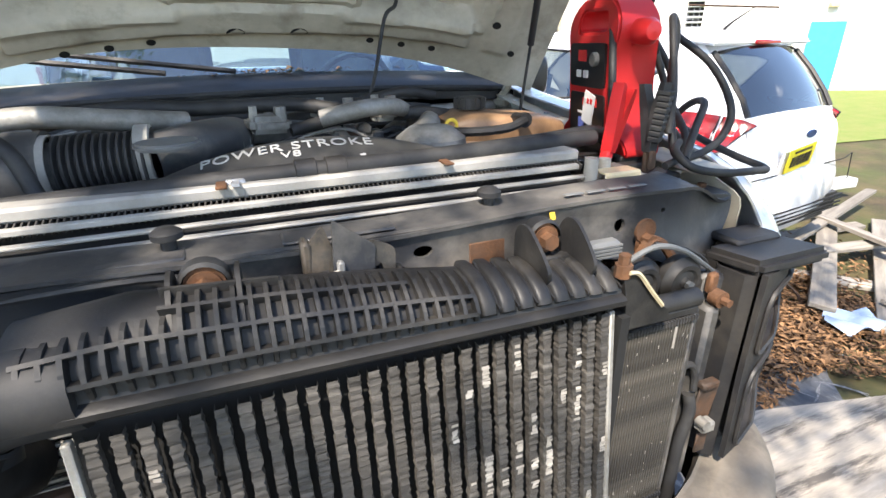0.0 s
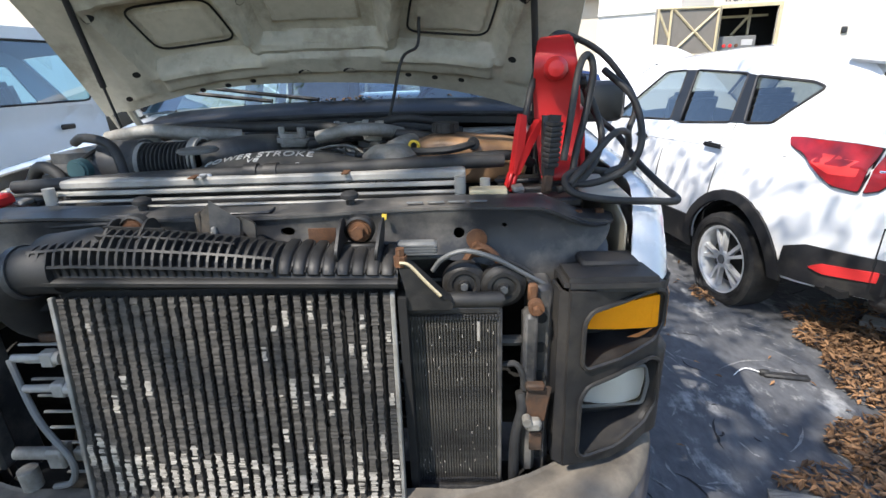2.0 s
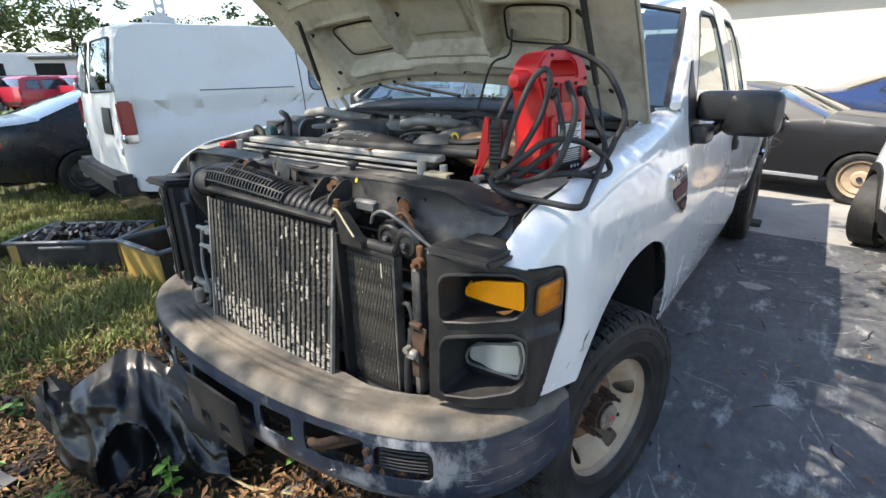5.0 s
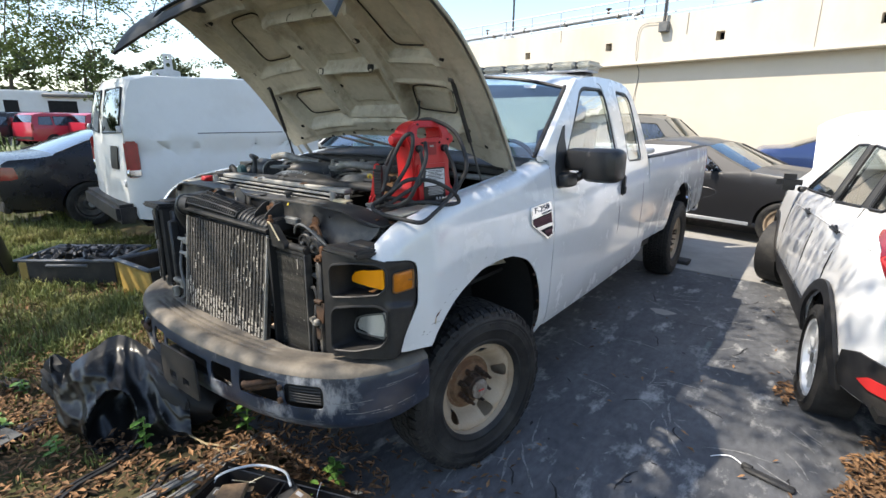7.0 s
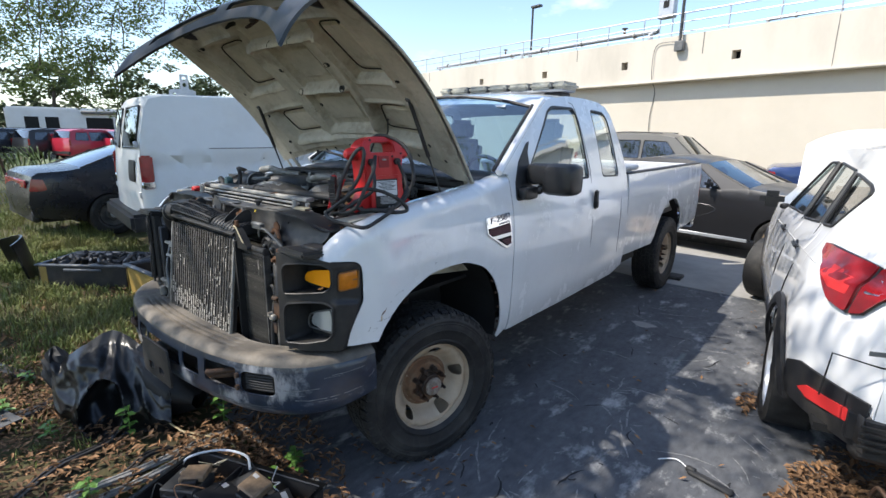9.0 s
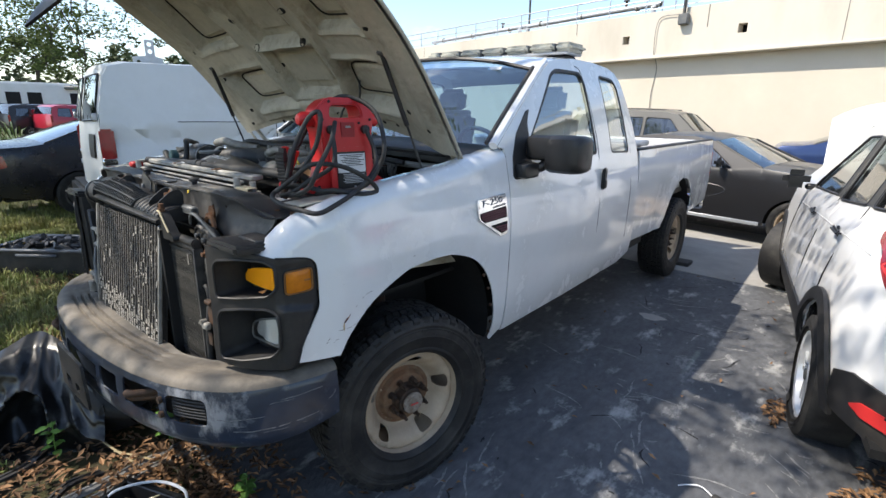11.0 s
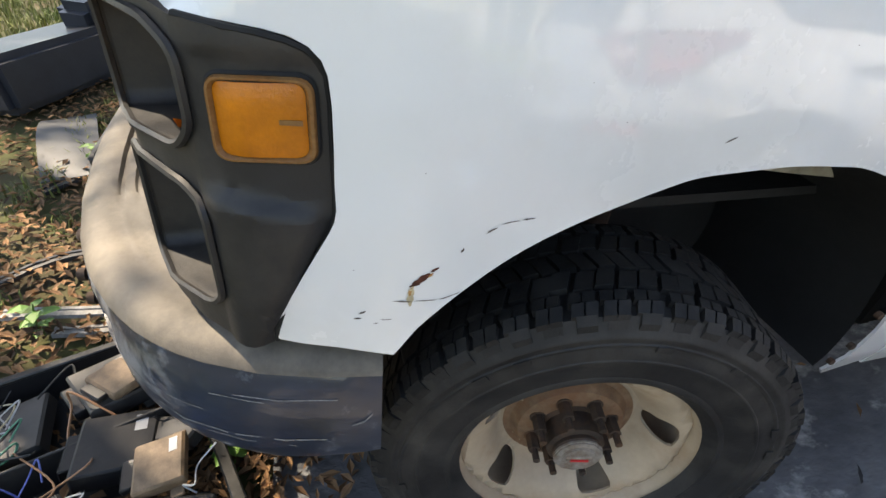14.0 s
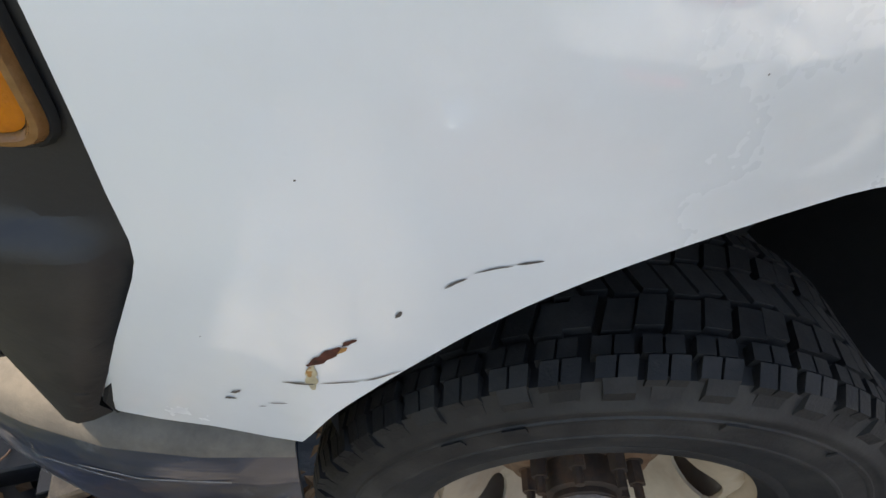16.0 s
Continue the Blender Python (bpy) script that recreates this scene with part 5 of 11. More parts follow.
# nose visor that is left of the grille surround
VD = (-HN * 0.93 + HD * 0.10).normalized()
vis_rows = []
vh = lambda x: 0.235 + 0.165 * (abs(x) / 0.86) ** 2.0
for j in range(15):
    f = j / 14
    ring = []
    for i in range(61):
        x = -0.86 + 1.72 * i / 60
        p = hood_at(x, HL - 0.02, 0.012) + VD * vh(x) * f + HD * (0.045 * math.sin(math.pi * min(1, f * 0.9)) - 0.01 * (abs(x) / 0.86) ** 3 * f)
        ring.append(p)
    vis_rows.append(ring)
bmv = loft(vis_rows, False)
kill = []
for f in bmv.faces:
    c = f.calc_center_median()
    x, d = c.x, (c - hood_at(c.x, HL - 0.02, 0.012)).dot(VD) / vh(c.x)
    if (0.13 < abs(x) < 0.64 and 0.24 < d < 0.42) or (0.06 < abs(x) < 0.66 and 0.56 < d < 0.78):
        kill.append(f)
bmesh.ops.delete(bmv, geom=kill, context="FACES")
bmesh.ops.solidify(bmv, geom=bmv.faces[:], thickness=0.014)
T("grille_surround", bmv, surface("faded_black_grille", (0.012, 0.015, 0.019), 0.36, var=0.2, scale=4, bump=0.05, coat=0.1, dirt=(0.06, 0.06, 0.06), amount=0.2), "black plastic grille surround still fixed to the hood")
T("latch_striker", bm_join(box(0.05, 0.03, 0.05, hood_at(0, 1.08, -0.06), 0.008), tube([hood_at(-0.02, 1.06, -0.06), hood_at(-0.02, 1.07, -0.12), hood_at(0.02, 1.07, -0.12), hood_at(0.02, 1.06, -0.06)], 0.006, 6, 2)), rusty_dark, parent=hood)
T("nose_bracket", bm_join(*[box(0.05, 0.10, 0.05, hood_at(x, 1.10, -0.05), 0.015) for x in (-0.62, 0.62)]), black_plastic, parent=hood)
for s, lo, up in ((1, (0.775, 0.30, 1.375), hood_at(0.72, 0.50, -0.06)), (-1, (-0.775, 0.30, 1.41), hood_at(-0.72, 0.50, -0.06))):
    a, b = Vector(lo), Vector(up)
    st = T("gas_strut", bm_join(tube([a + (b - a) * 0.42, b], 0.011, 10, smooth=False)), black_plastic, "black gas strut")
    T("strut_rod", tube([a, a + (b - a) * 0.45], 0.005, 8, smooth=False), support_black, parent=st)
    T("strut_ball", cyl(0.013, 0.03, tuple(b), "x", 10), support_black, parent=st)
    T("hood_hinge", bm_join(tube([(s * 0.80, 0.50, 1.40), (s * 0.815, 0.47, 1.44), hood_at(s * 0.80, 0.10, -0.03)], 0.014, 6, 3), box(0.03, 0.12, 0.03, (s * 0.80, 0.50, 1.39), 0.006)), primer)
T("lamp_wire", tube([hood_at(0.36, 0.30, -0.03), hood_at(0.35, 0.24, -0.09), (0.30, 0.24, 1.66), (0.26, 0.22, 1.52), (0.22, 0.22, 1.40)], 0.0055, 6, 6), rubber, "black wire hanging from the hood")

# ======== cowl, wipers ========
cowl = []
for k in range(29):
    u = -1 + k / 14
    b = 1 - abs(u) ** 2.2
    cowl.append([(0.86 * u, 0.50 - 0.02 * b, 1.395 + 0.03 * b), (0.86 * u, 0.50 - 0.02 * b, 1.430 + 0.025 * b), (0.86 * u, 0.545 - 0.03 * b, 1.452 + 0.025 * b), (0.86 * u, 0.60 - 0.03 * b, 1.458 + 0.03 * b), (0.85 * u, 0.66 - 0.04 * b, 1.470 + 0.03 * b), (0.84 * u, 0.80 - 0.09 * b, 1.478 + 0.03 * b)])
bmc = loft(cowl, False)
bmesh.ops.solidify(bmc, geom=bmc.faces[:], thickness=0.006)
T("cowl", bmc, dusty_plastic, "dusty black cowl panel")
T("cowl_lip", tube([(0.84 * u, 0.497 - 0.02 * (1 - abs(u) ** 2.2), 1.437 + 0.025 * (1 - abs(u) ** 2.2)) for u in [-1 + k / 8 for k in range(17)]], 0.012, 8, 2), rubber)
T("firewall_flange", box(1.6, 0.05, 0.03, (0, 0.53, 1.375), 0.01), aluminium)
for s, a in ((-1, 12), (1, 8)):
    w0 = Vector((s * -0.10 - 0.20, 0.585, 1.520))
    T("wiper_arm", tube([w0, w0 + Vector((-0.28, 0.02, 0.035)), w0 + Vector((-0.50, 0.075, 0.062))], 0.009, 6, 4), black_plastic)

# ======== front bumper ========
BPLAN = [(-0.985, -0.40), (-0.972, -0.48), (-0.95, -0.56), (-0.915, -0.635), (-0.88, -0.69), (-0.83, -0.742), (-0.78, -0.78), (-0.70, -0.825), (-0.60, -0.865), (-0.45, -0.90), (-0.3, -0.92), (-0.15, -0.932), (0, -0.935)]
BPLAN = BPLAN + [(-x, y) for x, y in BPLAN[-2::-1]]
blen = [0.0]
for a, b in zip(BPLAN, BPLAN[1:]):
    blen.append(blen[-1] + math.dist(a, b))
half = blen[-1] / 2


def bplan(u):
    """Plan place and outward normal at arc length u from the middle."""
    t = [(l - half, p) for l, p in zip(blen, BPLAN)]
    f = lambda q: Vector((lerp([(l, p[0]) for l, p in t], q), lerp([(l, p[1]) for l, p in t], q)))
    d = (f(u + 0.04) - f(u - 0.04)).normalized()
    return f(u), Vector((d.y, -d.x))


def bump_at(u, z, off=0.0):
    p, n = bplan(u)
    o = off + lerp(((0.49, -0.05), (0.52, -0.012), (0.56, 0.0), (0.66, 0.006), (0.72, -0.002), (0.74, -0.008), (0.752, -0.018), (0.760, -0.033), (0.765, -0.054)), z)
    return (p.x + n.x * o, p.y + n.y * o, z)


bu = lambda x: (1 if x >= 0 else -1) * lerp([(p[0], l - half) for l, p in zip(blen, BPLAN) if p[0] >= -1e-6], abs(x))
rect = lambda x0, x1, z0, z1, r=0.012: rounded([(bu(x0), z0), (bu(x1), z0), (bu(x1), z1), (bu(x0), z1)], r, 3)
bh = [rect(0.215, 0.35, 0.612, 0.700), rect(0.40, 0.60, 0.612, 0.712), rect(0.625, 0.775, 0.606, 0.706, 0.03), rect(-0.35, -0.215, 0.612, 0.700), rect(-0.60, -0.40, 0.612, 0.712), rect(-0.775, -0.625, 0.606, 0.706, 0.03), rect(-0.19, 0.185, 0.612, 0.690)]
b_out = [(-half, 0.565), (-half, 0.765), (half, 0.765), (half, 0.565)] + [(half * k / 10, 0.565 - 0.065 * (1 - (abs(k) / 10) ** 6)) for k in range(9, -10, -1)]
bumper = T("front_bumper", skin(b_out, bump_at, bh, step=0.03, su=0.05, thick=0.006), bumper_black, "scuffed black painted steel front bumper")
# near-black sheet stands in for the shade behind the bumper openings
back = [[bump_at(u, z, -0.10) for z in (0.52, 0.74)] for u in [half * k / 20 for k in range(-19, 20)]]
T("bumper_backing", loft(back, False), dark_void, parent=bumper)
padrows = []
for k in range(-30, 31):
    u = half * k / 30
    p, n = bplan(u)
    mid = max(0, 1 - (abs(u) / 0.52) ** 8) if abs(u) < 0.52 else 0
    wd = 0.15 + 0.03 * mid
    prof = [(-0.004, 0.739), (-0.009, 0.751), (-0.019, 0.7605), (-0.034, 0.7675), (-0.058, 0.7690)]
    for g in range(3):
        o = -0.070 - 0.030 * g
        prof += [(o, 0.767), (o - 0.004, 0.768 - 0.012 * mid), (o - 0.011, 0.768 - 0.012 * mid), (o - 0.014, 0.768)]
    prof += [(-wd, 0.772), (-wd - 0.01, 0.74)]
    padrows.append([(p.x + n.x * o, p.y + n.y * o, z) for o, z in prof])
T("step_pad", loft(padrows, False), bumper_pad, "faded ribbed step pad on the bumper", parent=bumper)
for s in (1, -1):
    fog = [bump_at(bu(s * x), z, -0.022) for x, z in ((0.63, 0.612), (0.77, 0.612), (0.77, 0.70), (0.63, 0.70))]
    bm = bmesh.new()
    bm.faces.new([bm.verts.new(p) for p in fog])
    fi = T("fog_lamp_insert", bm, black_plastic, "ribbed black fog lamp blank", parent=bumper, smooth=False)
    for k in range(7):
        z = 0.622 + 0.012 * k
        T("insert_rib", tube([bump_at(bu(s * x), z, -0.020) for x in (0.64, 0.68, 0.72, 0.76)], 0.0035, 5, 2), black_plastic, parent=bumper)
    hk = [Vector(bump_at(bu(s * 0.55), 0.665, -0.08)), Vector(bump_at(bu(s * 0.47), 0.668, 0.005)), Vector(bump_at(bu(s * 0.43), 0.655, 0.0)), Vector(bump_at(bu(s * 0.46), 0.642, -0.01)), Vector(bump_at(bu(s * 0.55), 0.645, -0.08))]
    T("tow_hook", tube(hk, 0.013, 10, 5), rusty_dark, "dark forged tow hook", parent=bumper)
    for z in (0.63, 0.685):
        T("bumper_bolt", cyl(0.012, 0.012, bump_at(bu(s * 0.612), z, 0.006), "y", 10), rusty_dark, parent=bumper)
plate = [(-0.165, 0.500), (0.165, 0.500), (0.165, 0.560), (0.150, 0.690), (-0.150, 0.690), (-0.165, 0.60)]
cut = [rounded([(-0.09, 0.535), (-0.03, 0.535), (-0.03, 0.575), (-0.09, 0.575)], 0.01, 2), rounded([(0.03, 0.535), (0.09, 0.535), (0.09, 0.575), (0.03, 0.575)], 0.01, 2)]
T("plate_bracket", moved(prism(rounded(plate, 0.015, 3), 0.010, lambda u, v, w: (u, -0.975 + w, v), cut), Matrix()), black_plastic, "black licence plate bracket", parent=bumper)
scuff_pale = surface("pale_scuff", (0.34, 0.35, 0.36), 0.7, var=0.4, scale=60, bump=0.1)
for pts, w in (([(0.80, 0.640), (0.83, 0.636), (0.86, 0.638)], 0.0030), ([(0.865, 0.638), (0.89, 0.640), (0.905, 0.641)], 0.0022), ([(0.84, 0.592), (0.88, 0.588), (0.92, 0.590)], 0.0028), ([(0.925, 0.590), (0.955, 0.596), (0.972, 0.604)], 0.0034),
               ([(0.93, 0.690), (0.955, 0.692), (0.975, 0.697)], 0.0020), ([(0.915, 0.684), (0.94, 0.684), (0.95, 0.686)], 0.0014), ([(0.82, 0.620), (0.85, 0.612), (0.87, 0.610)], 0.0016), ([(0.90, 0.578), (0.93, 0.577), (0.96, 0.580)], 0.0018), ([(0.978, 0.64), (0.981, 0.65), (0.983, 0.668)], 0.004)):
    row = [[bump_at(bu(x), z + w / 2, 0.0014), bump_at(bu(x), z - w / 2, 0.0014)] for x, z in pts]
    T("scuff", loft(row, False), scuff_pale, parent=bumper)

q = random.Random(41)
scuff_dull = surface("rubbed_grey_scuff", (0.085, 0.092, 0.105), 0.6, var=0.5, scale=50, bump=0.1, tint=(0.15, 0.16, 0.175))
for k in range(22, 34):                               # rubbed marks along the lower edge
    if k < 22:
        x0, z0, ln, w, a = 0.735 + 0.055 * q.gauss(0, 1) * 0.7, q.uniform(0.565, 0.685), q.uniform(0.03, 0.08), q.uniform(0.010, 0.030), q.uniform(1.2, 1.9)
    else:
        x0, z0, ln, w, a = q.uniform(0.45, 0.80), 0.535 + 0.02 * q.random(), q.uniform(0.04, 0.12), q.uniform(0.003, 0.008), q.uniform(-0.12, 0.12)
    row = []
    for i in range(7):
        t = i / 6
        h = 0.5 * w * (0.1 + math.sin(math.pi * t)) * q.uniform(0.5, 1.2)
        cx, cz = x0 + ln * (t - 0.5) * math.cos(a), z0 + ln * (t - 0.5) * math.sin(a)
        row.append([bump_at(bu(cx - h * math.sin(a)), cz + h * math.cos(a), 0.0014), bump_at(bu(cx + h * math.sin(a)), cz - h * math.cos(a), 0.0014)])
    T("scuff", loft(row, False), scuff_dull, parent=bumper)

# ======== headlamp housings ========
ZP = [(0.70, -0.690), (0.735, -0.680), (0.80, -0.660), (0.87, -0.620), (0.92, -0.578), (0.943, -0.53), (0.957, -0.455), (0.958, -0.42)]
zl = [0.0]
for a, b in zip(ZP, ZP[1:]):
    zl.append(zl[-1] + math.dist(a, b))


def bez(u, z, off=0.0):
    f = lambda q: Vector((lerp([(l, p[0]) for l, p in zip(zl, ZP)], q), lerp([(l, p[1]) for l, p in zip(zl, ZP)], q)))
    d = (f(u + 0.03) - f(u - 0.03)).normalized()
    p = f(u) + Vector((d.y, -d.x)) * (off + 0.004 + 0.006 * smoothstep(1.05, 0.80, z) * smoothstep(0.30, 0.1, u)
                                          + 0.016 * smoothstep(1.028, 1.008, z + 0.15 * max(0.0, u - 0.25)) * smoothstep(0.375, 0.355, u - 0.4 * min(0.0, z - 0.98)) * smoothstep(0.235, 0.275, u)
                                          + 0.005 * smoothstep(1.150, 1.165, z) * smoothstep(0.25, 0.28, u))
    return (p.x, p.y, z)


bez_out = [(0, 0.800), (0, 1.213), (0.10, 1.205), (0.19, 1.197), (0.25, 1.184), (0.297, 1.180), (0.325, 1.177), (0.345, 1.173), (0.361, 1.167), (0.372, 1.157), (0.378, 1.144), (0.3805, 1.12), (0.3805, 1.07), (0.381, 1.02), (0.380, 0.995), (0.374, 0.975), (0.345, 0.915), (0.314, 0.850), (0.303, 0.825), (0.300, 0.800), (0.24, 0.792), (0.12, 0.792)]
op_u = rounded([(0.030, 1.145), (0.046, 1.168), (0.13, 1.180), (0.215, 1.178), (0.252, 1.156), (0.252, 1.085), (0.225, 1.056), (0.13, 1.046), (0.040, 1.036), (0.030, 1.05)], 0.014, 3)
op_l = rounded([(0.030, 0.965), (0.046, 0.994), (0.13, 1.010), (0.215, 1.013), (0.252, 0.993), (0.252, 0.875), (0.225, 0.842), (0.13, 0.824), (0.040, 0.817), (0.028, 0.832)], 0.014, 3)
mk = rounded([(0.285, 1.070), (0.363, 1.067), (0.364, 1.136), (0.284, 1.136)], 0.010, 3)
for s in (1, -1):
    place = lambda u, z, o=0.0: (lambda p: (s * p[0], p[1], p[2]))(bez(u, z, o))
    bz = T("headlamp_housing", skin(bez_out, place, [op_u, op_l], step=0.01, thick=0.010), black_plastic, "dusty black headlamp and marker housing")
    for loop in (op_u, op_l):
        c = Vector((sum(p[0] for p in loop) / len(loop), sum(p[1] for p in loop) / len(loop)))
        rings = []
        for f, dep in ((1.0, 0.0), (0.99, 0.35), (0.96, 1.0)):
            ring = []
            for u, z in loop:
                q = c + (Vector((u, z)) - c) * f
                b0 = place(q.x, q.y, -0.004)
                ring.append((b0[0] - s * 0.006 * dep, b0[1] + (-0.555 - b0[1]) * dep, b0[2]))
            rings.append(ring)
        T("lamp_well", loft(rings, True, False), black_plastic, parent=bz)
        # flat near-black back paints the shade deep in the lamp well
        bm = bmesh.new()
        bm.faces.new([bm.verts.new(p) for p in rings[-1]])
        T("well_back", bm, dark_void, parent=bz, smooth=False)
        lipr = [place(u, z, 0.004) for u, z in loop]
        T("well_lip", tube(lipr + lipr[:2], 0.005, 6, 1), black_plastic, parent=bz)
    ridge = [place(0.0, z, 0.0) for z in (0.81, 0.95, 1.1, 1.21)]
    fx = [(0.690, -0.500), (0.678, -0.545), (0.692, -0.556), (0.690, -0.600), (0.678, -0.612), (0.684, -0.664), (0.702, -0.676)]
    T("inner_flange", loft([[(s * x, y, z) for x, y in fx + [(x + 0.006, y + 0.004) for x, y in fx[::-1]]] for z in (0.785, 0.92, 1.06, 1.205)], True, True), black_plastic, parent=bz, smooth=False)
    T("top_shell", moved(bm_join(box(0.19, 0.12, 0.030, (s * 0.785, -0.625, 1.215), 0.010, (-6, 0, 0), 2), box(0.12, 0.07, 0.018, (s * 0.80, -0.565, 1.228), 0.006)), Matrix()), black_plastic, parent=bz)
    if s == 1:
        flat = lambda dy, bow=0.0: (lambda x, z: (x, -0.572 + dy - bow * math.sin(math.pi * (x - 0.72) / 0.20), z))
        turn = rounded([(0.742, 1.074), (0.744, 1.098), (0.768, 1.117), (0.806, 1.133), (0.913, 1.153), (0.916, 1.074)], 0.006, 2)
        T("turn_lens", skin(turn, flat(0.0, 0.008), step=0.012, thick=0.010), amber, "amber turn signal lens", parent=bz)
        for k in range(5):
            T("lens_facet", tube([(0.845 + 0.014 * k, -0.582, 1.085), (0.845 + 0.014 * k, -0.582, 1.136 + 0.002 * k)], 0.0030, 4, smooth=False), amber, parent=bz)
        for k in range(7):
            T("lens_facet", tube([(0.752 + 0.016 * k, -0.580, 1.106 + 0.003 * k), (0.760 + 0.016 * k, -0.580, 1.116 + 0.003 * k)], 0.0040, 4, smooth=False), amber, parent=bz)
        head = rounded([(0.738, 0.872), (0.742, 0.895), (0.756, 0.918), (0.80, 0.940), (0.903, 0.974), (0.914, 0.93), (0.906, 0.868), (0.747, 0.858)], 0.012, 3)
        T("headlamp_lens", skin(head, flat(0.0, 0.016), step=0.014), lamp_cover, "clear ribbed headlamp lens", parent=bz)
        T("headlamp_reflector", skin(head, lambda x, z: (x, -0.566 + 0.010 * math.sin((x - 0.72) * 40), z), step=0.012), reflector, parent=bz)
        T("dry_leaf", skin([(0.845, 1.050), (0.875, 1.062), (0.902, 1.074), (0.885, 1.057), (0.87, 1.049)], lambda x, z: (x, -0.600, z + 0.010), step=0.01), surface("dry_leaf_orange", (0.50, 0.20, 0.06), 0.8, bump=0.1), "fallen leaf caught in the housing", parent=bz)
        T("headlamp_rim", tube([(x, -0.576, z) for x, z in head + head[:2]], 0.004, 6, 1), grey_plastic, parent=bz)
    frm = rounded([(0.2735, 1.056), (0.371, 1.0595), (0.371, 1.144), (0.2755, 1.1405)], 0.017, 5)
    inn = rounded([(0.280, 1.0625), (0.3625, 1.0655), (0.3625, 1.138), (0.2815, 1.135)], 0.012, 5)
    bead = [(0.0, -0.010), (0.0, 0.006), (0.25, 0.0095), (0.6, 0.0095), (0.9, 0.006), (1.0, 0.003)]
    T("marker_seal", tube([place(u, z, 0.002) for u, z in frm + frm[:2]], 0.0035, 6, 1), dark_void, parent=bz)
    T("marker_rim", loft([[place(a[0] + (b[0] - a[0]) * f, a[1] + (b[1] - a[1]) * f, o) for a, b in zip(frm, inn)] for f, o in bead], True, False), amber_rim, "yellowed clear rim of the side marker", parent=bz)
    T("fender_seal", tube([place(u + 0.003, z, -0.003) for u, z in bez_out[4:20]], 0.004, 6, 1), dark_void, parent=bz)
    ml = T("marker_lens", skin(inn, lambda u, z: place(u, z, 0.004 + 0.005 * (1 - ((u - 0.3215) / 0.043) ** 4) * (1 - ((z - 1.10) / 0.040) ** 4)), step=0.006), amber_side, "amber side marker lens", parent=bz)
    T("marker_band", skin([(0.338, 1.0995), (0.359, 1.0995), (0.359, 1.1045), (0.338, 1.1045)], lambda u, z: place(u, z, 0.0095), step=0.05, thick=0.001), amber_rim, parent=bz) if s == 1 else None
    T("housing_bracket", bm_join(moved(prism(rounded([(-0.022, 0.0), (0.022, 0.0), (0.030, 0.03), (0.018, 0.085), (-0.018, 0.085)], 0.006, 2), 0.004, lambda u, v, w: (u, w, v)), pose(s * 0.795, -0.505, 1.205, -32, 0, 0))), grey_plastic, "grey mounting bracket", parent=bz)
    T("bracket_bolt", cyl(0.011, 0.012, (s * 0.799, -0.462, 1.258), "y", 6), galvanised, parent=bz)

# ======== radiator support ========
sup = [(-0.66, 1.338), (-0.3, 1.342), (0.3, 1.342), (0.62, 1.345), (0.68, 1.330), (0.76, 1.305), (0.825, 1.295), (0.815, 1.26), (0.74, 1.19), (0.705, 1.13), (0.66, 1.150), (0.62, 1.195), (0.55, 1.225), (0.40, 1.245), (0.2, 1.250), (-0.3, 1.250), (-0.55, 1.225), (-0.66, 1.150), (-0.705, 1.13), (-0.74, 1.19), (-0.82, 1.26), (-0.82, 1.295), (-0.74, 1.31)]
circ = lambda x, z, r, n=12, k=1.0: [(x + k * r * math.cos(2 * math.pi * i / n), z + r * math.sin(2 * math.pi * i / n)) for i in range(n)]
sp = T("radiator_support", skin(rounded(sup, 0.02, 2), lambda u, v: (u, -0.562 + 0.05 * smoothstep(0.60, 0.84, abs(u)) + 0.012 * math.sin((v - 1.25) * 30), v),
       [circ(0.488, 1.292, 0.012), circ(0.118, 1.304, 0.010, 12, 1.6), circ(-0.16, 1.300, 0.011), circ(0.585, 1.307, 0.005), circ(-0.42, 1.29, 0.012), circ(0.70, 1.17, 0.010)], step=0.03, thick=0.008), support_black, "dusty black upper radiator support")
top = [(-0.70, -0.560), (0.62, -0.560), (0.72, -0.54), (0.83, -0.50), (0.845, -0.42), (0.80, -0.395), (0.70, -0.43), (0.60, -0.475), (0.3, -0.483), (-0.3, -0.483), (-0.6, -0.475), (-0.70, -0.43), (-0.82, -0.40), (-0.84, -0.46), (-0.80, -0.52)]
T("support_top", skin(rounded(top, 0.02, 2), lambda u, v: (u, v, 1.345 - 0.006 * math.cos(u * 7) - 0.052 * smoothstep(0.64, 0.80, abs(u)) + 0.006 * smoothstep(-0.52, -0.49, v)), step=0.03, thick=0.006), support_black, parent=sp)
for x in (0.47, 0.0, -0.30):
    T("support_emboss", box(0.20 if x else 0.16, 0.045, 0.006, (x, -0.522, 1.345), 0.003), support_black, parent=sp)
T("yellow_tag", box(0.010, 0.004, 0.013, (0.333, -0.568, 1.336), 0.001, (-20, 0, 0)), yellow, "small yellow tag", parent=sp)
for i in range(4):
    T("embossed_text", box(0.036, 0.010, 0.0025, (0.395 + i * 0.045, -0.535, 1.3565), 0.001), grey_plastic, parent=sp)
for x, y, z in ((0.76, -0.455, 1.296), (0.815, -0.43, 1.292), (-0.76, -0.455, 1.296)):
    T("rusty_washer", bm_join(cyl(0.020, 0.003, (x, y, z), "z", 16), cyl(0.010, 0.010, (x, y, z + 0.005), "z", 6)), rust, parent=sp)
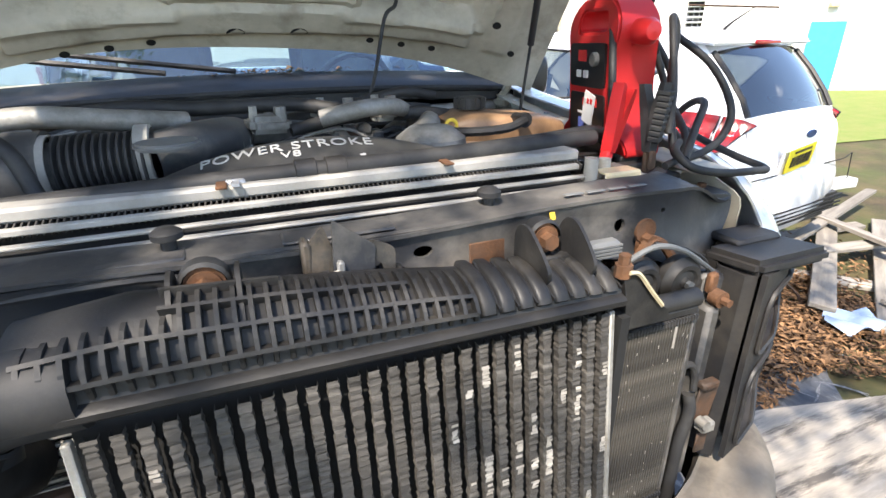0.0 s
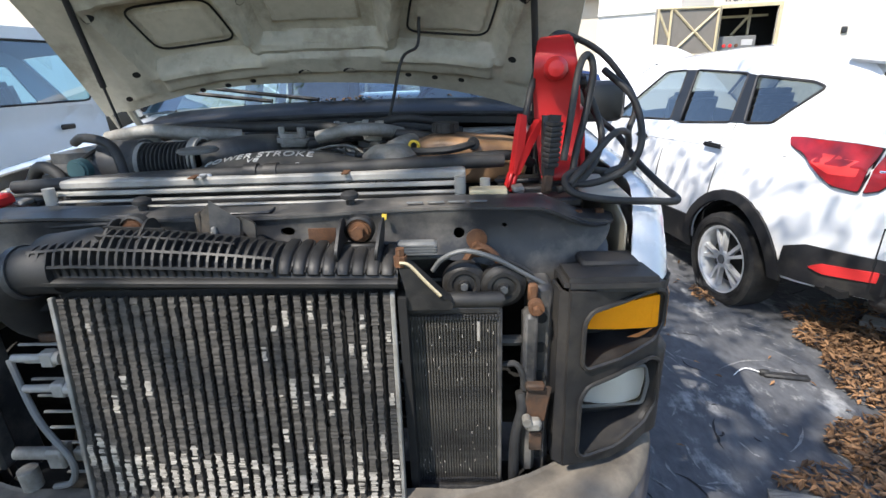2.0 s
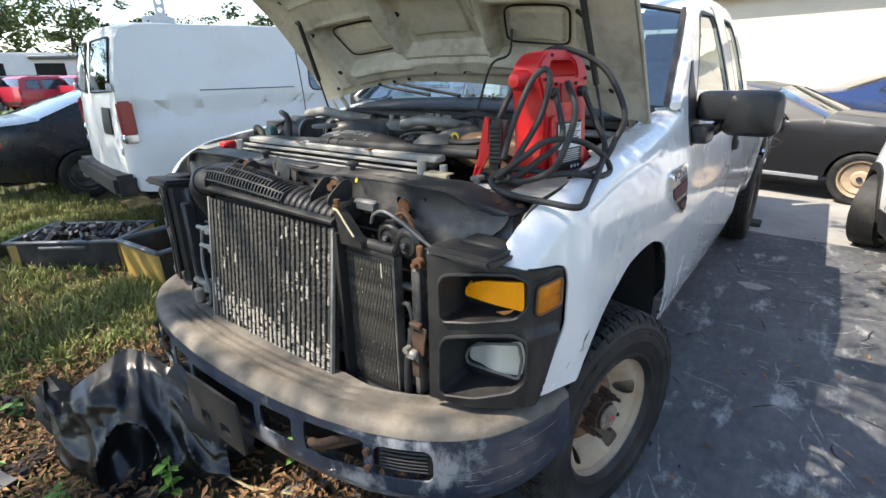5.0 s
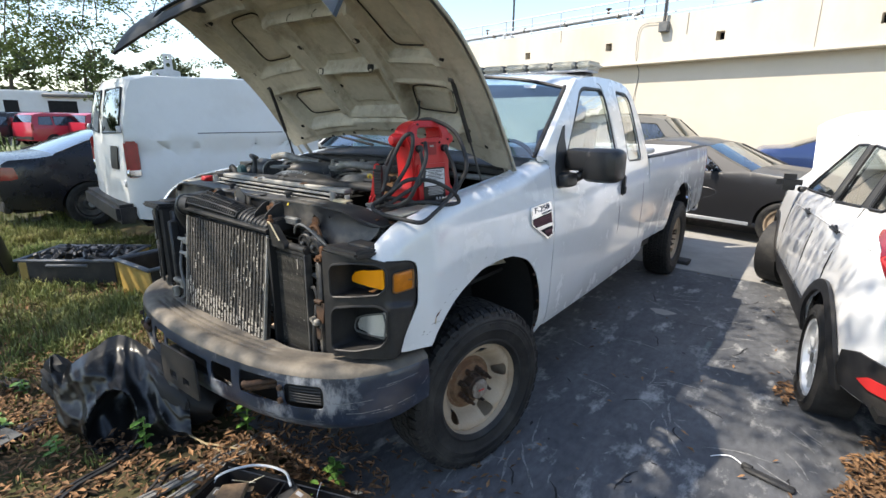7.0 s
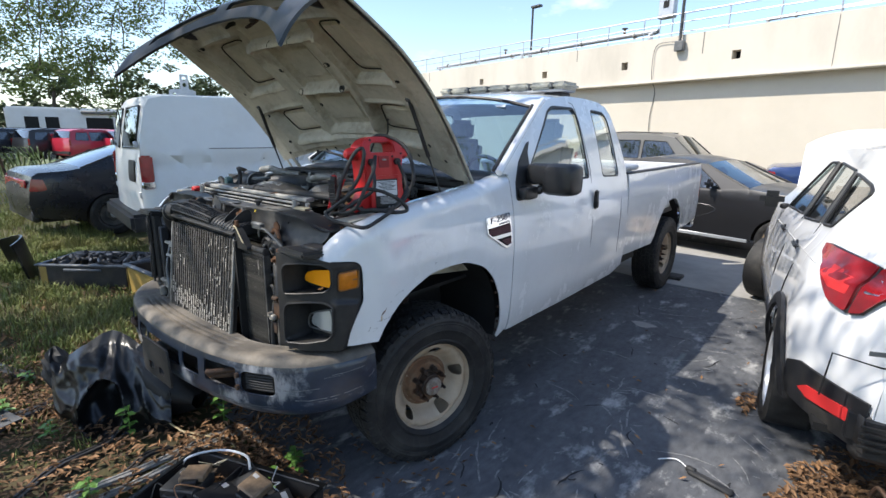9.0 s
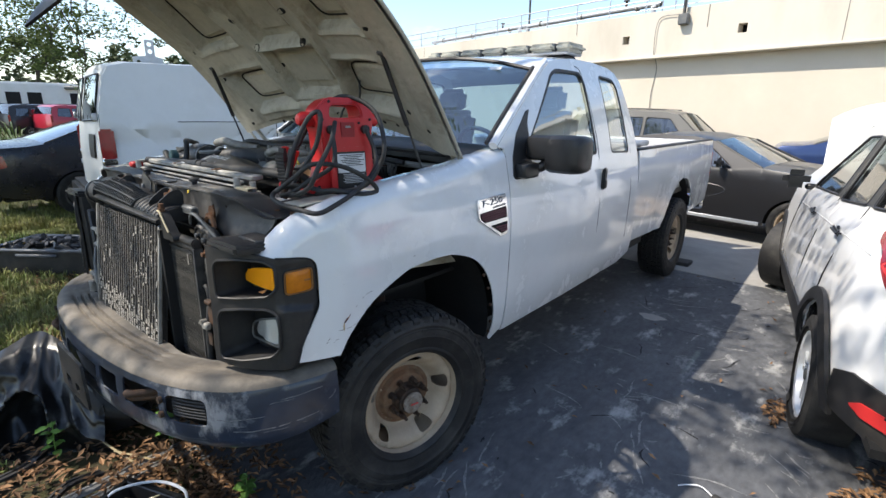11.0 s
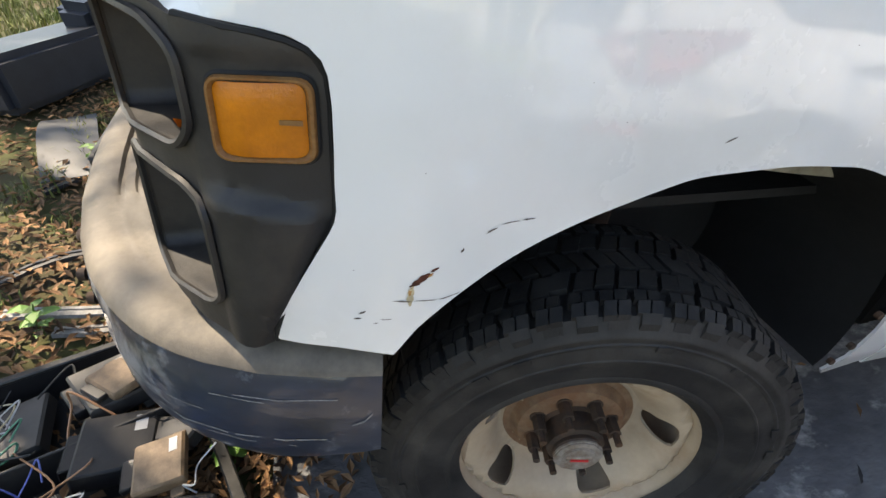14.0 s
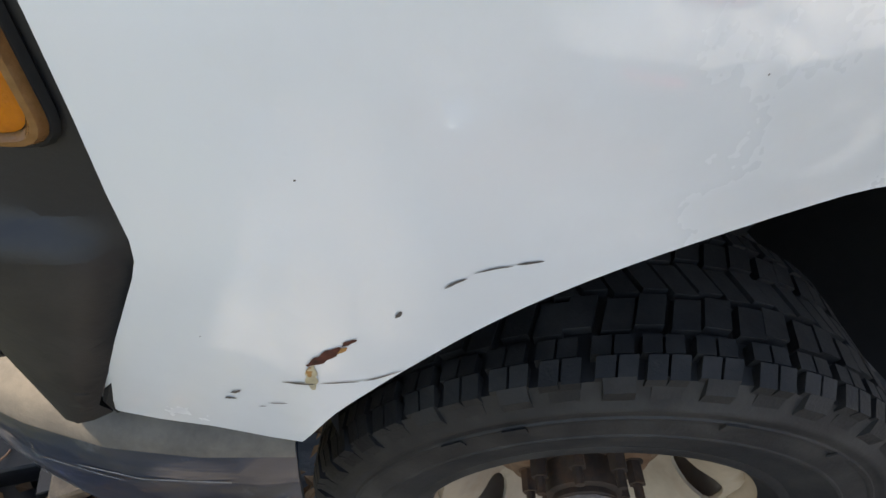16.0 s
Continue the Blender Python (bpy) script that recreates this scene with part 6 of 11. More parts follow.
T("rubber_stop", bm_join(revolve([(0.0, 0.020), (0.012, 0.020), (0.020, 0.014), (0.020, 0.006), (0.010, 0.002), (0.010, -0.03)], 16, "z", (0.250, -0.505, 1.358))), rubber, "rubber hood stop", parent=sp)
T("rubber_stop", bm_join(revolve([(0.0, 0.020), (0.012, 0.020), (0.020, 0.014), (0.020, 0.006), (0.010, 0.002), (0.010, -0.03)], 16, "z", (-0.22, -0.505, 1.358))), rubber, parent=sp)
# latch plate, rusty plate, cable, bolt lug
latch_steel = surface("dirty_grey_steel", (0.075, 0.070, 0.062), 0.55, metal=0.3, var=0.35, scale=25, bump=0.15, dirt=(0.20, 0.15, 0.10), amount=0.5, dirt_scale=18)
T("latch_guide", moved(prism(rounded([(-0.030, 0.0), (0.028, 0.0), (0.034, 0.042), (-0.022, 0.088)], 0.003, 2), 0.003, lambda u, v, w: (u, w, v)), pose(0.004, -0.600, 1.302, -6, 0, 12)), support_black, "black triangular latch guide plate")
T("latch_plate", bm_join(moved(prism(rounded([(-0.07, -0.05), (0.045, -0.055), (0.05, 0.03), (0.02, 0.045), (-0.03, 0.02), (-0.045, 0.075), (-0.075, 0.04)], 0.008, 2), 0.008, lambda u, v, w: (u, w, v), [circ(0.01, 0.0, 0.018, 12, 1.2), circ(-0.05, -0.01, 0.010)]), pose(0.015, -0.590, 1.305, -8, 0, 0)), box(0.012, 0.03, 0.10, (-0.055, -0.575, 1.31), 0.004), cyl(0.014, 0.02, (0.065, -0.58, 1.290), "y", 10)), latch_steel, "worn hood latch")
T("rusty_plate", bm_join(box(0.058, 0.004, 0.060, (0.205, -0.592, 1.292), 0.001, (-4, 0, 0)), moved(prism([(-0.02, 0), (0.02, 0), (0.022, -0.05), (0.012, -0.045)], 0.003, lambda u, v, w: (u, w, v)), pose(0.212, -0.592, 1.264, 6, 0, 0))), rust, "rusty steel plate")
T("latch_cable", tube([(-0.46, -0.545, 1.325), (-0.25, -0.565, 1.335), (-0.17, -0.590, 1.330), (-0.09, -0.60, 1.312), (-0.03, -0.60, 1.318)], 0.005, 6, 5), rubber)
T("release_cable", tube([(0.05, -0.60, 1.262), (0.14, -0.605, 1.268), (0.21, -0.604, 1.285), (0.30, -0.60, 1.288), (0.36, -0.595, 1.285)], 0.005, 6, 5), rubber)
T("cable_sheath", bm_join(box(0.085, 0.026, 0.030, (0.400, -0.600, 1.278), 0.006), *[box(0.085, 0.029, 0.003, (0.400, -0.600, 1.268 + 0.006 * k)) for k in range(4)]), grey_plastic, "grey ribbed cable sheath")
T("clip", box(0.022, 0.018, 0.034, (-0.085, -0.603, 1.308), 0.004), grey_plastic)
T("clip", box(0.010, 0.012, 0.05, (-0.015, -0.604, 1.310), 0.003), grey_plastic)
T("thin_rod", tube([(-0.075, -0.606, 1.318), (-0.04, -0.608, 1.316), (-0.012, -0.606, 1.325)], 0.0022, 5, 4), aluminium)
T("support_bolt", bm_join(cyl(0.022, 0.006, (0.525, -0.575, 1.285), "y", 14), cyl(0.012, 0.02, (0.525, -0.585, 1.270), "y", 6), box(0.03, 0.008, 0.05, (0.525, -0.572, 1.268), 0.004)), rust)
T("crossmember_low", box(1.30, 0.10, 0.10, (0, -0.62, 0.66), 0.02), dark_void)
for s in (1, -1):
    T("support_side", bm_join(box(0.05, 0.10, 0.52, (s * 0.655, -0.585, 0.94), 0.01), box(0.03, 0.05, 0.40, (s * 0.63, -0.64, 0.95), 0.008)), support_black)
    # solid near-black discs paint the shade of holes in the side post
    for k in range(6):
        T("side_hole", cyl(0.012, 0.004, (s * 0.655, -0.637, 0.78 + 0.07 * k), "y", 12), dark_void, smooth=False)

# ======== radiator and condenser tops ========
rad = T("radiator", bm_join(box(0.99, 0.05, 0.60, (0.01, -0.40, 1.04)), box(0.97, 0.012, 0.52, (0.0, -0.50, 1.0))), fin_dark, "radiator and condenser stack")
T("radiator_cap_rail", box(1.00, 0.052, 0.022, (0.005, -0.372, 1.386), 0.005), aluminium, "bright aluminium radiator rail", parent=rad)
for y, z, h in ((-0.424, 1.372, 0.010), (-0.447, 1.358, 0.0055), (-0.464, 1.346, 0.0055)):
    T("condenser_tube", box(0.965, 0.014, h, (0.0, y, z), 0.002), aluminium, parent=rad)
# near-black sheet paints the shade between the condenser tubes
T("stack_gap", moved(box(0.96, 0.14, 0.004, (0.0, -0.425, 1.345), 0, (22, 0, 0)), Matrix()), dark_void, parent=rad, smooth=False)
for k in range(120):
    x = -0.47 + 0.97 * k / 119
    if k == 0:
        f0 = T("fin", box(0.0022, 0.030, 0.012, (x, -0.398, 1.3695), 0, (20, 0, 0)), fin_dark, parent=rad, smooth=False)
    else:
        again(f0, (0.97 * k / 119, 0, 0))
for x in (0.492, -0.475):
    T("header_pipe", cyl(0.013, 0.075, (x, -0.452, 1.355), "z", 14), aluminium, parent=rad)
T("end_bracket", moved(bm_join(box(0.085, 0.004, 0.034, (0.0, 0, 0), 0.003), box(0.085, 0.04, 0.004, (0.0, 0.02, 0.017), 0.002)), pose(0.555, -0.470, 1.345)), cream_plastic, "cream painted end bracket", parent=rad)
for x in (0.535, 0.578):
    T("bracket_bolt", cyl(0.009, 0.008, (x, -0.475, 1.345), "y", 6), rust, parent=rad)
for x in (-0.15, 0.22):
    T("rail_clip", box(0.016, 0.06, 0.004, (x, -0.385, 1.399), 0.001), rust, parent=rad)
for k in range(9):
    T("condenser_line", box(0.96, 0.008, 0.006, (0.0, -0.508, 0.78 + 0.055 * k)), aluminium, parent=rad, smooth=False)
for k in range(30):
    T("condenser_fin", box(0.17, 0.006, 0.005, (-0.415, -0.514, 0.70 + 0.0145 * k)), aluminium, parent=rad, smooth=False)
T("radiator_tank", bm_join(box(0.05, 0.07, 0.56, (0.535, -0.41, 1.06), 0.012, (0, 0, 0), 2), cyl(0.012, 0.05, (0.550, -0.42, 1.355), "z", 12)), aluminium, parent=rad)
T("radiator_tank", box(0.05, 0.07, 0.56, (-0.515, -0.41, 1.06), 0.012, (0, 0, 0), 2), aluminium, parent=rad)

# ======== intercooler ========
ICX0, ICX1 = -0.325, 0.362
icy = lambda z: -0.700 - 0.13 * (1.22 - z)
ICT = lambda x, z, dy=0.0: (x, icy(z) + dy, z)
# near-black backing sheet paints the shade between the fin strips
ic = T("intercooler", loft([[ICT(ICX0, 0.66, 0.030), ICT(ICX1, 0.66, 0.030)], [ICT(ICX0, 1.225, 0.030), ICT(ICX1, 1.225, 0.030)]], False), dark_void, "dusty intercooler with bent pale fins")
tilt = math.degrees(math.atan(0.13))
pitch = (ICX1 - ICX0 - 0.012) / 27
for k in range(27):
    x = ICX0 + 0.010 + pitch * (k + 0.5)
    bm = bmesh.new()
    q = random.Random(40 + k)
    n = 150
    prev = None
    vs = []
    for j in range(n + 1):
        z = 0.66 + 0.563 * j / n
        rough_edge = 0.0017 * q.uniform(-1, 0.6)
        w = 0.0072 + rough_edge
        yy = 0.0011 * q.uniform(-1, 1)
        vs.append([bm.verts.new(ICT(x - w, z, 0.012)), bm.verts.new(ICT(x - w, z, yy)), bm.verts.new(ICT(x + w + 0.0016 * q.uniform(-1, 0.6), z, yy)), bm.verts.new(ICT(x + w, z, 0.012))])
    for a, b in zip(vs, vs[1:]):
        for i in range(3):
            bm.faces.new((a[i], a[i + 1], b[i + 1], b[i]))
    T("fin_strip", bm, fin_metal, parent=ic, smooth=False)
bent = bmesh.new()
q = random.Random(5)
pale = surface("scraped_pale_fin", (0.38, 0.35, 0.305), 0.6, metal=0.0, var=0.15, scale=40, bump=0.3, fine=300, per=0.35)


def bent_fin(x, z, h, w=0.0066, keep=0.80):
    d = q.uniform(-0.003, 0.001)
    n = max(3, int(h / 0.0045))
    for i in range(n):
        if q.random() < keep:
            l, r, z0 = -w * q.uniform(0.6, 1.25), w * q.uniform(0.6, 1.25), z + h * i / n
            bent.faces.new([bent.verts.new(ICT(x + a, z0 + b, -0.0030 + d * q.random())) for a, b in ((l, 0), (r, q.uniform(-0.001, 0.001)), (r * 0.95, 0.0044), (l * 0.95, 0.0046))])


for k in range(27):
    x = ICX0 + 0.010 + pitch * (k + 0.5)
    t = k / 26
    base = 0.900 - 0.055 * t + 0.022 * math.sin(k * 1.7) + 0.022 * q.uniform(-1, 1)
    z1 = base - 0.055 - 0.13 * t + 0.02 * q.uniform(-1, 1)
    while base > max(z1, 0.665):
        ln = q.uniform(0.02, 0.06)
        bent_fin(x, base - ln, ln * 0.96, 0.0072, 0.95)
        base -= ln + q.choice((0.0, 0.002, 0.006, 0.012))
    if 3 <= k <= 6 and q.random() < 0.8:
        bent_fin(x, 1.00 + q.uniform(-0.03, 0.03), q.uniform(0.03, 0.05))
    if 18 <= k <= 22:
        bent_fin(x, 0.99 + q.uniform(-0.03, 0.02), q.uniform(0.03, 0.07), 0.006, 0.7)
    if k >= 16:
        for j in range(2):
            bent_fin(x, q.uniform(0.72, 1.18), q.uniform(0.015, 0.04), 0.005)
    if q.random() < 0.25:
        bent_fin(x, q.uniform(1.0, 1.18), q.uniform(0.01, 0.025), 0.005)
T("bent_fin", bent, pale, "flattened pale fin patches", parent=ic, smooth=False, kind="stuff")
for x in (ICX1 - 0.003, ICX0 + 0.003):
    T("side_rail", moved(box(0.009, 0.014, 0.57, (0, 0, 0), 0.002), pose(x, icy(0.945) + 0.004, 0.943, -tilt, 0, 0)), cast_grey, "dull side rail", parent=ic)
# near-black strip paints the shade between the two coolers
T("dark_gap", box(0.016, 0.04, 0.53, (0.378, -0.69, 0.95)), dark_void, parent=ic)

# plastic end tank on top, with lattice, ribs and brackets
hgt = lambda x: lerp(((-0.36, 0.058), (-0.25, 0.074), (-0.10, 0.067), (0.05, 0.053), (0.14, 0.040), (0.25, 0.032), (0.372, 0.026)), x)
zb = lambda x: 1.266 - 0.024 * x                     # the tank sits a little askew on the core


def tank(x, a, r=0.0):
    """Place on the tank's rounded front: a from 0 (flange) to 90 degrees (crest); r outwards."""
    h = hgt(x)
    ca, sa = math.cos(radians(a)), math.sin(radians(a))
    return (x, -0.698 + 0.072 * (1 - ca) - r * ca, zb(x) + h * sa + r * sa)


rings = []
xs = [-0.36 + 0.732 * k / 60 for k in range(61)]
for x in xs:
    rings.append([(x, -0.63, zb(x) - 0.022), (x, -0.708, zb(x) - 0.022), (x, -0.713, zb(x) - 0.017), (x, -0.713, zb(x) - 0.010), (x, -0.708, zb(x) - 0.006), (x, -0.700, zb(x) - 0.004)] + [tank(x, a) for a in range(0, 100, 9)] + [(x, -0.600, zb(x) + hgt(x) * 0.85), (x, -0.575, zb(x) - 0.02)])
# tank darker than its ribs: the shade inside the lattice cells is painted in
et = T("end_tank", loft(rings, True, True), surface("cell_shade_plastic", (0.013, 0.013, 0.014), 0.50, var=0.3, scale=8, bump=0.12, fine=150, dirt=(0.05, 0.046, 0.040), amount=0.35, dirt_scale=8), "ribbed black plastic end tank", parent=ic)
lat = bmesh.new()


def strip(pts_in, pts_out, w_axis, w):
    """A thin rib between two lines."""
    vs = []
    for p, o in zip(pts_in, pts_out):
        vs.append([lat.verts.new(Vector(p) - w_axis * w), lat.verts.new(Vector(o) - w_axis * w * 0.7), lat.verts.new(Vector(o) + w_axis * w * 0.7), lat.verts.new(Vector(p) + w_axis * w)])
    for a, b in zip(vs, vs[1:]):
        for i in range(4):
            lat.faces.new((a[i], a[(i + 1) % 4], b[(i + 1) % 4], b[i]))
    lat.faces.new(vs[0][::-1]), lat.faces.new(vs[-1])


X1 = Vector((1, 0, 0))
LX0, LX1 = -0.338, 0.136
for k in range(28):
    x = LX0 + (LX1 - LX0) * k / 27
    if x < -0.215:
        line = [(0, 0.004), (8, 0.006), (15, 0.0135), (26, 0.0135), (38, 0.0135), (47, 0.008), (56, 0.001)]
    elif x < 0.055:
        line = [(0, 0.004), (8, 0.006), (15, 0.0135), (26, 0.0135), (38, 0.0135), (50, 0.0125), (62, 0.0115), (74, 0.009), (86, 0.004)]
    else:
        line = [(0, 0.004), (8, 0.006), (15, 0.0135), (26, 0.0135), (38, 0.0135), (50, 0.010), (66, 0.008), (86, 0.003)]
    strip([tank(x, a, -0.002) for a, _ in line], [tank(x, a, r) for a, r in line], X1, 0.0036)
for a, x0, x1, w in ((15, LX0 - 0.006, LX1, 0.0038), (38, LX0 - 0.006, LX1, 0.0036), (60, -0.218, 0.055, 0.0034), (80, -0.218, -0.095, 0.0030)):
    up = Vector((0, math.sin(radians(a)), math.cos(radians(a))))
    line = [x0 + (x1 - x0) * k / 14 for k in range(15)]
    strip([tank(x, a, -0.002) for x in line], [tank(x, a, 0.0135 if a < 50 else 0.011) for x in line], up, w)
bmesh.ops.recalc_face_normals(lat, faces=lat.faces)
T("lattice", lat, dusty_plastic, "black moulded lattice", parent=ic, smooth=False)
for k in range(8):
    xa, xb = 0.143 + 0.0282 * k, 0.143 + 0.0282 * (k + 1) - 0.0036
    hump = []
    for f in (0.0, 0.08, 0.2, 0.5, 0.8, 0.92, 1.0):
        x = xa + (xb - xa) * f
        r = 0.007 * (1 - (2 * f - 1) ** 6)
        hump.append([tank(x, a, r if a > 4 else 0.0) for a in range(0, 112, 8)])
    T("tank_rib", loft(hump, False), dusty_plastic, parent=ic)
    T("rib_web", prism([(0.0, 0.0), (0.085, 0.0), (0.085, 0.72), (0.0, 0.9)], 0.0026, lambda u, v, w: (xb + w + 0.0004, tank(xb, 14 + 80 * u / 0.085, 0.006 + 0.002 * v)[1], tank(xb, 14 + 80 * u / 0.085, -0.006 + 0.018 * v)[2])), dusty_plastic, parent=ic, smooth=False)
ear = rounded([(-0.690, 1.302), (-0.660, 1.330), (-0.628, 1.352), (-0.604, 1.352), (-0.590, 1.335), (-0.590, 1.262), (-0.665, 1.262)], 0.014, 3)
for x in (0.252, 0.326, -0.212, -0.140):
    T("bracket_ear", prism(ear, 0.0055, lambda u, v, w: (x + w + (0.010 * (v - 1.28) / 0.09 if x > 0.3 else 0), u, v - (0.004 if x > 0 else -0.008))), dusty_plastic, parent=ic)
for x in (0.288, -0.175):
    z = 1.322 if x > 0 else 1.336
    T("mount_bush", bm_join(cyl(0.024, 0.030, (x, -0.605, z), "y", 18, bevel=0.004), cyl(0.013, 0.05, (x, -0.612, z), "y", 6)), rust, "rusty mount bolt", parent=ic)
    T("bush_rubber", revolve([(0.026, -0.62), (0.030, -0.615), (0.030, -0.595), (0.024, -0.59)], 18, "y", (x, 0, z)), rubber, parent=ic)
    T("ear_web", box(0.07, 0.012, 0.05, (x, -0.630, 1.275), 0.003), dusty_plastic, parent=ic)
# inlet elbow and clamp at the far end
T("inlet_elbow", tube([(-0.30, -0.665, 1.275), (-0.38, -0.665, 1.270), (-0.44, -0.65, 1.225), (-0.46, -0.60, 1.14), (-0.46, -0.52, 1.08)], 0.05, 16, 6), rubber, "black rubber charge-air elbow", parent=ic)
T("elbow_clamp", bm_join(moved(revolve([(0.051, -0.008), (0.055, -0.008), (0.055, 0.008), (0.051, 0.008)], 24, "x"), pose(-0.385, -0.665, 1.268, 0, -8, 0)), moved(revolve([(0.051, -0.008), (0.055, -0.008), (0.055, 0.008), (0.051, 0.008)], 24, "z"), pose(-0.455, -0.615, 1.165, -25, 0, 0))), support_black, "black steel hose clamp", parent=ic)
for z in (1.09, 1.015):
    T("ac_fitting", bm_join(cyl(0.009, 0.09, (-0.40, -0.70, z), "x", 10), box(0.03, 0.026, 0.034, (-0.365, -0.70, z), 0.004), cyl(0.014, 0.012, (-0.345, -0.70, z), "x", 12)), aluminium, "aluminium hose fitting")
T("grey_hose_loop", tube([(-0.50, -0.66, 1.06), (-0.42, -0.72, 0.95), (-0.36, -0.74, 0.86), (-0.375, -0.74, 0.80), (-0.43, -0.73, 0.775)], 0.007, 8, 6), grey_plastic, "thin grey hose")
T("lower_valve", bm_join(cyl(0.014, 0.10, (-0.45, -0.72, 0.86), "x", 12), box(0.04, 0.04, 0.05, (-0.40, -0.72, 0.855), 0.006), box(0.05, 0.02, 0.03, (-0.345, -0.715, 0.855), 0.004), cyl(0.02, 0.05, (-0.48, -0.73, 0.80), "z", 12)), cast_grey, "cast hose valve")
T("rusty_side_plate", bm_join(box(0.05, 0.01, 0.26, (-0.385, -0.62, 0.94), 0.004), box(0.08, 0.02, 0.02, (-0.40, -0.63, 1.10), 0.004)), rusty_dark)
for k in range(20):
    T("small_cooler_fin", box(0.10, 0.006, 0.004, (-0.42, -0.655, 0.70 + 0.022 * k)), aluminium, smooth=False) if k % 2 == 0 else None

# ======== oil cooler ========
oc = T("oil_cooler", box(0.182, 0.030, 0.440, (0.470, -0.657, 0.950)), fin_dark, "black oil cooler with dusty fins")
for k in range(30):
    if k == 0:
        g0 = T("fin_ridge", box(0.0030, 0.008, 0.425, (0.383, -0.674, 0.950), 0, (0, 0, 0)), fin_dark, parent=oc, smooth=False)
    else:
        again(g0, (0.006 * k, 0, 0))
T("cooler_tank", bm_join(cyl(0.017, 0.20, (0.475, -0.664, 1.188), "x", 14, bevel=0.004), box(0.195, 0.035, 0.018, (0.472, -0.660, 1.170), 0.004)), dusty_plastic, parent=oc)
T("cooler_tank", bm_join(cyl(0.017, 0.20, (0.475, -0.664, 0.712), "x", 14, bevel=0.004), box(0.195, 0.035, 0.018, (0.472, -0.660, 0.730), 0.004)), support_black, parent=oc)
for k in range(30):
    if k == 0:
        g1 = T("crimp_tooth", box(0.0034, 0.006, 0.009, (0.380, -0.679, 1.157)), support_black, parent=oc, smooth=False)
        g2 = T("crimp_tooth", box(0.0034, 0.006, 0.009, (0.380, -0.679, 0.743)), support_black, parent=oc, smooth=False)
    else:
        again(g1, (0.0064 * k, 0, 0)), again(g2, (0.0064 * k, 0, 0))
T("cooler_side", box(0.010, 0.036, 0.44, (0.566, -0.66, 0.95), 0.002), support_black, parent=oc)
q = random.Random(17)
chips = bmesh.new()
for k in range(60):
    x, z = q.uniform(0.39, 0.56), q.choice([q.uniform(0.75, 1.15), q.uniform(1.0, 1.15), q.uniform(0.76, 0.84)])
    w, h = q.uniform(0.0005, 0.0010), q.uniform(0.001, 0.004)
    chips.faces.new([chips.verts.new((x + a * w, -0.6785, z + b * h)) for a, b in ((-1, -1), (1, -1), (1, 1), (-1, 1))])
chips.faces.new([chips.verts.new((0.523 + a * 0.0028, -0.6786, 1.125 + b * 0.022)) for a, b in ((-1, -1), (1, -1), (1, 1), (-1, 1))])
T("paint_chips", chips, pale, parent=oc, smooth=False, kind="stuff")
# bracket between the coolers
arm = rounded([(0.372, 1.285), (0.395, 1.280), (0.455, 1.215), (0.475, 1.200), (0.475, 1.185), (0.385, 1.185), (0.385, 1.225)], 0.008, 2)
T("cooler_bracket", prism(arm, 0.03, lambda u, v, w: (u, -0.70 + w, v)), dusty_plastic, "black triangular cooler bracket")
T("bracket_edge", tube([(0.378, -0.704, 1.286), (0.396, -0.704, 1.281), (0.425, -0.704, 1.247), (0.452, -0.704, 1.217)], 0.0035, 5, 3), cream_plastic)
T("bracket_bolt", bm_join(cyl(0.013, 0.02, (0.378, -0.69, 1.285), "z", 8), cyl(0.009, 0.03, (0.378, -0.69, 1.295), "z", 6)), rust)
# horns on a rusty forked bracket
for x, y, z in ((0.577, -0.612, 1.198), (0.497, -0.598, 1.200)):
    h = T("horn", revolve([(0.0, -0.028), (0.010, -0.028), (0.012, -0.022), (0.022, -0.020), (0.026, -0.024), (0.034, -0.024), (0.038, -0.016), (0.046, -0.012), (0.048, 0.0), (0.044, 0.008), (0.030, 0.020), (0.0, 0.024)], 28, "y", (x, y, z)), dusty_plastic, "round black horn")
    T("horn_nut", cyl(0.008, 0.010, (x, y - 0.030, z), "y", 6), grey_plastic, parent=h)
T("horn_bracket", bm_join(tube([(0.497, -0.59, 1.235), (0.515, -0.59, 1.262), (0.535, -0.588, 1.270), (0.557, -0.59, 1.258), (0.577, -0.595, 1.232)], 0.009, 6, 4)), rust, "rusty forked horn bracket")
T("pale_hose", tube([(0.432, -0.615, 1.232), (0.455, -0.625, 1.262), (0.50, -0.632, 1.280), (0.56, -0.632, 1.262), (0.62, -0.625, 1.225), (0.665, -0.615, 1.195)], 0.0050, 8, 6), grey_plastic, "pale wiring sleeve")
T("dark_wire", tube([(0.50, -0.625, 1.283), (0.58, -0.628, 1.258), (0.64, -0.62, 1.215), (0.655, -0.61, 1.14)], 0.003, 6, 6), rubber)
# clutter between cooler and lamp
T("bolt_lug", bm_join(cyl(0.016, 0.02, (0.640, -0.655, 1.165), "y", 14), cyl(0.008, 0.03, (0.640, -0.665, 1.165), "y", 6), box(0.02, 0.015, 0.04, (0.635, -0.64, 1.19), 0.004)), rust)
T("sensor_hose", tube([(0.600, -0.670, 0.66), (0.598, -0.672, 0.78), (0.602, -0.670, 0.86), (0.615, -0.668, 0.925), (0.612, -0.66, 0.965)], 0.012, 10, 6), rubber, "grey-black coolant hose")
T("hose_end", tube([(0.575, -0.655, 1.030), (0.60, -0.66, 1.035), (0.615, -0.662, 1.01), (0.618, -0.664, 0.975)], 0.007, 8, 5), rubber)
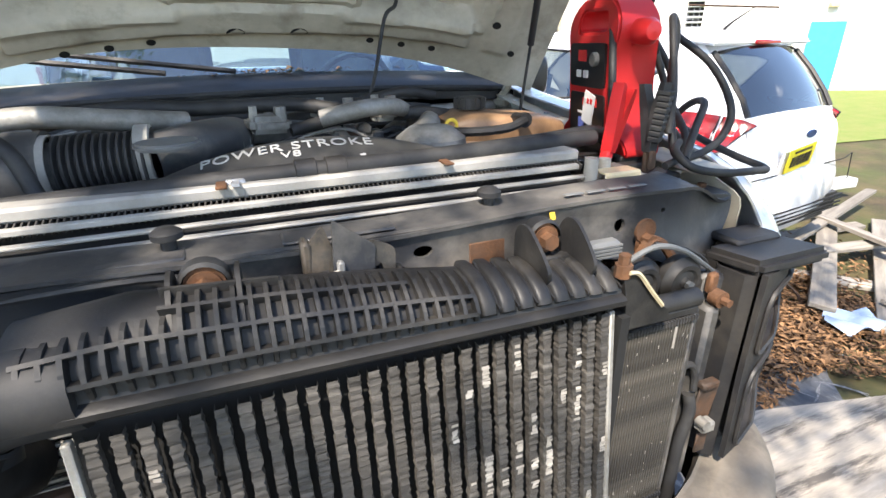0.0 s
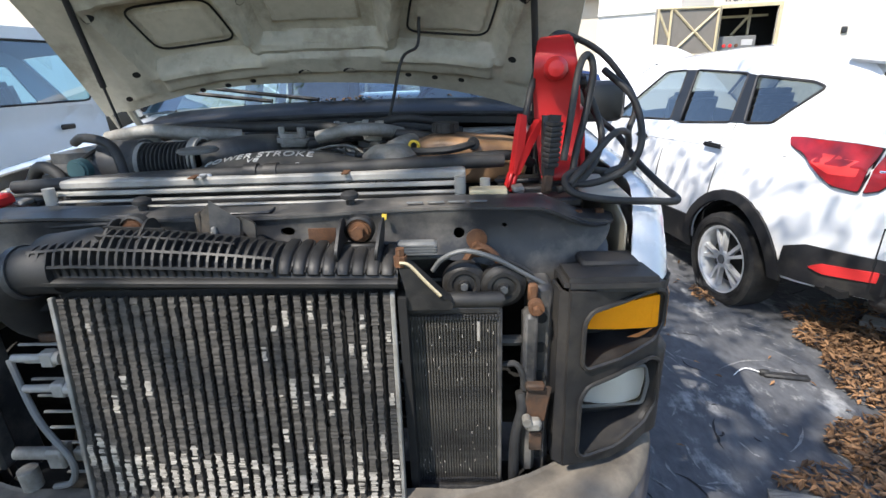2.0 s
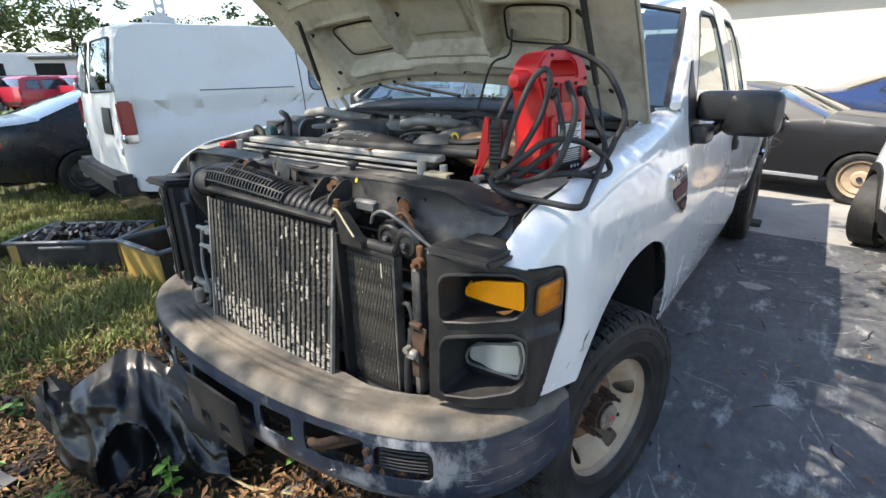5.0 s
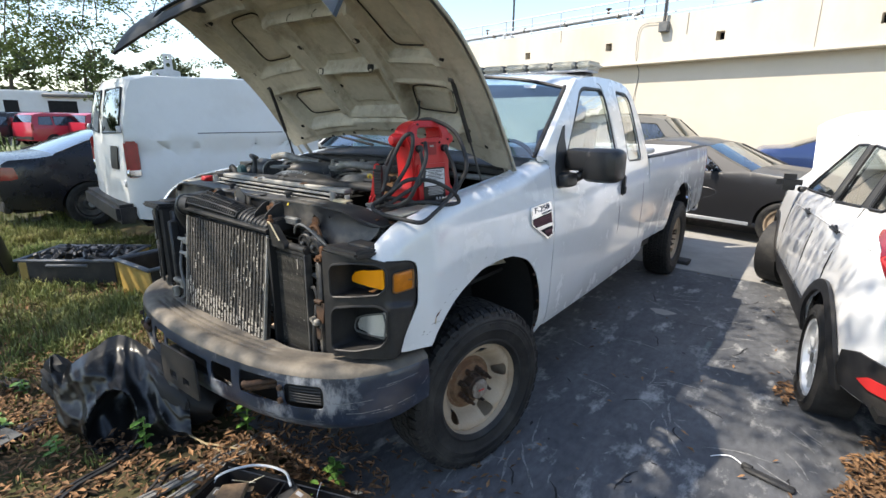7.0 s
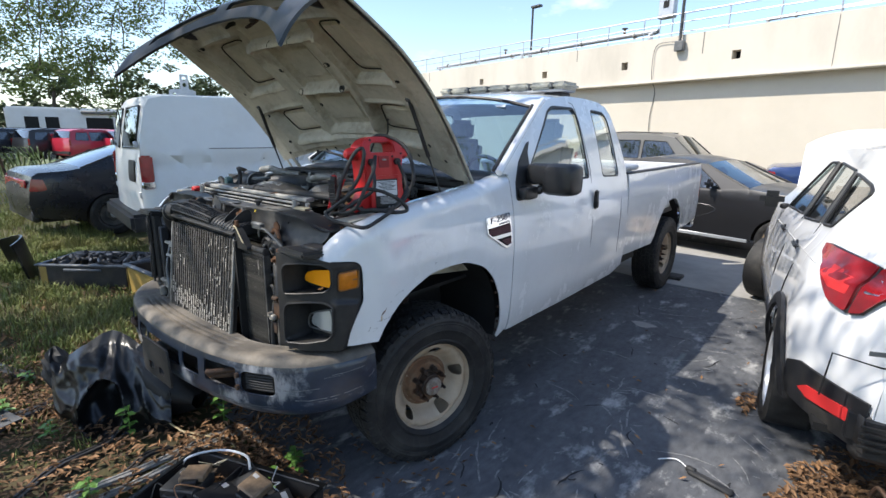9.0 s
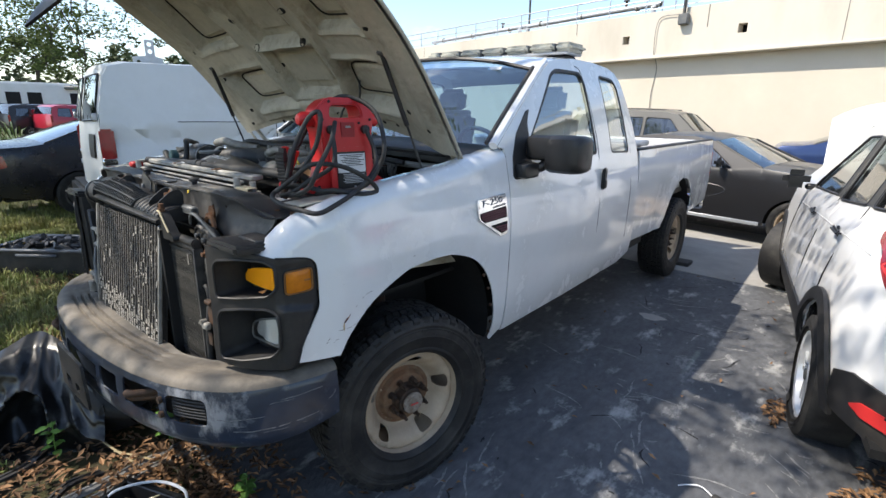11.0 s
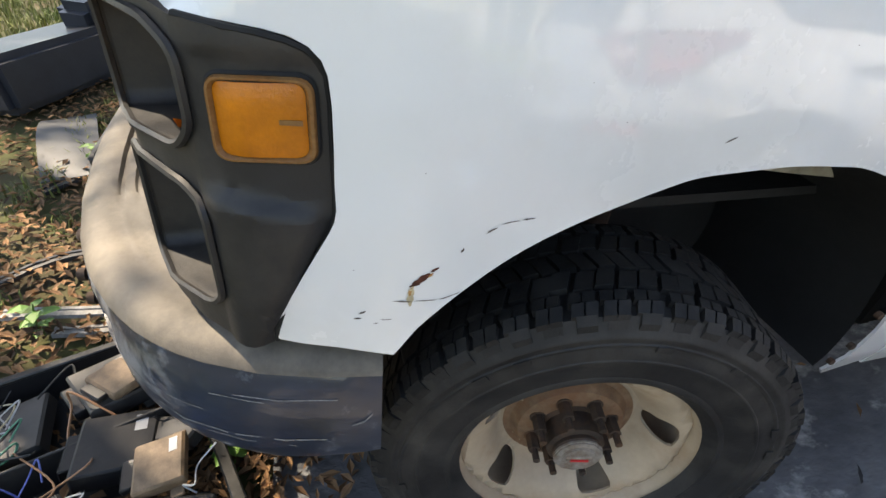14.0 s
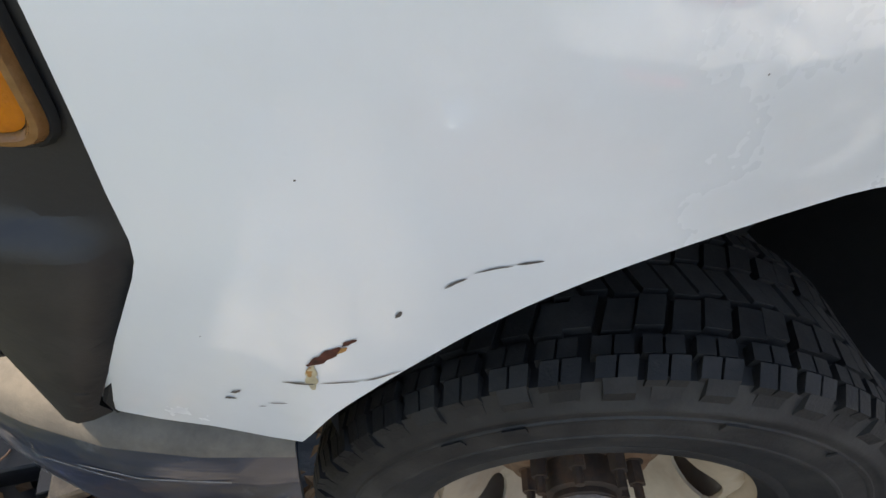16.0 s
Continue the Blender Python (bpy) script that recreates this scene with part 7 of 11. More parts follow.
T("plug_connector", bm_join(box(0.034, 0.026, 0.026, (0.636, -0.690, 0.905), 0.006), cyl(0.010, 0.02, (0.622, -0.695, 0.918), "y", 10)), cast_grey, "dirty grey plug connector")
T("rusty_bracket", bm_join(box(0.05, 0.006, 0.09, (0.645, -0.672, 0.945), 0.004, (0, 8, 0)), box(0.04, 0.02, 0.016, (0.64, -0.675, 0.99), 0.004), box(0.028, 0.006, 0.05, (0.643, -0.684, 0.855), 0.003)), rusty_dark, "rusty bracket with plugs")
for k in range(4):
    T("plug", cyl(0.009, 0.03, (0.44 + 0.032 * k, -0.685, 0.685), "z", 10), rust if k % 2 else aluminium)
T("cooler_pipe", bm_join(tube([(0.57, -0.64, 1.08), (0.61, -0.63, 1.075), (0.635, -0.61, 1.07)], 0.012, 8, 4)), rubber)

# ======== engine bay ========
# block and floor coloured near black to stand in for shade between hoses
eb = T("engine_block", bm_join(box(0.62, 0.72, 0.34, (0.0, 0.05, 1.13), 0.06, (0, 0, 0), 2), box(1.50, 0.04, 0.5, (0, -0.33, 1.0))), dark_void, "diesel engine block, coloured near black for the shade around it")
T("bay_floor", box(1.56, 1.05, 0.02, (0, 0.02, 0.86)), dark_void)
cover_black = surface("dusty_black_cover", (0.030, 0.031, 0.033), 0.45, var=0.2, scale=6, bump=0.08, dirt=(0.16, 0.15, 0.13), amount=0.5, dirt_scale=6)
cover = []
for k in range(25):
    u = -1 + k / 12
    x = 0.02 + 0.27 * u
    h = 1.385 + 0.050 * (1 - u * u)
    cover.append([(x, y_ - 0.030 + k_ * u * u, h + z_ - 0.018) for y_, k_, z_ in ((-0.330, 0.05, -0.045), (-0.325, 0.05, -0.016), (-0.312, 0.045, -0.002), (-0.245, 0.03, 0.018), (-0.20, 0.0, 0.016), (-0.15, 0.0, 0.002), (-0.13, 0.0, -0.03))])
ec = T("engine_cover", loft(cover, False), cover_black, "dusty black engine cover with raised lettering")


def cover_map(bm, cx, cy, lift):
    for v in bm.verts:
        x, y, z = v.co
        X = cx + x
        u = (X - 0.02) / 0.27
        yy = cy + y * 0.96 + 0.045 * u * u
        v.co = (X, yy, 1.367 + 0.050 * (1 - u * u) + lerp(((-0.355, -0.016), (-0.342, -0.002), (-0.275, 0.018), (-0.23, 0.016)), yy - 0.040 * u * u) + lift + z)
    return bm


T("cover_lettering", cover_map(text_mesh("POWER STROKE", 0.0385, 0.0006, 1.08), -0.036, -0.292, 0.0022), silver_text, "raised silver words", parent=ec, smooth=False)
T("cover_lettering", cover_map(text_mesh("V8", 0.030, 0.0006, 1.1), -0.036, -0.320, 0.0022), silver_text, parent=ec, smooth=False)
T("cover_stripe", cover_map(box(0.30, 0.007, 0.001, (0, 0, 0)), -0.06, -0.340, 0.002), silver_text, parent=ec, smooth=False)
T("front_hose", tube([(-0.66, -0.34, 1.375), (-0.42, -0.345, 1.385), (-0.2, -0.36, 1.395), (0.1, -0.365, 1.402), (0.4, -0.35, 1.405), (0.60, -0.31, 1.40)], 0.017, 12, 6), rubber, "black rubber hose across the bay")
T("front_hose", tube([(0.2, -0.335, 1.40), (0.45, -0.325, 1.408), (0.62, -0.29, 1.41), (0.68, -0.25, 1.38)], 0.013, 10, 6), rubber)
T("hose_coupling", bm_join(*[moved(revolve([(0.017, -0.018), (0.022, -0.016), (0.022, 0.016), (0.017, 0.018)], 16, "x"), Matrix.Translation((x, -0.363, 1.4))) for x in (-0.02, 0.03)]), black_plastic, "dusty hose coupling")
T("hose_bracket", bm_join(box(0.03, 0.03, 0.03, (-0.13, -0.372, 1.388), 0.003), box(0.012, 0.05, 0.004, (-0.13, -0.385, 1.40))), galvanised)

# coolant tank
tk_rings = []
for k in range(15):
    f = k / 14
    x, e = 0.362 + 0.345 * f, math.sin(math.pi * min(1, max(0.03, f))) ** 0.16
    w, h, cz = 0.108 * e, (0.074 - 0.014 * f) * e, 1.366 - 0.016 * f * f
    tk_rings.append([(x, math.copysign(abs(math.cos(t)) ** 0.32, math.cos(t)) * w - 0.005, cz + math.copysign(abs(math.sin(t)) ** 0.38, math.sin(t)) * h + 0.004 * math.sin(9 * f) * abs(math.sin(t))) for t in [2 * math.pi * i / 28 for i in range(28)]])
tk = T("coolant_tank", loft(tk_rings, True, True), tan_tank, "stained tan translucent coolant tank")
T("tank_seam", tube([(r[14][0], min(p[1] for p in r) - 0.001, sum(p[2] for p in r) / len(r)) for r in tk_rings[1:-1]], 0.004, 6, 2), tan_tank, parent=tk)
T("tank_cap", bm_join(cyl(0.040, 0.030, (0.448, 0.0, 1.452), "z", 20, bevel=0.005), *[box(0.006, 0.084, 0.026, (0.448, 0.0, 1.452), 0, (0, 0, 22.5 * k)) for k in range(8)]), black_plastic, "black screw cap", parent=tk)
T("tank_nipple", bm_join(cyl(0.014, 0.04, (0.53, -0.115, 1.42), "y", 10), cyl(0.018, 0.012, (0.53, -0.14, 1.42), "y", 12)), black_plastic, parent=tk)
T("tank_hose", tube([(0.53, -0.14, 1.42), (0.47, -0.17, 1.41), (0.40, -0.16, 1.405), (0.33, -0.10, 1.40)], 0.011, 8, 5), rubber, parent=tk)
T("dipstick_ring", bm_join(moved(revolve([(0.014 + 0.0045 * math.cos(a), 0.0045 * math.sin(a)) for a in [k * math.pi / 4 for k in range(9)]], 18, "y"), Matrix.Translation((0.357, -0.093, 1.412))), cyl(0.004, 0.05, (0.357, -0.093, 1.375))), yellow, "yellow dipstick ring")
T("fan_shroud_dome", revolve([(0.0, 0.04), (0.05, 0.035), (0.08, 0.012), (0.085, -0.03)], 20, "z", (0.29, -0.13, 1.385)), cast_grey, "dirty cast housing")
T("cast_pipe", tube([(0.25, -0.09, 1.38), (0.31, -0.06, 1.41), (0.34, 0.02, 1.41), (0.33, 0.10, 1.40)], 0.026, 12, 5), cast_grey)

# air cleaner side
T("air_box", bm_join(box(0.22, 0.30, 0.15, (-0.62, -0.08, 1.36), 0.05, (0, 0, 0), 3), cyl(0.075, 0.16, (-0.50, -0.11, 1.385), "x", 20, bevel=0.02)), engine_grey, "grey air filter housing")
T("filter_cap", bm_join(cyl(0.030, 0.035, (-0.545, -0.25, 1.40), "y", 16, bevel=0.006)), surface("teal_plastic", (0.05, 0.11, 0.12), 0.45), "teal cap")
T("filter_strap", tube([(-0.60, -0.24, 1.31), (-0.575, -0.235, 1.40), (-0.555, -0.12, 1.445), (-0.54, 0.02, 1.43)], 0.006, 6, 5), rubber)
ribs_ = []
for k in range(12):
    ribs_ += [(0.050, -0.428 + 0.0125 * k), (0.060, -0.4245 + 0.0125 * k), (0.060, -0.4205 + 0.0125 * k), (0.050, -0.417 + 0.0125 * k)]
T("bellows_hose", moved(revolve(ribs_, 24, "x"), Matrix.Translation((0, -0.112, 1.39))), rubber, "corrugated black intake hose")
T("hose_clamp", moved(revolve([(0.061, -0.006), (0.064, -0.006), (0.064, 0.006), (0.061, 0.006)], 24, "x"), Matrix.Translation((-0.435, -0.122, 1.39))), aluminium)
T("intake_pipe", tube([(-0.28, -0.10, 1.395), (-0.20, -0.06, 1.405), (-0.14, 0.04, 1.40), (-0.12, 0.16, 1.38)], 0.048, 14, 5), engine_grey)
T("oil_cap_plate", cyl(0.055, 0.012, (-0.235, -0.20, 1.435), "z", 20, bevel=0.004), grey_plastic)

# hoses and brackets round the air box
for pts, r, m in (([(-0.74, -0.20, 1.36), (-0.66, -0.245, 1.41), (-0.60, -0.26, 1.385), (-0.58, -0.27, 1.32)], 0.016, rubber), ([(-0.70, -0.05, 1.45), (-0.58, -0.16, 1.475), (-0.47, -0.21, 1.455), (-0.43, -0.24, 1.37)], 0.013, rubber),
                  ([(-0.66, 0.05, 1.45), (-0.50, 0.02, 1.47), (-0.36, 0.0, 1.46), (-0.22, 0.06, 1.44)], 0.022, cast_grey), ([(-0.52, 0.12, 1.44), (-0.36, 0.10, 1.47), (-0.18, 0.12, 1.46), (0.02, 0.10, 1.46), (0.16, 0.02, 1.44)], 0.017, rubber),
                  ([(0.06, -0.04, 1.44), (0.16, -0.06, 1.46), (0.24, -0.02, 1.455), (0.30, 0.08, 1.43)], 0.020, cast_grey), ([(0.18, 0.14, 1.45), (0.30, 0.12, 1.475), (0.40, 0.14, 1.46)], 0.014, rubber)):
    T("coolant_hose", tube(pts, r, 10, 6), m)
T("wide_clamp", moved(revolve([(0.062, -0.014), (0.068, -0.012), (0.068, 0.012), (0.062, 0.014)], 24, "x"), Matrix.Translation((-0.285, -0.10, 1.392))), aluminium, "broad pale clamp ring")
for x, y, z, w in ((-0.05, 0.05, 1.425, 0.10), (0.12, 0.12, 1.43, 0.12), (0.22, 0.02, 1.44, 0.07), (-0.30, 0.15, 1.42, 0.11), (0.03, 0.22, 1.42, 0.16)):
    T("cast_bracket", bm_join(box(w, 0.06, 0.04, (x, y, z), 0.012, (6, 4, 20), 2), cyl(0.014, 0.05, (x + 0.3 * w, y, z + 0.012), "z", 8), cyl(0.010, 0.06, (x - 0.3 * w, y - 0.01, z + 0.012), "z", 6)), cast_grey, "dirty light-grey casting")

# batteries
for s in (1, -1):
    bt = T("battery", box(0.19, 0.30, 0.16, (s * 0.69, -0.26, 1.225), 0.012, (0, 0, 0), 2), black_plastic, "black truck battery")
    T("battery_lid", bm_join(box(0.185, 0.29, 0.022, (s * 0.69, -0.26, 1.312), 0.006), box(0.15, 0.035, 0.016, (s * 0.69, -0.32, 1.328), 0.004), box(0.15, 0.035, 0.016, (s * 0.69, -0.20, 1.328), 0.004)), black_plastic, parent=bt)
    T("hold_down", bm_join(box(0.215, 0.026, 0.012, (s * 0.69, -0.26, 1.338), 0.004), cyl(0.005, 0.18, (s * 0.795, -0.26, 1.25), "z", 8)), support_black, parent=bt)
    T("terminal", bm_join(cyl(0.010, 0.022, (s * 0.635, -0.37, 1.335), "z", 12), box(0.03, 0.045, 0.014, (s * 0.632, -0.36, 1.34), 0.004)), cast_grey, parent=bt)
    T("battery_label", box(0.08, 0.05, 0.002, (s * 0.66, -0.385, 1.324), 0, (0, 0, 12)), label_white if s > 0 else print_red, parent=bt)
    T("battery_tray", box(0.22, 0.33, 0.02, (s * 0.69, -0.26, 1.14)), rusty_dark, parent=bt)
T("red_terminal_cover", box(0.05, 0.06, 0.03, (-0.66, -0.40, 1.355), 0.008), print_red, "red terminal cover")
for s in (1, -1):
    T("inner_gusset", bm_join(moved(prism(rounded([(-0.50, 1.20), (-0.38, 1.18), (-0.30, 1.25), (-0.30, 1.335), (-0.40, 1.32), (-0.50, 1.285)], 0.02, 2), 0.004, lambda u, v, w: (s * (0.855 + w), u, v)), Matrix()), box(0.10, 0.20, 0.006, (s * 0.83, -0.34, 1.335), 0.002, (3, 0, 0))), primer, "cream painted inner fender gusset")
    T("apron_top", skin([(-0.36, 0.785), (0.60, 0.785), (0.60, 0.845), (-0.36, 0.845)], lambda u, v: (s * v, u, lerp(FTOP, u) - 0.035), step=0.06, thick=0.004), primer)

# pipes, looms and castings over the engine
q = random.Random(23)
mats = [rubber, rubber, cast_grey, engine_grey, aluminium, dusty_plastic, cast_grey, rusty_dark]
for k in range(90):
    x0, y0 = q.uniform(-0.62, 0.45), q.uniform(-0.05, 0.46)
    z0 = 1.36 - 0.03 * abs(x0) + q.uniform(-0.03, 0.035)
    a, ln = q.uniform(-0.9, 0.9), q.uniform(0.10, 0.34)
    pts = [(x0 - math.cos(a) * ln * 0.5, y0 - math.sin(a) * ln * 0.3, z0 - 0.03), (x0 - math.cos(a) * ln * 0.2, y0, z0 + 0.012), (x0 + math.cos(a) * ln * 0.2, y0 + 0.02, z0 + q.uniform(0, 0.02)), (x0 + math.cos(a) * ln * 0.5, y0 + math.sin(a) * ln * 0.3, z0 - 0.04)]
    T(q.choice(["coolant_hose", "fuel_line", "wiring_loom", "vacuum_pipe"]), tube(pts, q.choice([0.004, 0.006, 0.009, 0.012, 0.016, 0.022]), 8, 5), q.choice(mats))
for k in range(90):
    x0, y0 = q.uniform(-0.60, 0.44), q.uniform(-0.08, 0.46)
    z0 = 1.345 - 0.03 * abs(x0) + q.uniform(-0.03, 0.03)
    sx, sy, sz = q.uniform(0.02, 0.09), q.uniform(0.02, 0.07), q.uniform(0.02, 0.05)
    base = box(sx, sy, sz, (x0, y0, z0), 0.008, (q.uniform(-10, 10), q.uniform(-10, 10), q.uniform(-40, 40)), 2)
    extra = [cyl(q.uniform(0.006, 0.016), q.uniform(0.02, 0.05), (x0 + q.uniform(-sx, sx) * 0.4, y0 + q.uniform(-sy, sy) * 0.4, z0 + sz * 0.6), q.choice("xyz"), 10) for _ in range(3)]
    T(q.choice(["bracket", "sensor", "valve_housing", "connector"]), bm_join(base, *extra), q.choice([cast_grey, cast_grey, engine_grey, dusty_plastic, rusty_dark, grey_plastic]))
for x0, x1, y, z, r, m in ((-0.58, 0.10, 0.10, 1.40, 0.030, engine_grey), (-0.10, 0.42, 0.16, 1.415, 0.020, rubber), (-0.5, 0.3, 0.34, 1.40, 0.026, dusty_plastic), (0.0, 0.46, 0.05, 1.425, 0.016, rubber), (-0.3, 0.5, 0.43, 1.41, 0.014, rubber)):
    T("cross_pipe", tube([(x0, y, z - 0.02), (x0 + (x1 - x0) * 0.3, y + 0.02, z), (x0 + (x1 - x0) * 0.7, y - 0.02, z + 0.006), (x1, y + 0.02, z - 0.02)], r, 12, 5), m)
for s in (1, -1):
    for y in (-0.36, -0.2, -0.02, 0.2, 0.4):
        T("fender_bolt", cyl(0.009, 0.008, (s * 0.815, y, lerp(FTOP, y) - 0.030), "z", 6), galvanised)

# ======== jump starter on the battery ========
js = thing("jump_starter", "red portable jump starter with black cables, standing in the engine bay", "jump starter", (0.745, -0.155, 1.345))
JS = pose(0.768, -0.158, 1.345, 0, -4, -9.6)              # its back faces +x, its display -x
JP = lambda name, bm, m, label="", parent=js, **k: part(name, moved(bm, JS), m, parent, label, **k)
jo = [(-0.168, 0.0), (-0.158, 0.034), (-0.116, 0.056), (-0.103, 0.12), (-0.107, 0.22), (-0.122, 0.272), (-0.117, 0.302), (-0.094, 0.329), (-0.062, 0.345)]
jo = jo + [(-x, z) for x, z in jo[::-1]]
jh = rounded([(-0.070, 0.272), (0.070, 0.272), (0.058, 0.318), (-0.058, 0.318)], 0.018, 3)
body = prism(rounded(jo, 0.022, 3), 0.115, lambda u, v, w: (w - 0.0575, u, v), [jh])
bmesh.ops.bevel(body, geom=[e for e in body.edges if len(e.link_faces) == 2 and e.calc_face_angle() > 0.9], offset=0.006, segments=2, affect="EDGES")
for v in body.verts:
    v.co.x *= 1 - 0.30 * abs((v.co.z - 0.17) / 0.175) ** 2.2
JP("case", body, red_plastic, "red moulded case with carrying handle")
# plate in a darker case red, painting the shade of a recessed slot
JP("slot_recess", box(0.006, 0.056, 0.054, (0.0570, 0, 0.228), 0.001), surface("red_recess_shade", (0.30, 0.012, 0.014), 0.5), smooth=False)
JP("slot_clip", box(0.006, 0.022, 0.008, (0.061, 0, 0.238), 0.001), aluminium)
JP("back_frame", prism(rounded([(-0.085, 0.0), (0.085, 0.0), (0.085, 0.165), (-0.085, 0.165)], 0.010, 2), 0.012, lambda u, v, w: (0.055 + w, u, v)), red_plastic)
lab = JP("rating_label", box(0.002, 0.125, 0.145, (0.0685, 0.0, 0.075)), label_black, "black and white instruction label", smooth=False)
JP("label_panel", box(0.001, 0.118, 0.070, (0.0700, 0.0, 0.105)), label_white, parent=lab, smooth=False)
for k in range(7):
    JP("print_bar", box(0.0006, 0.100 - 0.02 * (k % 3), 0.0028, (0.0708, 0.004 * (k % 2), 0.134 - 0.0062 * k)), label_black, parent=lab, smooth=False)
for k in range(6):
    JP("print_bar", box(0.0006, 0.092 - 0.012 * (k % 2), 0.0030, (0.0700, 0.006, 0.063 - 0.0062 * k)), print_grey, parent=lab, smooth=False)
for k in range(3):
    JP("print_mark", cyl(0.0055, 0.0006, (0.0700, 0.010 + 0.018 * k, 0.014), "x", 12), label_white, parent=lab, smooth=False)
# screw holes are near-black discs, their shade put into the colour
for y, z in ((-0.07, 0.328), (-0.10, 0.265), (0.07, 0.328), (0.10, 0.265), (-0.135, 0.025), (0.135, 0.025), (-0.05, 0.252), (0.05, 0.252)):
    JP("screw_hole", cyl(0.005, 0.004, (0.0575, y, z), "x", 10), dark_void, smooth=False)
for s in (-1, 1):
    JP("clamp_post", bm_join(moved(revolve([(0.0, 0.075), (0.018, 0.072), (0.028, 0.055), (0.027, 0.0), (0.024, -0.02)], 18, "y"), pose(0, s * 0.098, 0.268, 0, 0, 0 if s > 0 else 180)), box(0.06, 0.05, 0.045, (0, s * 0.112, 0.262), 0.015, (0, 0, 0), 2)), red_plastic, "red clamp holder")
    JP("cable_gland", cyl(0.016, 0.03, (0.058, s * 0.072, 0.228), "x", 14), rubber)
dp = JP("display_panel", prism(rounded([(-0.085, 0.15), (0.085, 0.15), (0.085, 0.25), (-0.085, 0.25)], 0.01, 2), 0.006, lambda u, v, w: (-0.0625 + w, u, v)), label_black, "black control panel")
JP("digit_window", box(0.002, 0.040, 0.026, (-0.0635, 0.02, 0.222)), print_red, parent=dp, smooth=False)
JP("dial", cyl(0.016, 0.014, (-0.066, -0.045, 0.215), "x", 16, bevel=0.002), grey_plastic, parent=dp)
for y in (0.0, 0.035):
    JP("button", box(0.004, 0.024, 0.018, (-0.064, y, 0.180), 0.004), label_white, parent=dp)
fp = JP("front_label", prism(rounded([(-0.085, 0.005), (0.085, 0.005), (0.085, 0.135), (-0.085, 0.135)], 0.008, 2), 0.004, lambda u, v, w: (-0.0605 + w, u, v)), label_black, "black front label")
for y, z, w, h, m in ((-0.02, 0.115, 0.07, 0.018, print_red), (0.02, 0.088, 0.04, 0.006, label_white), (0.02, 0.062, 0.03, 0.026, print_blue), (-0.01, 0.032, 0.06, 0.012, label_white), (0.0, 0.016, 0.05, 0.006, print_red)):
    JP("print_block", box(0.001, w, h, (-0.0622, y, z)), m, parent=fp, smooth=False)
JP("hang_tag", box(0.0015, 0.05, 0.075, (-0.078, -0.045, 0.105), 0, (14, 0, 0)), label_white, "white paper tag", smooth=False)
for k in range(3):
    JP("tag_print", box(0.0008, 0.010, 0.012, (-0.0795, -0.060 + 0.015 * k, 0.122), 0, (14, 0, 0)), print_red if k < 2 else print_grey, smooth=False)
JP("base_pad", box(0.10, 0.30, 0.02, (0, 0, -0.005), 0.006), rubber)


def clamp(at, turn, m, label):
    """A spring clamp: two jaws with handles."""
    M = Matrix.Translation(at) @ pose(0, 0, 0, *turn)
    a = [(0, 0, 0.0), (0.004, 0, 0.05), (0.012, 0, 0.095), (0.022, 0, 0.14)]
    c = part("clamp", moved(bm_join(loft([[(x + dx * w, dy, z) for dx, dy in ((-1, -0.013), (1, -0.013), (1, 0.013), (-1, 0.013))] for (x, y, z), w in zip(a, (0.006, 0.010, 0.010, 0.006))], True, True),
             loft([[(-x - 0.006 + dx * w, dy, z) for dx, dy in ((-1, -0.013), (1, -0.013), (1, 0.013), (-1, 0.013))] for (x, y, z), w in zip(a, (0.006, 0.010, 0.010, 0.006))], True, True)), M), m, js, label)
    part("clamp_jaw", moved(bm_join(box(0.012, 0.022, 0.05, (0.0, 0, -0.02), 0.004), box(0.010, 0.022, 0.04, (-0.012, 0, -0.018), 0.004)), M), rusty_dark if m is rubber else red_plastic, c)
    return c


clamp((0.628, -0.335, 1.370), (0, 18, 20), red_plastic, "red battery clamp")
clamp((0.70, -0.375, 1.372), (4, 6, 100), rubber, "black ribbed battery clamp")
part("clamp_boot", moved(loft([[(c * w, d * w * 0.85, z) for c, d in ((-0.016, -0.014), (0.016, -0.014), (0.016, 0.014), (-0.016, 0.014))] for k in range(9) for z, w in ((0.012 * k - 0.006, 0.80), (0.012 * k - 0.003, 1.0), (0.012 * k + 0.003, 1.0))], True, True), pose(0.705, -0.385, 1.40, 6, 0, 30)), rubber, js)
J = lambda u, v, w: tuple(JS @ Vector((u, v, w)))
cable = lambda pts, r=0.0085: part("cable", tube(pts, r, 10, 8), rubber, js, "thick black battery cable")
cable([J(0.07, 0.072, 0.228), (0.875, -0.09, 1.49), (0.93, -0.15, 1.43), (0.955, -0.25, 1.375), (0.975, -0.36, 1.340), (0.985, -0.444, 1.322), (0.92, -0.47, 1.328), (0.82, -0.475, 1.335), (0.745, -0.46, 1.35), (0.735, -0.42, 1.375), (0.78, -0.38, 1.385), (0.85, -0.33, 1.37)])
cable([J(0.07, -0.072, 0.228), (0.85, -0.27, 1.46), (0.815, -0.36, 1.40), (0.77, -0.40, 1.36), (0.72, -0.41, 1.345)])
cable([(0.85, -0.255, 1.605), (0.905, -0.32, 1.54), (0.912, -0.385, 1.455), (0.885, -0.40, 1.395), (0.82, -0.405, 1.362), (0.762, -0.40, 1.360), (0.765, -0.37, 1.41), (0.80, -0.31, 1.515), (0.815, -0.292, 1.605), (0.80, -0.29, 1.64), (0.775, -0.32, 1.61), (0.75, -0.37, 1.50), (0.735, -0.39, 1.41)])
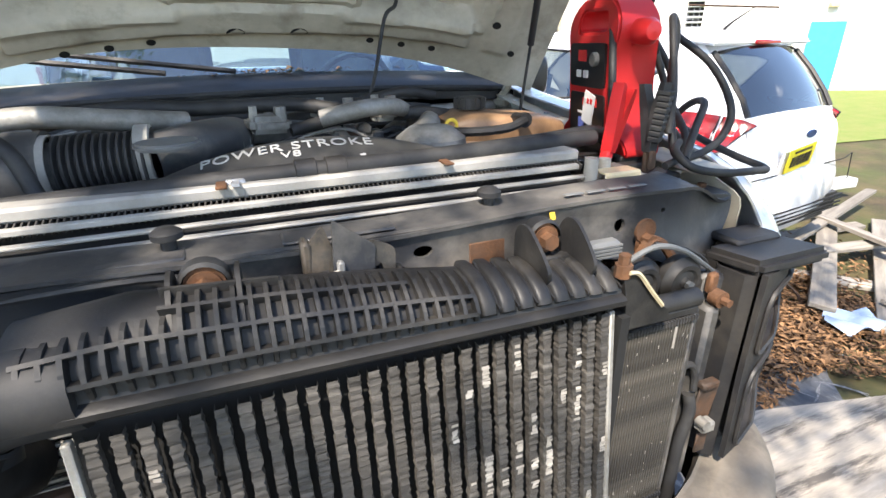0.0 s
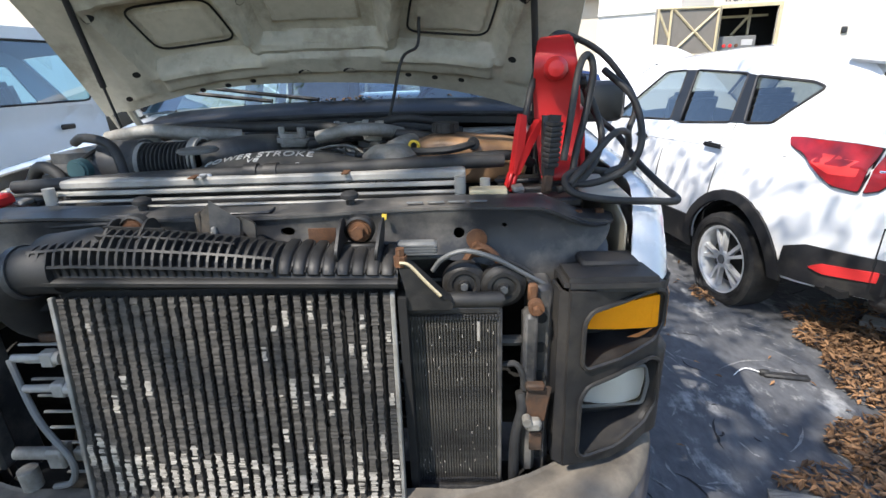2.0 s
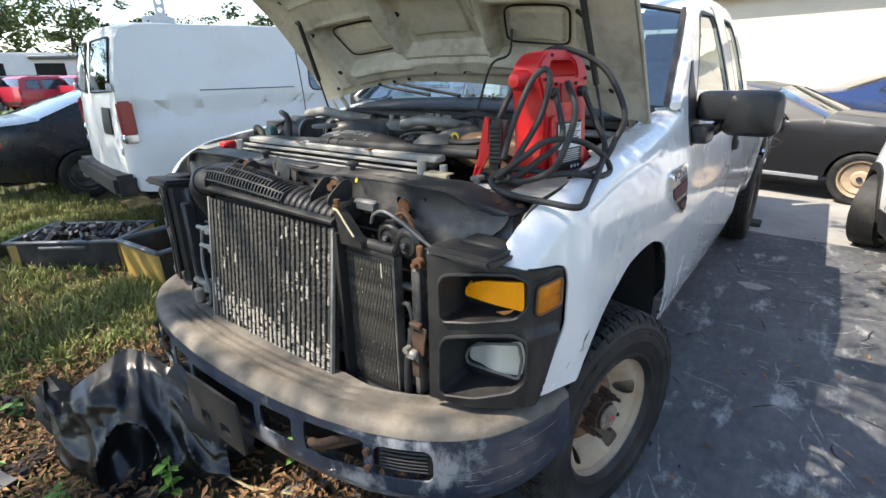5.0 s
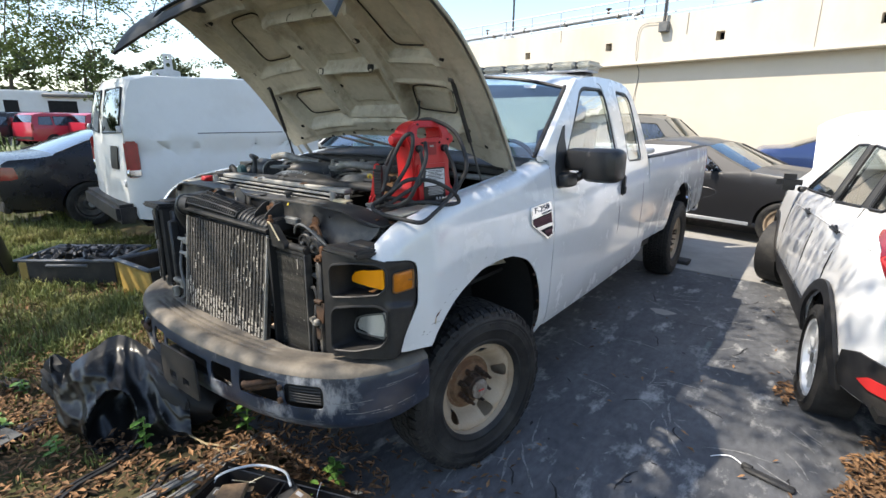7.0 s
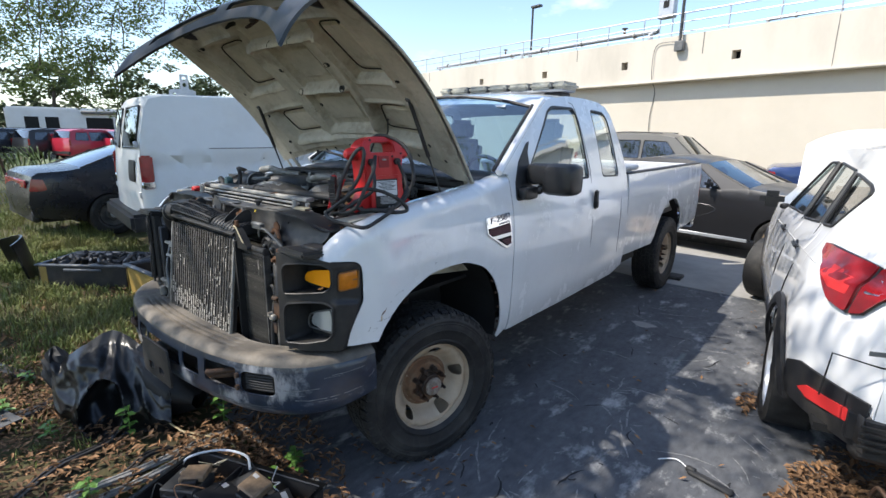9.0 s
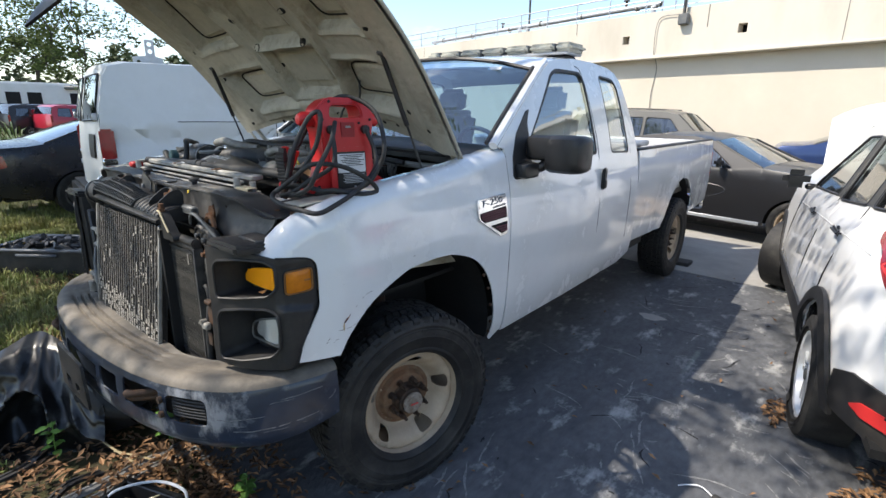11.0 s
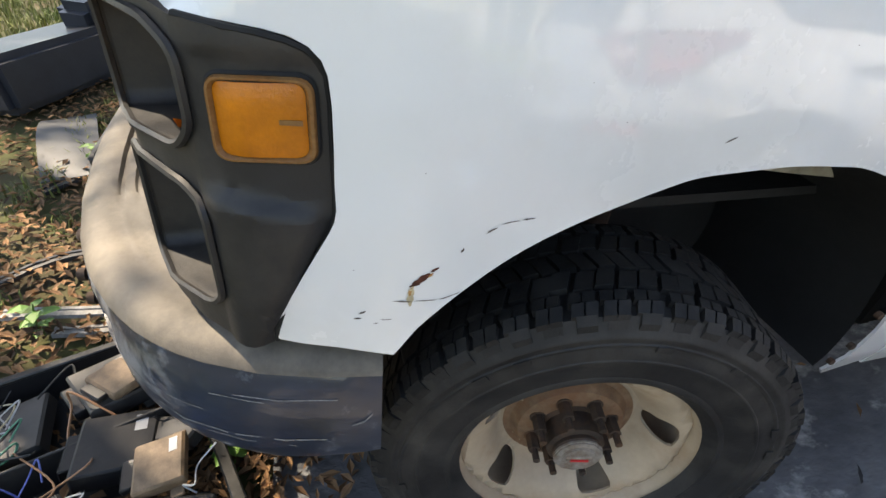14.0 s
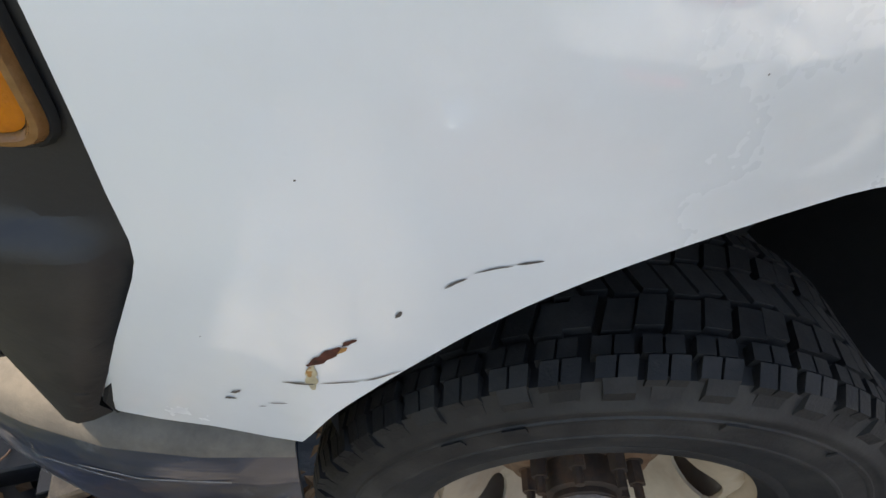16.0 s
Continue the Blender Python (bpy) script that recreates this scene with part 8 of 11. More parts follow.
cable([(0.74, -0.44, 1.365), (0.80, -0.40, 1.42), (0.854, -0.363, 1.464), (0.91, -0.28, 1.455), (0.945, -0.20, 1.41), (0.955, -0.16, 1.362), (0.95, -0.241, 1.358), (0.90, -0.30, 1.372), (0.84, -0.34, 1.365)])
cable([(0.645, -0.31, 1.46), (0.685, -0.24, 1.60), (0.74, -0.16, 1.69), (0.81, -0.11, 1.685), (0.90, -0.10, 1.63), (0.972, -0.133, 1.52), (0.958, -0.151, 1.446), (0.94, -0.20, 1.385), (0.90, -0.28, 1.362)])

# ======== other vehicles: each built round its rear axle, nose towards +y, then set down ========
def spoked_wheel(V, at, s, r, rim, w, metal, kind, low=None):
    m = Matrix.Translation(at) @ Matrix.Diagonal((s, 1, 1, 1))
    fix = lambda bm: (moved(bm, m), bmesh.ops.recalc_face_normals(bm, faces=bm.faces))[0]
    lip = revolve([(rim - 0.012, -w * 0.3), (rim - 0.012, w * 0.30), (rim + 0.004, w * 0.44), (rim + 0.002, w * 0.47), (rim - 0.014, w * 0.44), (rim - 0.026, w * 0.28), (rim - 0.03, -w * 0.2)], 36, "x")
    bits, spokes = [lip], []
    if kind == "steel":
        bits.append(revolve([(rim - 0.02, w * 0.2), (rim * 0.8, w * 0.32), (rim * 0.45, w * 0.2), (rim * 0.36, w * 0.32), (0.0, w * 0.34)], 30, "x"))
    else:
        n = 5 if kind == "five" else 10
        for k in range(n):
            a = 2 * math.pi * k / n
            for sp in ((-0.19, 0.19) if kind == "five" else (0.0,)):
                d, t = Vector((0, math.cos(a + sp), math.sin(a + sp))), Vector((0, -math.sin(a), math.cos(a)))
                rg = []
                for f, ww in ((0.16, 0.013), (0.55, 0.0105), (1.0, 0.015)):
                    c = d * (rim - 0.015) * f + Vector((w * (0.38 - 0.06 * f), 0, 0)) if f > 0.2 else Vector((0, math.cos(a), math.sin(a))) * rim * f + Vector((w * 0.36, 0, 0))
                    rg.append([c + t * ww + Vector((0.006, 0, 0)), c - t * ww + Vector((0.006, 0, 0)), c - t * ww * 0.8 - Vector((0.03, 0, 0)), c + t * ww * 0.8 - Vector((0.03, 0, 0))])
                (spokes if kind == "five" else bits).append(loft(rg, True, True))
        (spokes if kind == "five" else bits).append(cyl(rim * 0.24, 0.03, (w * 0.33, 0, 0), "x", 20, bevel=0.006))
    wh = V("wheel", fix(bm_join(*bits)), metal)
    for k, sb in enumerate(spokes):
        V("spoke" if k < len(spokes) - 1 else "hub", fix(sb), metal, parent=wh)
    tb = revolve(tyre_profile(r, rim, w), 48, "x")
    for v in tb.verts:
        flat = -(low or r - 0.014)
        if v.co.z < flat + 0.05 and low:
            v.co.x *= 1.12
        v.co.z = max(v.co.z, flat)
    V("tyre", fix(tb), tyre_rubber, parent=wh)
    V("brake_disc", fix(cyl(rim * 0.72, 0.02, (w * 0.05, 0, 0), "x", 24)), dark_void, parent=wh)
    V("hub_cap", fix(cyl(rim * 0.14, 0.012, (w * 0.40, 0, 0), "x", 16, bevel=0.003)), grey_plastic if kind != "steel" else chrome, parent=wh)
    return wh


def vehicle(name, label, category, paint, top, half, belt, arches, windows, glass_runs, sill=0.30, tumble=0.30, crown=0.05, ends=(0.35, 0.35), glass_m=None, group="", trunk_in=0.10, section=None):
    """A car body from its side profile. top: (y, z) from the rear sill over the roof to the front sill. glass_runs: (first, last) of top that are panes."""
    car = thing(name, label, category, group=group)
    V = lambda nm, bm, m, lb="", parent=None, **k: part(nm, bm, m, parent or car, lb, **k)
    y0, y1 = min(p[0] for p in top), max(p[0] for p in top)

    def sx(y, z):
        x = half - 0.035 * abs((z - 0.72) / 0.42) ** 2.2 if z < belt else half - 0.028 - tumble * (z - belt)
        if section:
            x = section(z)
        x -= 0.34 * max(0, (y0 + ends[0] - y) / ends[0]) ** 2 * trunk_in * 3 + 0.40 * max(0, (y - y1 + ends[1]) / ends[1]) ** 2 * trunk_in * 3
        return x

    low = []
    for yc, r in sorted(arches, key=lambda a: -a[0]):
        low += [(yc + r, sill)] + [(yc + r * math.cos(a), max(sill, 0.33 + r * math.sin(a))) for a in [math.pi * k / 12 for k in range(1, 12)]] + [(yc - r, sill)]
    outline = list(top) + low
    sides = []
    for s in (1, -1):
        sd = V("body_side", skin(outline, lambda u, v: (s * sx(u, v), u, v), windows, step=0.10, thick=0.006 * s), paint)
        sides.append(sd)
        for w in windows:
            V("side_window", skin(w, lambda u, v: (s * (sx(u, v) - 0.012), u, v), step=0.3), glass_m or dark_glass, parent=sd)
            V("window_trim", tube([(s * (sx(u, v) + 0.001), u, v) for u, v in list(w) + list(w[:2])], 0.010, 5, 1, smooth=False), black_plastic, parent=sd)
        for yc, r in arches:
            # well coloured near black, its shade painted in
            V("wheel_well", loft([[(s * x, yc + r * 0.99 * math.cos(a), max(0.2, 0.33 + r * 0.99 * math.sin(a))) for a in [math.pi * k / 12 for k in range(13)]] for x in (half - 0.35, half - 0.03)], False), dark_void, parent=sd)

    def wrap(a, b, m, nm, inset=0.0):
        rings = []
        for i in range(a, b + 1):
            y, z = top[i]
            p, q = Vector(top[max(i - 1, 0)]), Vector(top[min(i + 1, len(top) - 1)])
            t = (q - p).normalized()
            n = Vector((-t.y, t.x))
            x0 = sx(y, z) - inset
            rings.append([(x0 * u, y + n.x * crown * (1 - abs(u) ** 2.5), z + n.y * crown * (1 - abs(u) ** 2.5)) for u in [-1 + k / 6 for k in range(13)]])
        return V(nm, loft(rings, False), m)

    at, names = 0, iter(["rear_panel", "roof", "bonnet", "front_panel"])
    for a, b in glass_runs:
        if a > at:
            wrap(at, a, paint, next(names))
        wrap(a, b, dark_glass if glass_m is tint_glass and a < len(top) / 2 else glass_m or dark_glass, "rear_glass" if at < 3 and a < len(top) / 2 else "windscreen", 0.05)
        for s in (1, -1):
            V("glass_surround", tube([(s * (sx(*top[i]) - 0.03), top[i][0], top[i][1] + 0.004) for i in range(a, b + 1)], 0.018, 6, 1), black_plastic if paint is not white_van else white_van)
        at = b
    wrap(at, len(top) - 1, paint, next(names))
    # near-black floor and box stand in for the shaded underbody and cabin
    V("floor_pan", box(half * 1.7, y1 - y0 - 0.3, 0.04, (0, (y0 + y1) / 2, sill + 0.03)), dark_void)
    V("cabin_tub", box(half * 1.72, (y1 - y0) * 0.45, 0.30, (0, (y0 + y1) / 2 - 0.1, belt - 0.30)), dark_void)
    for x in (-0.38, 0.38):
        for yy in (0.55, 1.45):
            V("seat_back", box(0.46, 0.14, 0.62, (x, (y0 + y1) / 2 - 1.35 + yy, belt - 0.02), 0.05, (12, 0, 0), 2), support_black)
    return car, V, sx, sides


rr = lambda pts, r=0.03: rounded(pts, r, 3)

# white compact SUV, damaged, beside the truck
SUV_TOP = [(-0.86, 0.36), (-0.93, 0.48), (-0.93, 0.68), (-0.88, 0.82), (-0.87, 0.98), (-0.80, 1.14), (-0.74, 1.24), (-0.63, 1.375), (-0.49, 1.515), (-0.44, 1.558), (-0.2, 1.60), (0.3, 1.636), (0.9, 1.645), (1.45, 1.622), (1.75, 1.575), (2.1, 1.42), (2.42, 1.22), (2.62, 1.13), (3.0, 1.06), (3.35, 0.98), (3.55, 0.84), (3.60, 0.62), (3.55, 0.36)]
suv_win = [rr([(-0.023, 1.221), (0.215, 1.198), (0.33, 1.50), (-0.16, 1.468), (-0.26, 1.439)], 0.03), rr([(0.345, 1.192), (0.93, 1.138), (1.03, 1.536), (0.42, 1.512)], 0.03), rr([(1.06, 1.150), (2.0, 1.096), (1.94, 1.168), (1.466, 1.52), (1.16, 1.534)], 0.04)]


def suv_section(z):
    """Half width of the SUV by height."""
    if z < 0.55:
        return 0.91 - 0.05 * ((0.55 - z) / 0.3) ** 2
    return 0.91 - 0.085 * ((z - 0.55) / 0.51) ** 1.4 if z < 1.06 else 0.91 - 0.085 - 0.02 * min(1, (z - 1.06) / 0.03) - 0.44 * (z - 1.06)


suv, SV, ssx, ssd = vehicle("compact_suv", "white compact SUV with raised bonnet and dark lower cladding", "suv", white_suv, SUV_TOP, 0.91, 1.06, [(0.0, 0.39), (2.69, 0.40)], suv_win, [(5, 8), (14, 17)], sill=0.34, crown=0.06, ends=(0.80, 0.9), glass_m=tint_glass, trunk_in=0.30, section=suv_section)
for s, sd in zip((1, -1), ssd):
    P = lambda d: (lambda u, v: (s * (ssx(u, v) + d), u, v))
    SV("bumper_cladding", skin([(-0.925, 0.37), (-0.925, 0.60), (-0.56, 0.60), (-0.455, 0.56), (-0.43, 0.37)], P(0.012), step=0.08, thick=0.012), black_plastic, "dark grey lower cladding", parent=sd)
    SV("sill_cladding", skin([(0.41, 0.25), (0.43, 0.50), (2.25, 0.46), (2.27, 0.25)], P(0.012), step=0.2, thick=0.02), black_plastic, parent=sd)
    for yc in (0.0, 2.69):
        ao = [(yc + 0.455 * math.cos(a), 0.33 + 0.455 * math.sin(a)) for a in [math.pi * k / 16 for k in range(17)]]
        ai = [(yc + 0.385 * math.cos(a), 0.33 + 0.385 * math.sin(a)) for a in [math.pi * k / 16 for k in range(17)]]
        SV("arch_cladding", skin(ao + ai[::-1], P(0.014), step=0.08, thick=0.02), black_plastic, parent=sd)
    lamp_o = [(-0.685, 0.925), (-0.685, 1.150), (-0.576, 1.158), (-0.30, 1.165), (-0.234, 1.160), (-0.262, 1.118), (-0.399, 1.066), (-0.50, 0.985), (-0.57, 0.940)]
    lp = SV("tail_lamp", skin(rr(lamp_o, 0.02), P(0.010), step=0.04, thick=0.016), red_lens, "red tail lamp", parent=sd)
    SV("lamp_trim", tube([(s * (ssx(u, v) + 0.012), u, v) for u, v in lamp_o + lamp_o[:1]], 0.007, 5, 1, smooth=False), label_black, parent=lp)
    SV("lamp_core", skin(rr([(-0.66, 1.00), (-0.66, 1.09), (-0.46, 1.10), (-0.44, 1.05), (-0.54, 1.00)], 0.01), P(0.0275), step=0.04, thick=0.002), print_red, parent=lp)
    gate_o = [(-0.705, 0.925), (-0.705, 1.148), (-0.80, 1.130), (-0.868, 1.105), (-0.80, 1.02), (-0.755, 0.945)]
    gl_ = SV("tailgate_lamp", skin(rr(gate_o, 0.012), P(0.010), step=0.03, thick=0.016), red_lens, "red inner tail lamp", parent=sd)
    SV("lamp_trim", tube([(s * (ssx(u, v) + 0.012), u, v) for u, v in gate_o + gate_o[:1]], 0.006, 5, 1, smooth=False), label_black, parent=gl_)
    SV("reverse_lamp", skin(rr([(-0.735, 1.035), (-0.735, 1.105), (-0.805, 1.095), (-0.80, 1.045)], 0.008), P(0.027), step=0.05, thick=0.003), chrome, "clear reverse lamp", parent=gl_)
    SV("reflector", skin(rr([(-0.88, 0.475), (-0.885, 0.535), (-0.66, 0.515), (-0.603, 0.478), (-0.67, 0.455)], 0.01), P(0.038), step=0.05, thick=0.008), print_red, "red bumper reflector", parent=sd)
    for pil in ([(0.20, 1.200), (0.36, 1.192), (0.43, 1.512), (0.315, 1.50)], [(0.915, 1.140), (1.075, 1.150), (1.175, 1.534), (1.02, 1.536)]):
        SV("pillar_cover", skin(rr(pil, 0.008), P(0.003), step=0.1, thick=0.004), label_black, parent=sd)
    for y in (0.353, 1.348):
        SV("door_handle", bm_join(box(0.03, 0.20, 0.032, (s * (ssx(y, 1.0) + 0.020), y, 1.055 - 0.048 * y), 0.012, (0, 0, 0), 2), cyl(0.022, 0.012, (s * (ssx(y, 1.0) + 0.004), y + 0.05, 1.055 - 0.048 * y), "x", 14)), label_black, "black door handle", parent=sd)
    for y, z1 in ((0.28, 1.19), (0.99, 1.14), (2.12, 1.08)):
        SV("door_gap", tube([(s * (ssx(y, z) + 0.001), y - 0.02 * (1.0 - z), z) for z in (0.48, 0.7, 0.9, z1)], 0.004, 5, 2), dark_void, parent=sd)
    SV("mirror", moved(bm_join(box(0.20, 0.11, 0.15, (0, 0, 0), 0.05, (0, 0, 0), 4), box(0.08, 0.05, 0.05, (-s * 0.11, 0.0, -0.06), 0.015)), pose(s * 0.93, 2.03, 1.15)), label_black, "black door mirror", parent=sd)
    SV("crease", tube([(s * (ssx(y, z) + 0.001), y, z) for y, z in ((-0.28, 1.057), (0.4, 1.03), (1.2, 0.995), (2.1, 0.95))], 0.004, 5, 2), white_suv, parent=sd)
    spoked_wheel(SV, (s * 0.805, 0.02, 0.290), s, 0.345, 0.236, 0.225, alloy, "five", 0.284)
    fw = spoked_wheel(SV, (0, 0, 0), s, 0.345, 0.240, 0.225, alloy, "five")
    fw.matrix_basis = pose(s * 0.80, 2.69, 0.335, 0, 0, -32)
    # added near-black box stands in for the shade behind the front wheel
    SV("arch_core", box(0.06, 0.70, 0.50, (s * 0.46, 2.69, 0.60)), dark_void)
SV("rear_bumper", bm_join(box(1.36, 0.16, 0.22, (0, -0.88, 0.475), 0.05, (0, 0, 0), 3), box(1.3, 0.10, 0.10, (0, -0.86, 0.36), 0.03)), black_plastic, "dark grey rear bumper")
SV("skid_ribs", bm_join(*[box(1.30, 0.012, 0.010, (0, -0.985, 0.43 + 0.03 * k)) for k in range(4)]), dark_void, smooth=False)
SV("tailgate_seam", tube([(-0.80, -0.935, 0.60), (-0.78, -0.925, 0.80), (-0.62, -0.945, 0.78), (0.62, -0.945, 0.78), (0.78, -0.925, 0.80), (0.80, -0.935, 0.60)], 0.004, 5, 1), dark_void)
plate_y = surface("yellow_plate", (0.66, 0.56, 0.03), 0.45, var=0.05, bump=0.0)
pl = SV("licence_plate", moved(box(0.32, 0.008, 0.16, (0, 0, 0), 0.004), pose(-0.13, -0.975, 0.88, 8, -6, 0)), plate_y, "hanging yellow licence plate")
SV("plate_bars", moved(bm_join(*[box(0.028, 0.004, 0.070, (-0.10 + 0.04 * k, -0.006, -0.008)) for k in range(6)], box(0.20, 0.004, 0.012, (0, -0.006, 0.055))), pose(-0.13, -0.975, 0.88, 8, -6, 0)), label_black, parent=pl, smooth=False)
SV("plate_recess", box(0.62, 0.02, 0.20, (0, -0.945, 0.84), 0.02, (6, 0, 0)), white_suv)
SV("tailgate_badge", moved(cyl(0.045, 0.012, (0, 0, 0), "y", 24, bevel=0.003), pose(0, -0.95, 1.02, 8, 0, 0) @ Matrix.Diagonal((1.3, 1, 0.6, 1))), surface("dark_blue_badge", (0.02, 0.05, 0.14), 0.3), "dark oval badge")
SV("model_bar", box(0.15, 0.004, 0.022, (-0.60, -0.962, 0.845), 0.004, (4, 0, 12)), grey_plastic, smooth=False)
SV("spoiler", box(1.18, 0.24, 0.04, (0, -0.42, 1.588), 0.015, (6, 0, 0), 2), white_suv, "roof spoiler")
SV("brake_light", box(0.30, 0.02, 0.03, (0, -0.545, 1.574), 0.008), red_lens)
SV("rear_wiper", bm_join(tube([(0.02, -0.80, 1.20), (0.22, -0.775, 1.23), (0.38, -0.765, 1.26)], 0.010, 6, 4), cyl(0.022, 0.03, (0.02, -0.80, 1.20), "y", 12)), black_plastic)
SV("antenna", tube([(0.10, -0.15, 1.655), (0.10, -0.22, 1.715), (0.10, -0.36, 1.805)], 0.010, 6, 3, radii=lambda t: 0.012 - 0.009 * t), label_black, "shark antenna")
bon = []
for j in range(7):
    f = j / 6
    bon.append([((0.74 - 0.10 * f) * u, 2.20 + 0.95 * f - 0.12 * u * u * f, 1.12 + 0.66 * f ** 0.8 - (0.10 + 0.06 * f) * abs(u) ** 3) for u in [-1 + k / 8 for k in range(17)]])
bmb = loft(bon, False)
bmesh.ops.solidify(bmb, geom=bmb.faces[:], thickness=0.025)
SV("raised_bonnet", bmb, white_suv, "white bonnet standing open")
suv.matrix_basis = pose(3.188, 1.855, 0, 0, 0, 9.1)

# white cargo van
VAN_TOP = [(-1.22, 0.55), (-1.28, 0.70), (-1.27, 1.2), (-1.22, 1.65), (-1.14, 1.98), (-1.08, 2.08), (-0.9, 2.125), (0.5, 2.15), (2.2, 2.14), (2.75, 2.08), (3.05, 1.93), (3.45, 1.55), (3.62, 1.38), (4.0, 1.28), (4.35, 1.15), (4.42, 0.9), (4.40, 0.5)]
van_win = [rr([(0.80, 1.455), (2.16, 1.455), (2.14, 2.02), (0.86, 2.03)], 0.09), rr([(2.46, 1.42), (3.20, 1.40), (3.12, 1.50), (2.86, 1.86), (2.46, 1.88)], 0.05)]
van, VV, vsx, vsd = vehicle("cargo_van", "white cargo van with dull paint, parked on the grass", "van", white_van, VAN_TOP, 1.0, 1.38, [(0.0, 0.42), (3.5, 0.42)], van_win, [(10, 12)], sill=0.42, tumble=0.16, crown=0.05, ends=(0.16, 0.7), glass_m=clear_glass)
for s, sd in zip((1, -1), vsd):
    P = lambda d: (lambda u, v: (s * (vsx(u, v) + d), u, v))
    VV("tail_lamp", box(0.05, 0.14, 0.40, (s * 0.975, -1.205, 1.225), 0.02, (0, 0, 0), 2), red_lens, "tall red tail lamp", parent=sd)
    VV("lamp_clear", box(0.054, 0.144, 0.085, (s * 0.975, -1.205, 1.075), 0.012), chrome, parent=sd)
    for z, a, b in ((1.36, -0.42, 0.62), (1.50, -0.48, 0.60)):
        VV("pressed_line", tube([(s * (vsx(0, z) + 0.001), y, z) for y in (a, 0.2, b)], 0.006, 5, 2), grey_plastic, parent=sd)
    for y in (0.70, 2.30):
        VV("door_seam", tube([(s * (vsx(y, z) + 0.001), y, z) for z in (0.6, 1.0, 1.4, 1.9)], 0.005, 5, 2), dark_void, parent=sd)
    VV("door_handle", box(0.02, 0.16, 0.05, (s * 1.0, 1.75, 1.22), 0.01), label_black, parent=sd)
    spoked_wheel(VV, (s * 0.85, 0.0, 0.36), s, 0.37, 0.21, 0.235, galvanised, "steel")
    spoked_wheel(VV, (s * 0.85, 3.5, 0.36), s, 0.37, 0.21, 0.235, galvanised, "steel")
    back = lambda u, v, d: (u, lerp(((0.70, -1.28), (1.2, -1.27), (1.65, -1.22), (1.98, -1.14), (2.1, -1.08)), v) - 0.05 * (1 - abs(u) ** 2.5) - d, v)
    gw = [(s * 0.12, 1.50), (s * 0.80, 1.52), (s * 0.76, 2.00), (s * 0.12, 1.99)]
    rw = VV("rear_door_window", skin(rr(gw, 0.05), lambda u, v: back(u, v, 0.012), step=0.1, thick=0.01), dark_glass, "dark rear door window")
    VV("window_seal", tube([back(u, v, 0.012) for u, v in gw + gw[:1]], 0.014, 5, 3, smooth=False), label_black, parent=rw)
    for z in (0.95, 1.55):
        VV("hinge", box(0.04, 0.05, 0.08, (s * 0.86, -1.27, z), 0.01), galvanised)
    VV("door_recess", skin(rr([(s * 0.45, 1.10), (s * 0.72, 1.10), (s * 0.72, 1.36), (s * 0.45, 1.36)], 0.03), lambda u, v: back(u, v, 0.008), step=0.1, thick=0.008), label_black, parent=sd) if s > 0 else None
VV("rear_bumper", box(1.96, 0.22, 0.22, (0, -1.33, 0.62), 0.04, (0, 0, 0), 2), black_plastic, "black rear bumper")
VV("rear_door_seam", box(0.012, 0.01, 1.3, (0, -1.272, 1.3)), dark_void)
VV("plate_holder", box(0.34, 0.03, 0.2, (-0.42, -1.29, 1.05), 0.01), support_black)
VV("roof_bracket", bm_join(prism(rr([(0, 0), (0.32, 0), (0.32, 0.10), (0.24, 0.12), (0.24, 0.30), (0.14, 0.30), (0.14, 0.12), (0, 0.10)], 0.01), 0.008, lambda u, v, w: (0.42 + w, -0.75 + u, 2.13 + v), [circ(0.19, 0.25, 0.025), circ(0.19, 0.17, 0.025), circ(0.06, 0.05, 0.02)])), galvanised, "galvanised ladder bracket on the roof")
van.matrix_basis = pose(-4.73, 1.80, 0, 0, 0, -9)

SEDAN_TOP = [(-1.02, 0.40), (-1.06, 0.62), (-1.02, 0.86), (-0.98, 1.02), (-0.90, 1.07), (-0.55, 1.09), (-0.35, 1.12), (0.10, 1.29), (0.50, 1.42), (0.95, 1.475), (1.45, 1.475), (1.80, 1.41), (2.20, 1.22), (2.52, 1.08), (3.0, 1.04), (3.55, 0.96), (3.90, 0.84), (4.0, 0.66), (3.96, 0.38)]
sed_win = [rr([(0.10, 1.10), (0.92, 1.06), (0.90, 1.40), (0.62, 1.385), (0.25, 1.24)], 0.05), rr([(1.0, 1.055), (2.16, 1.035), (2.06, 1.12), (1.72, 1.36), (1.42, 1.41), (0.98, 1.405)], 0.05)]


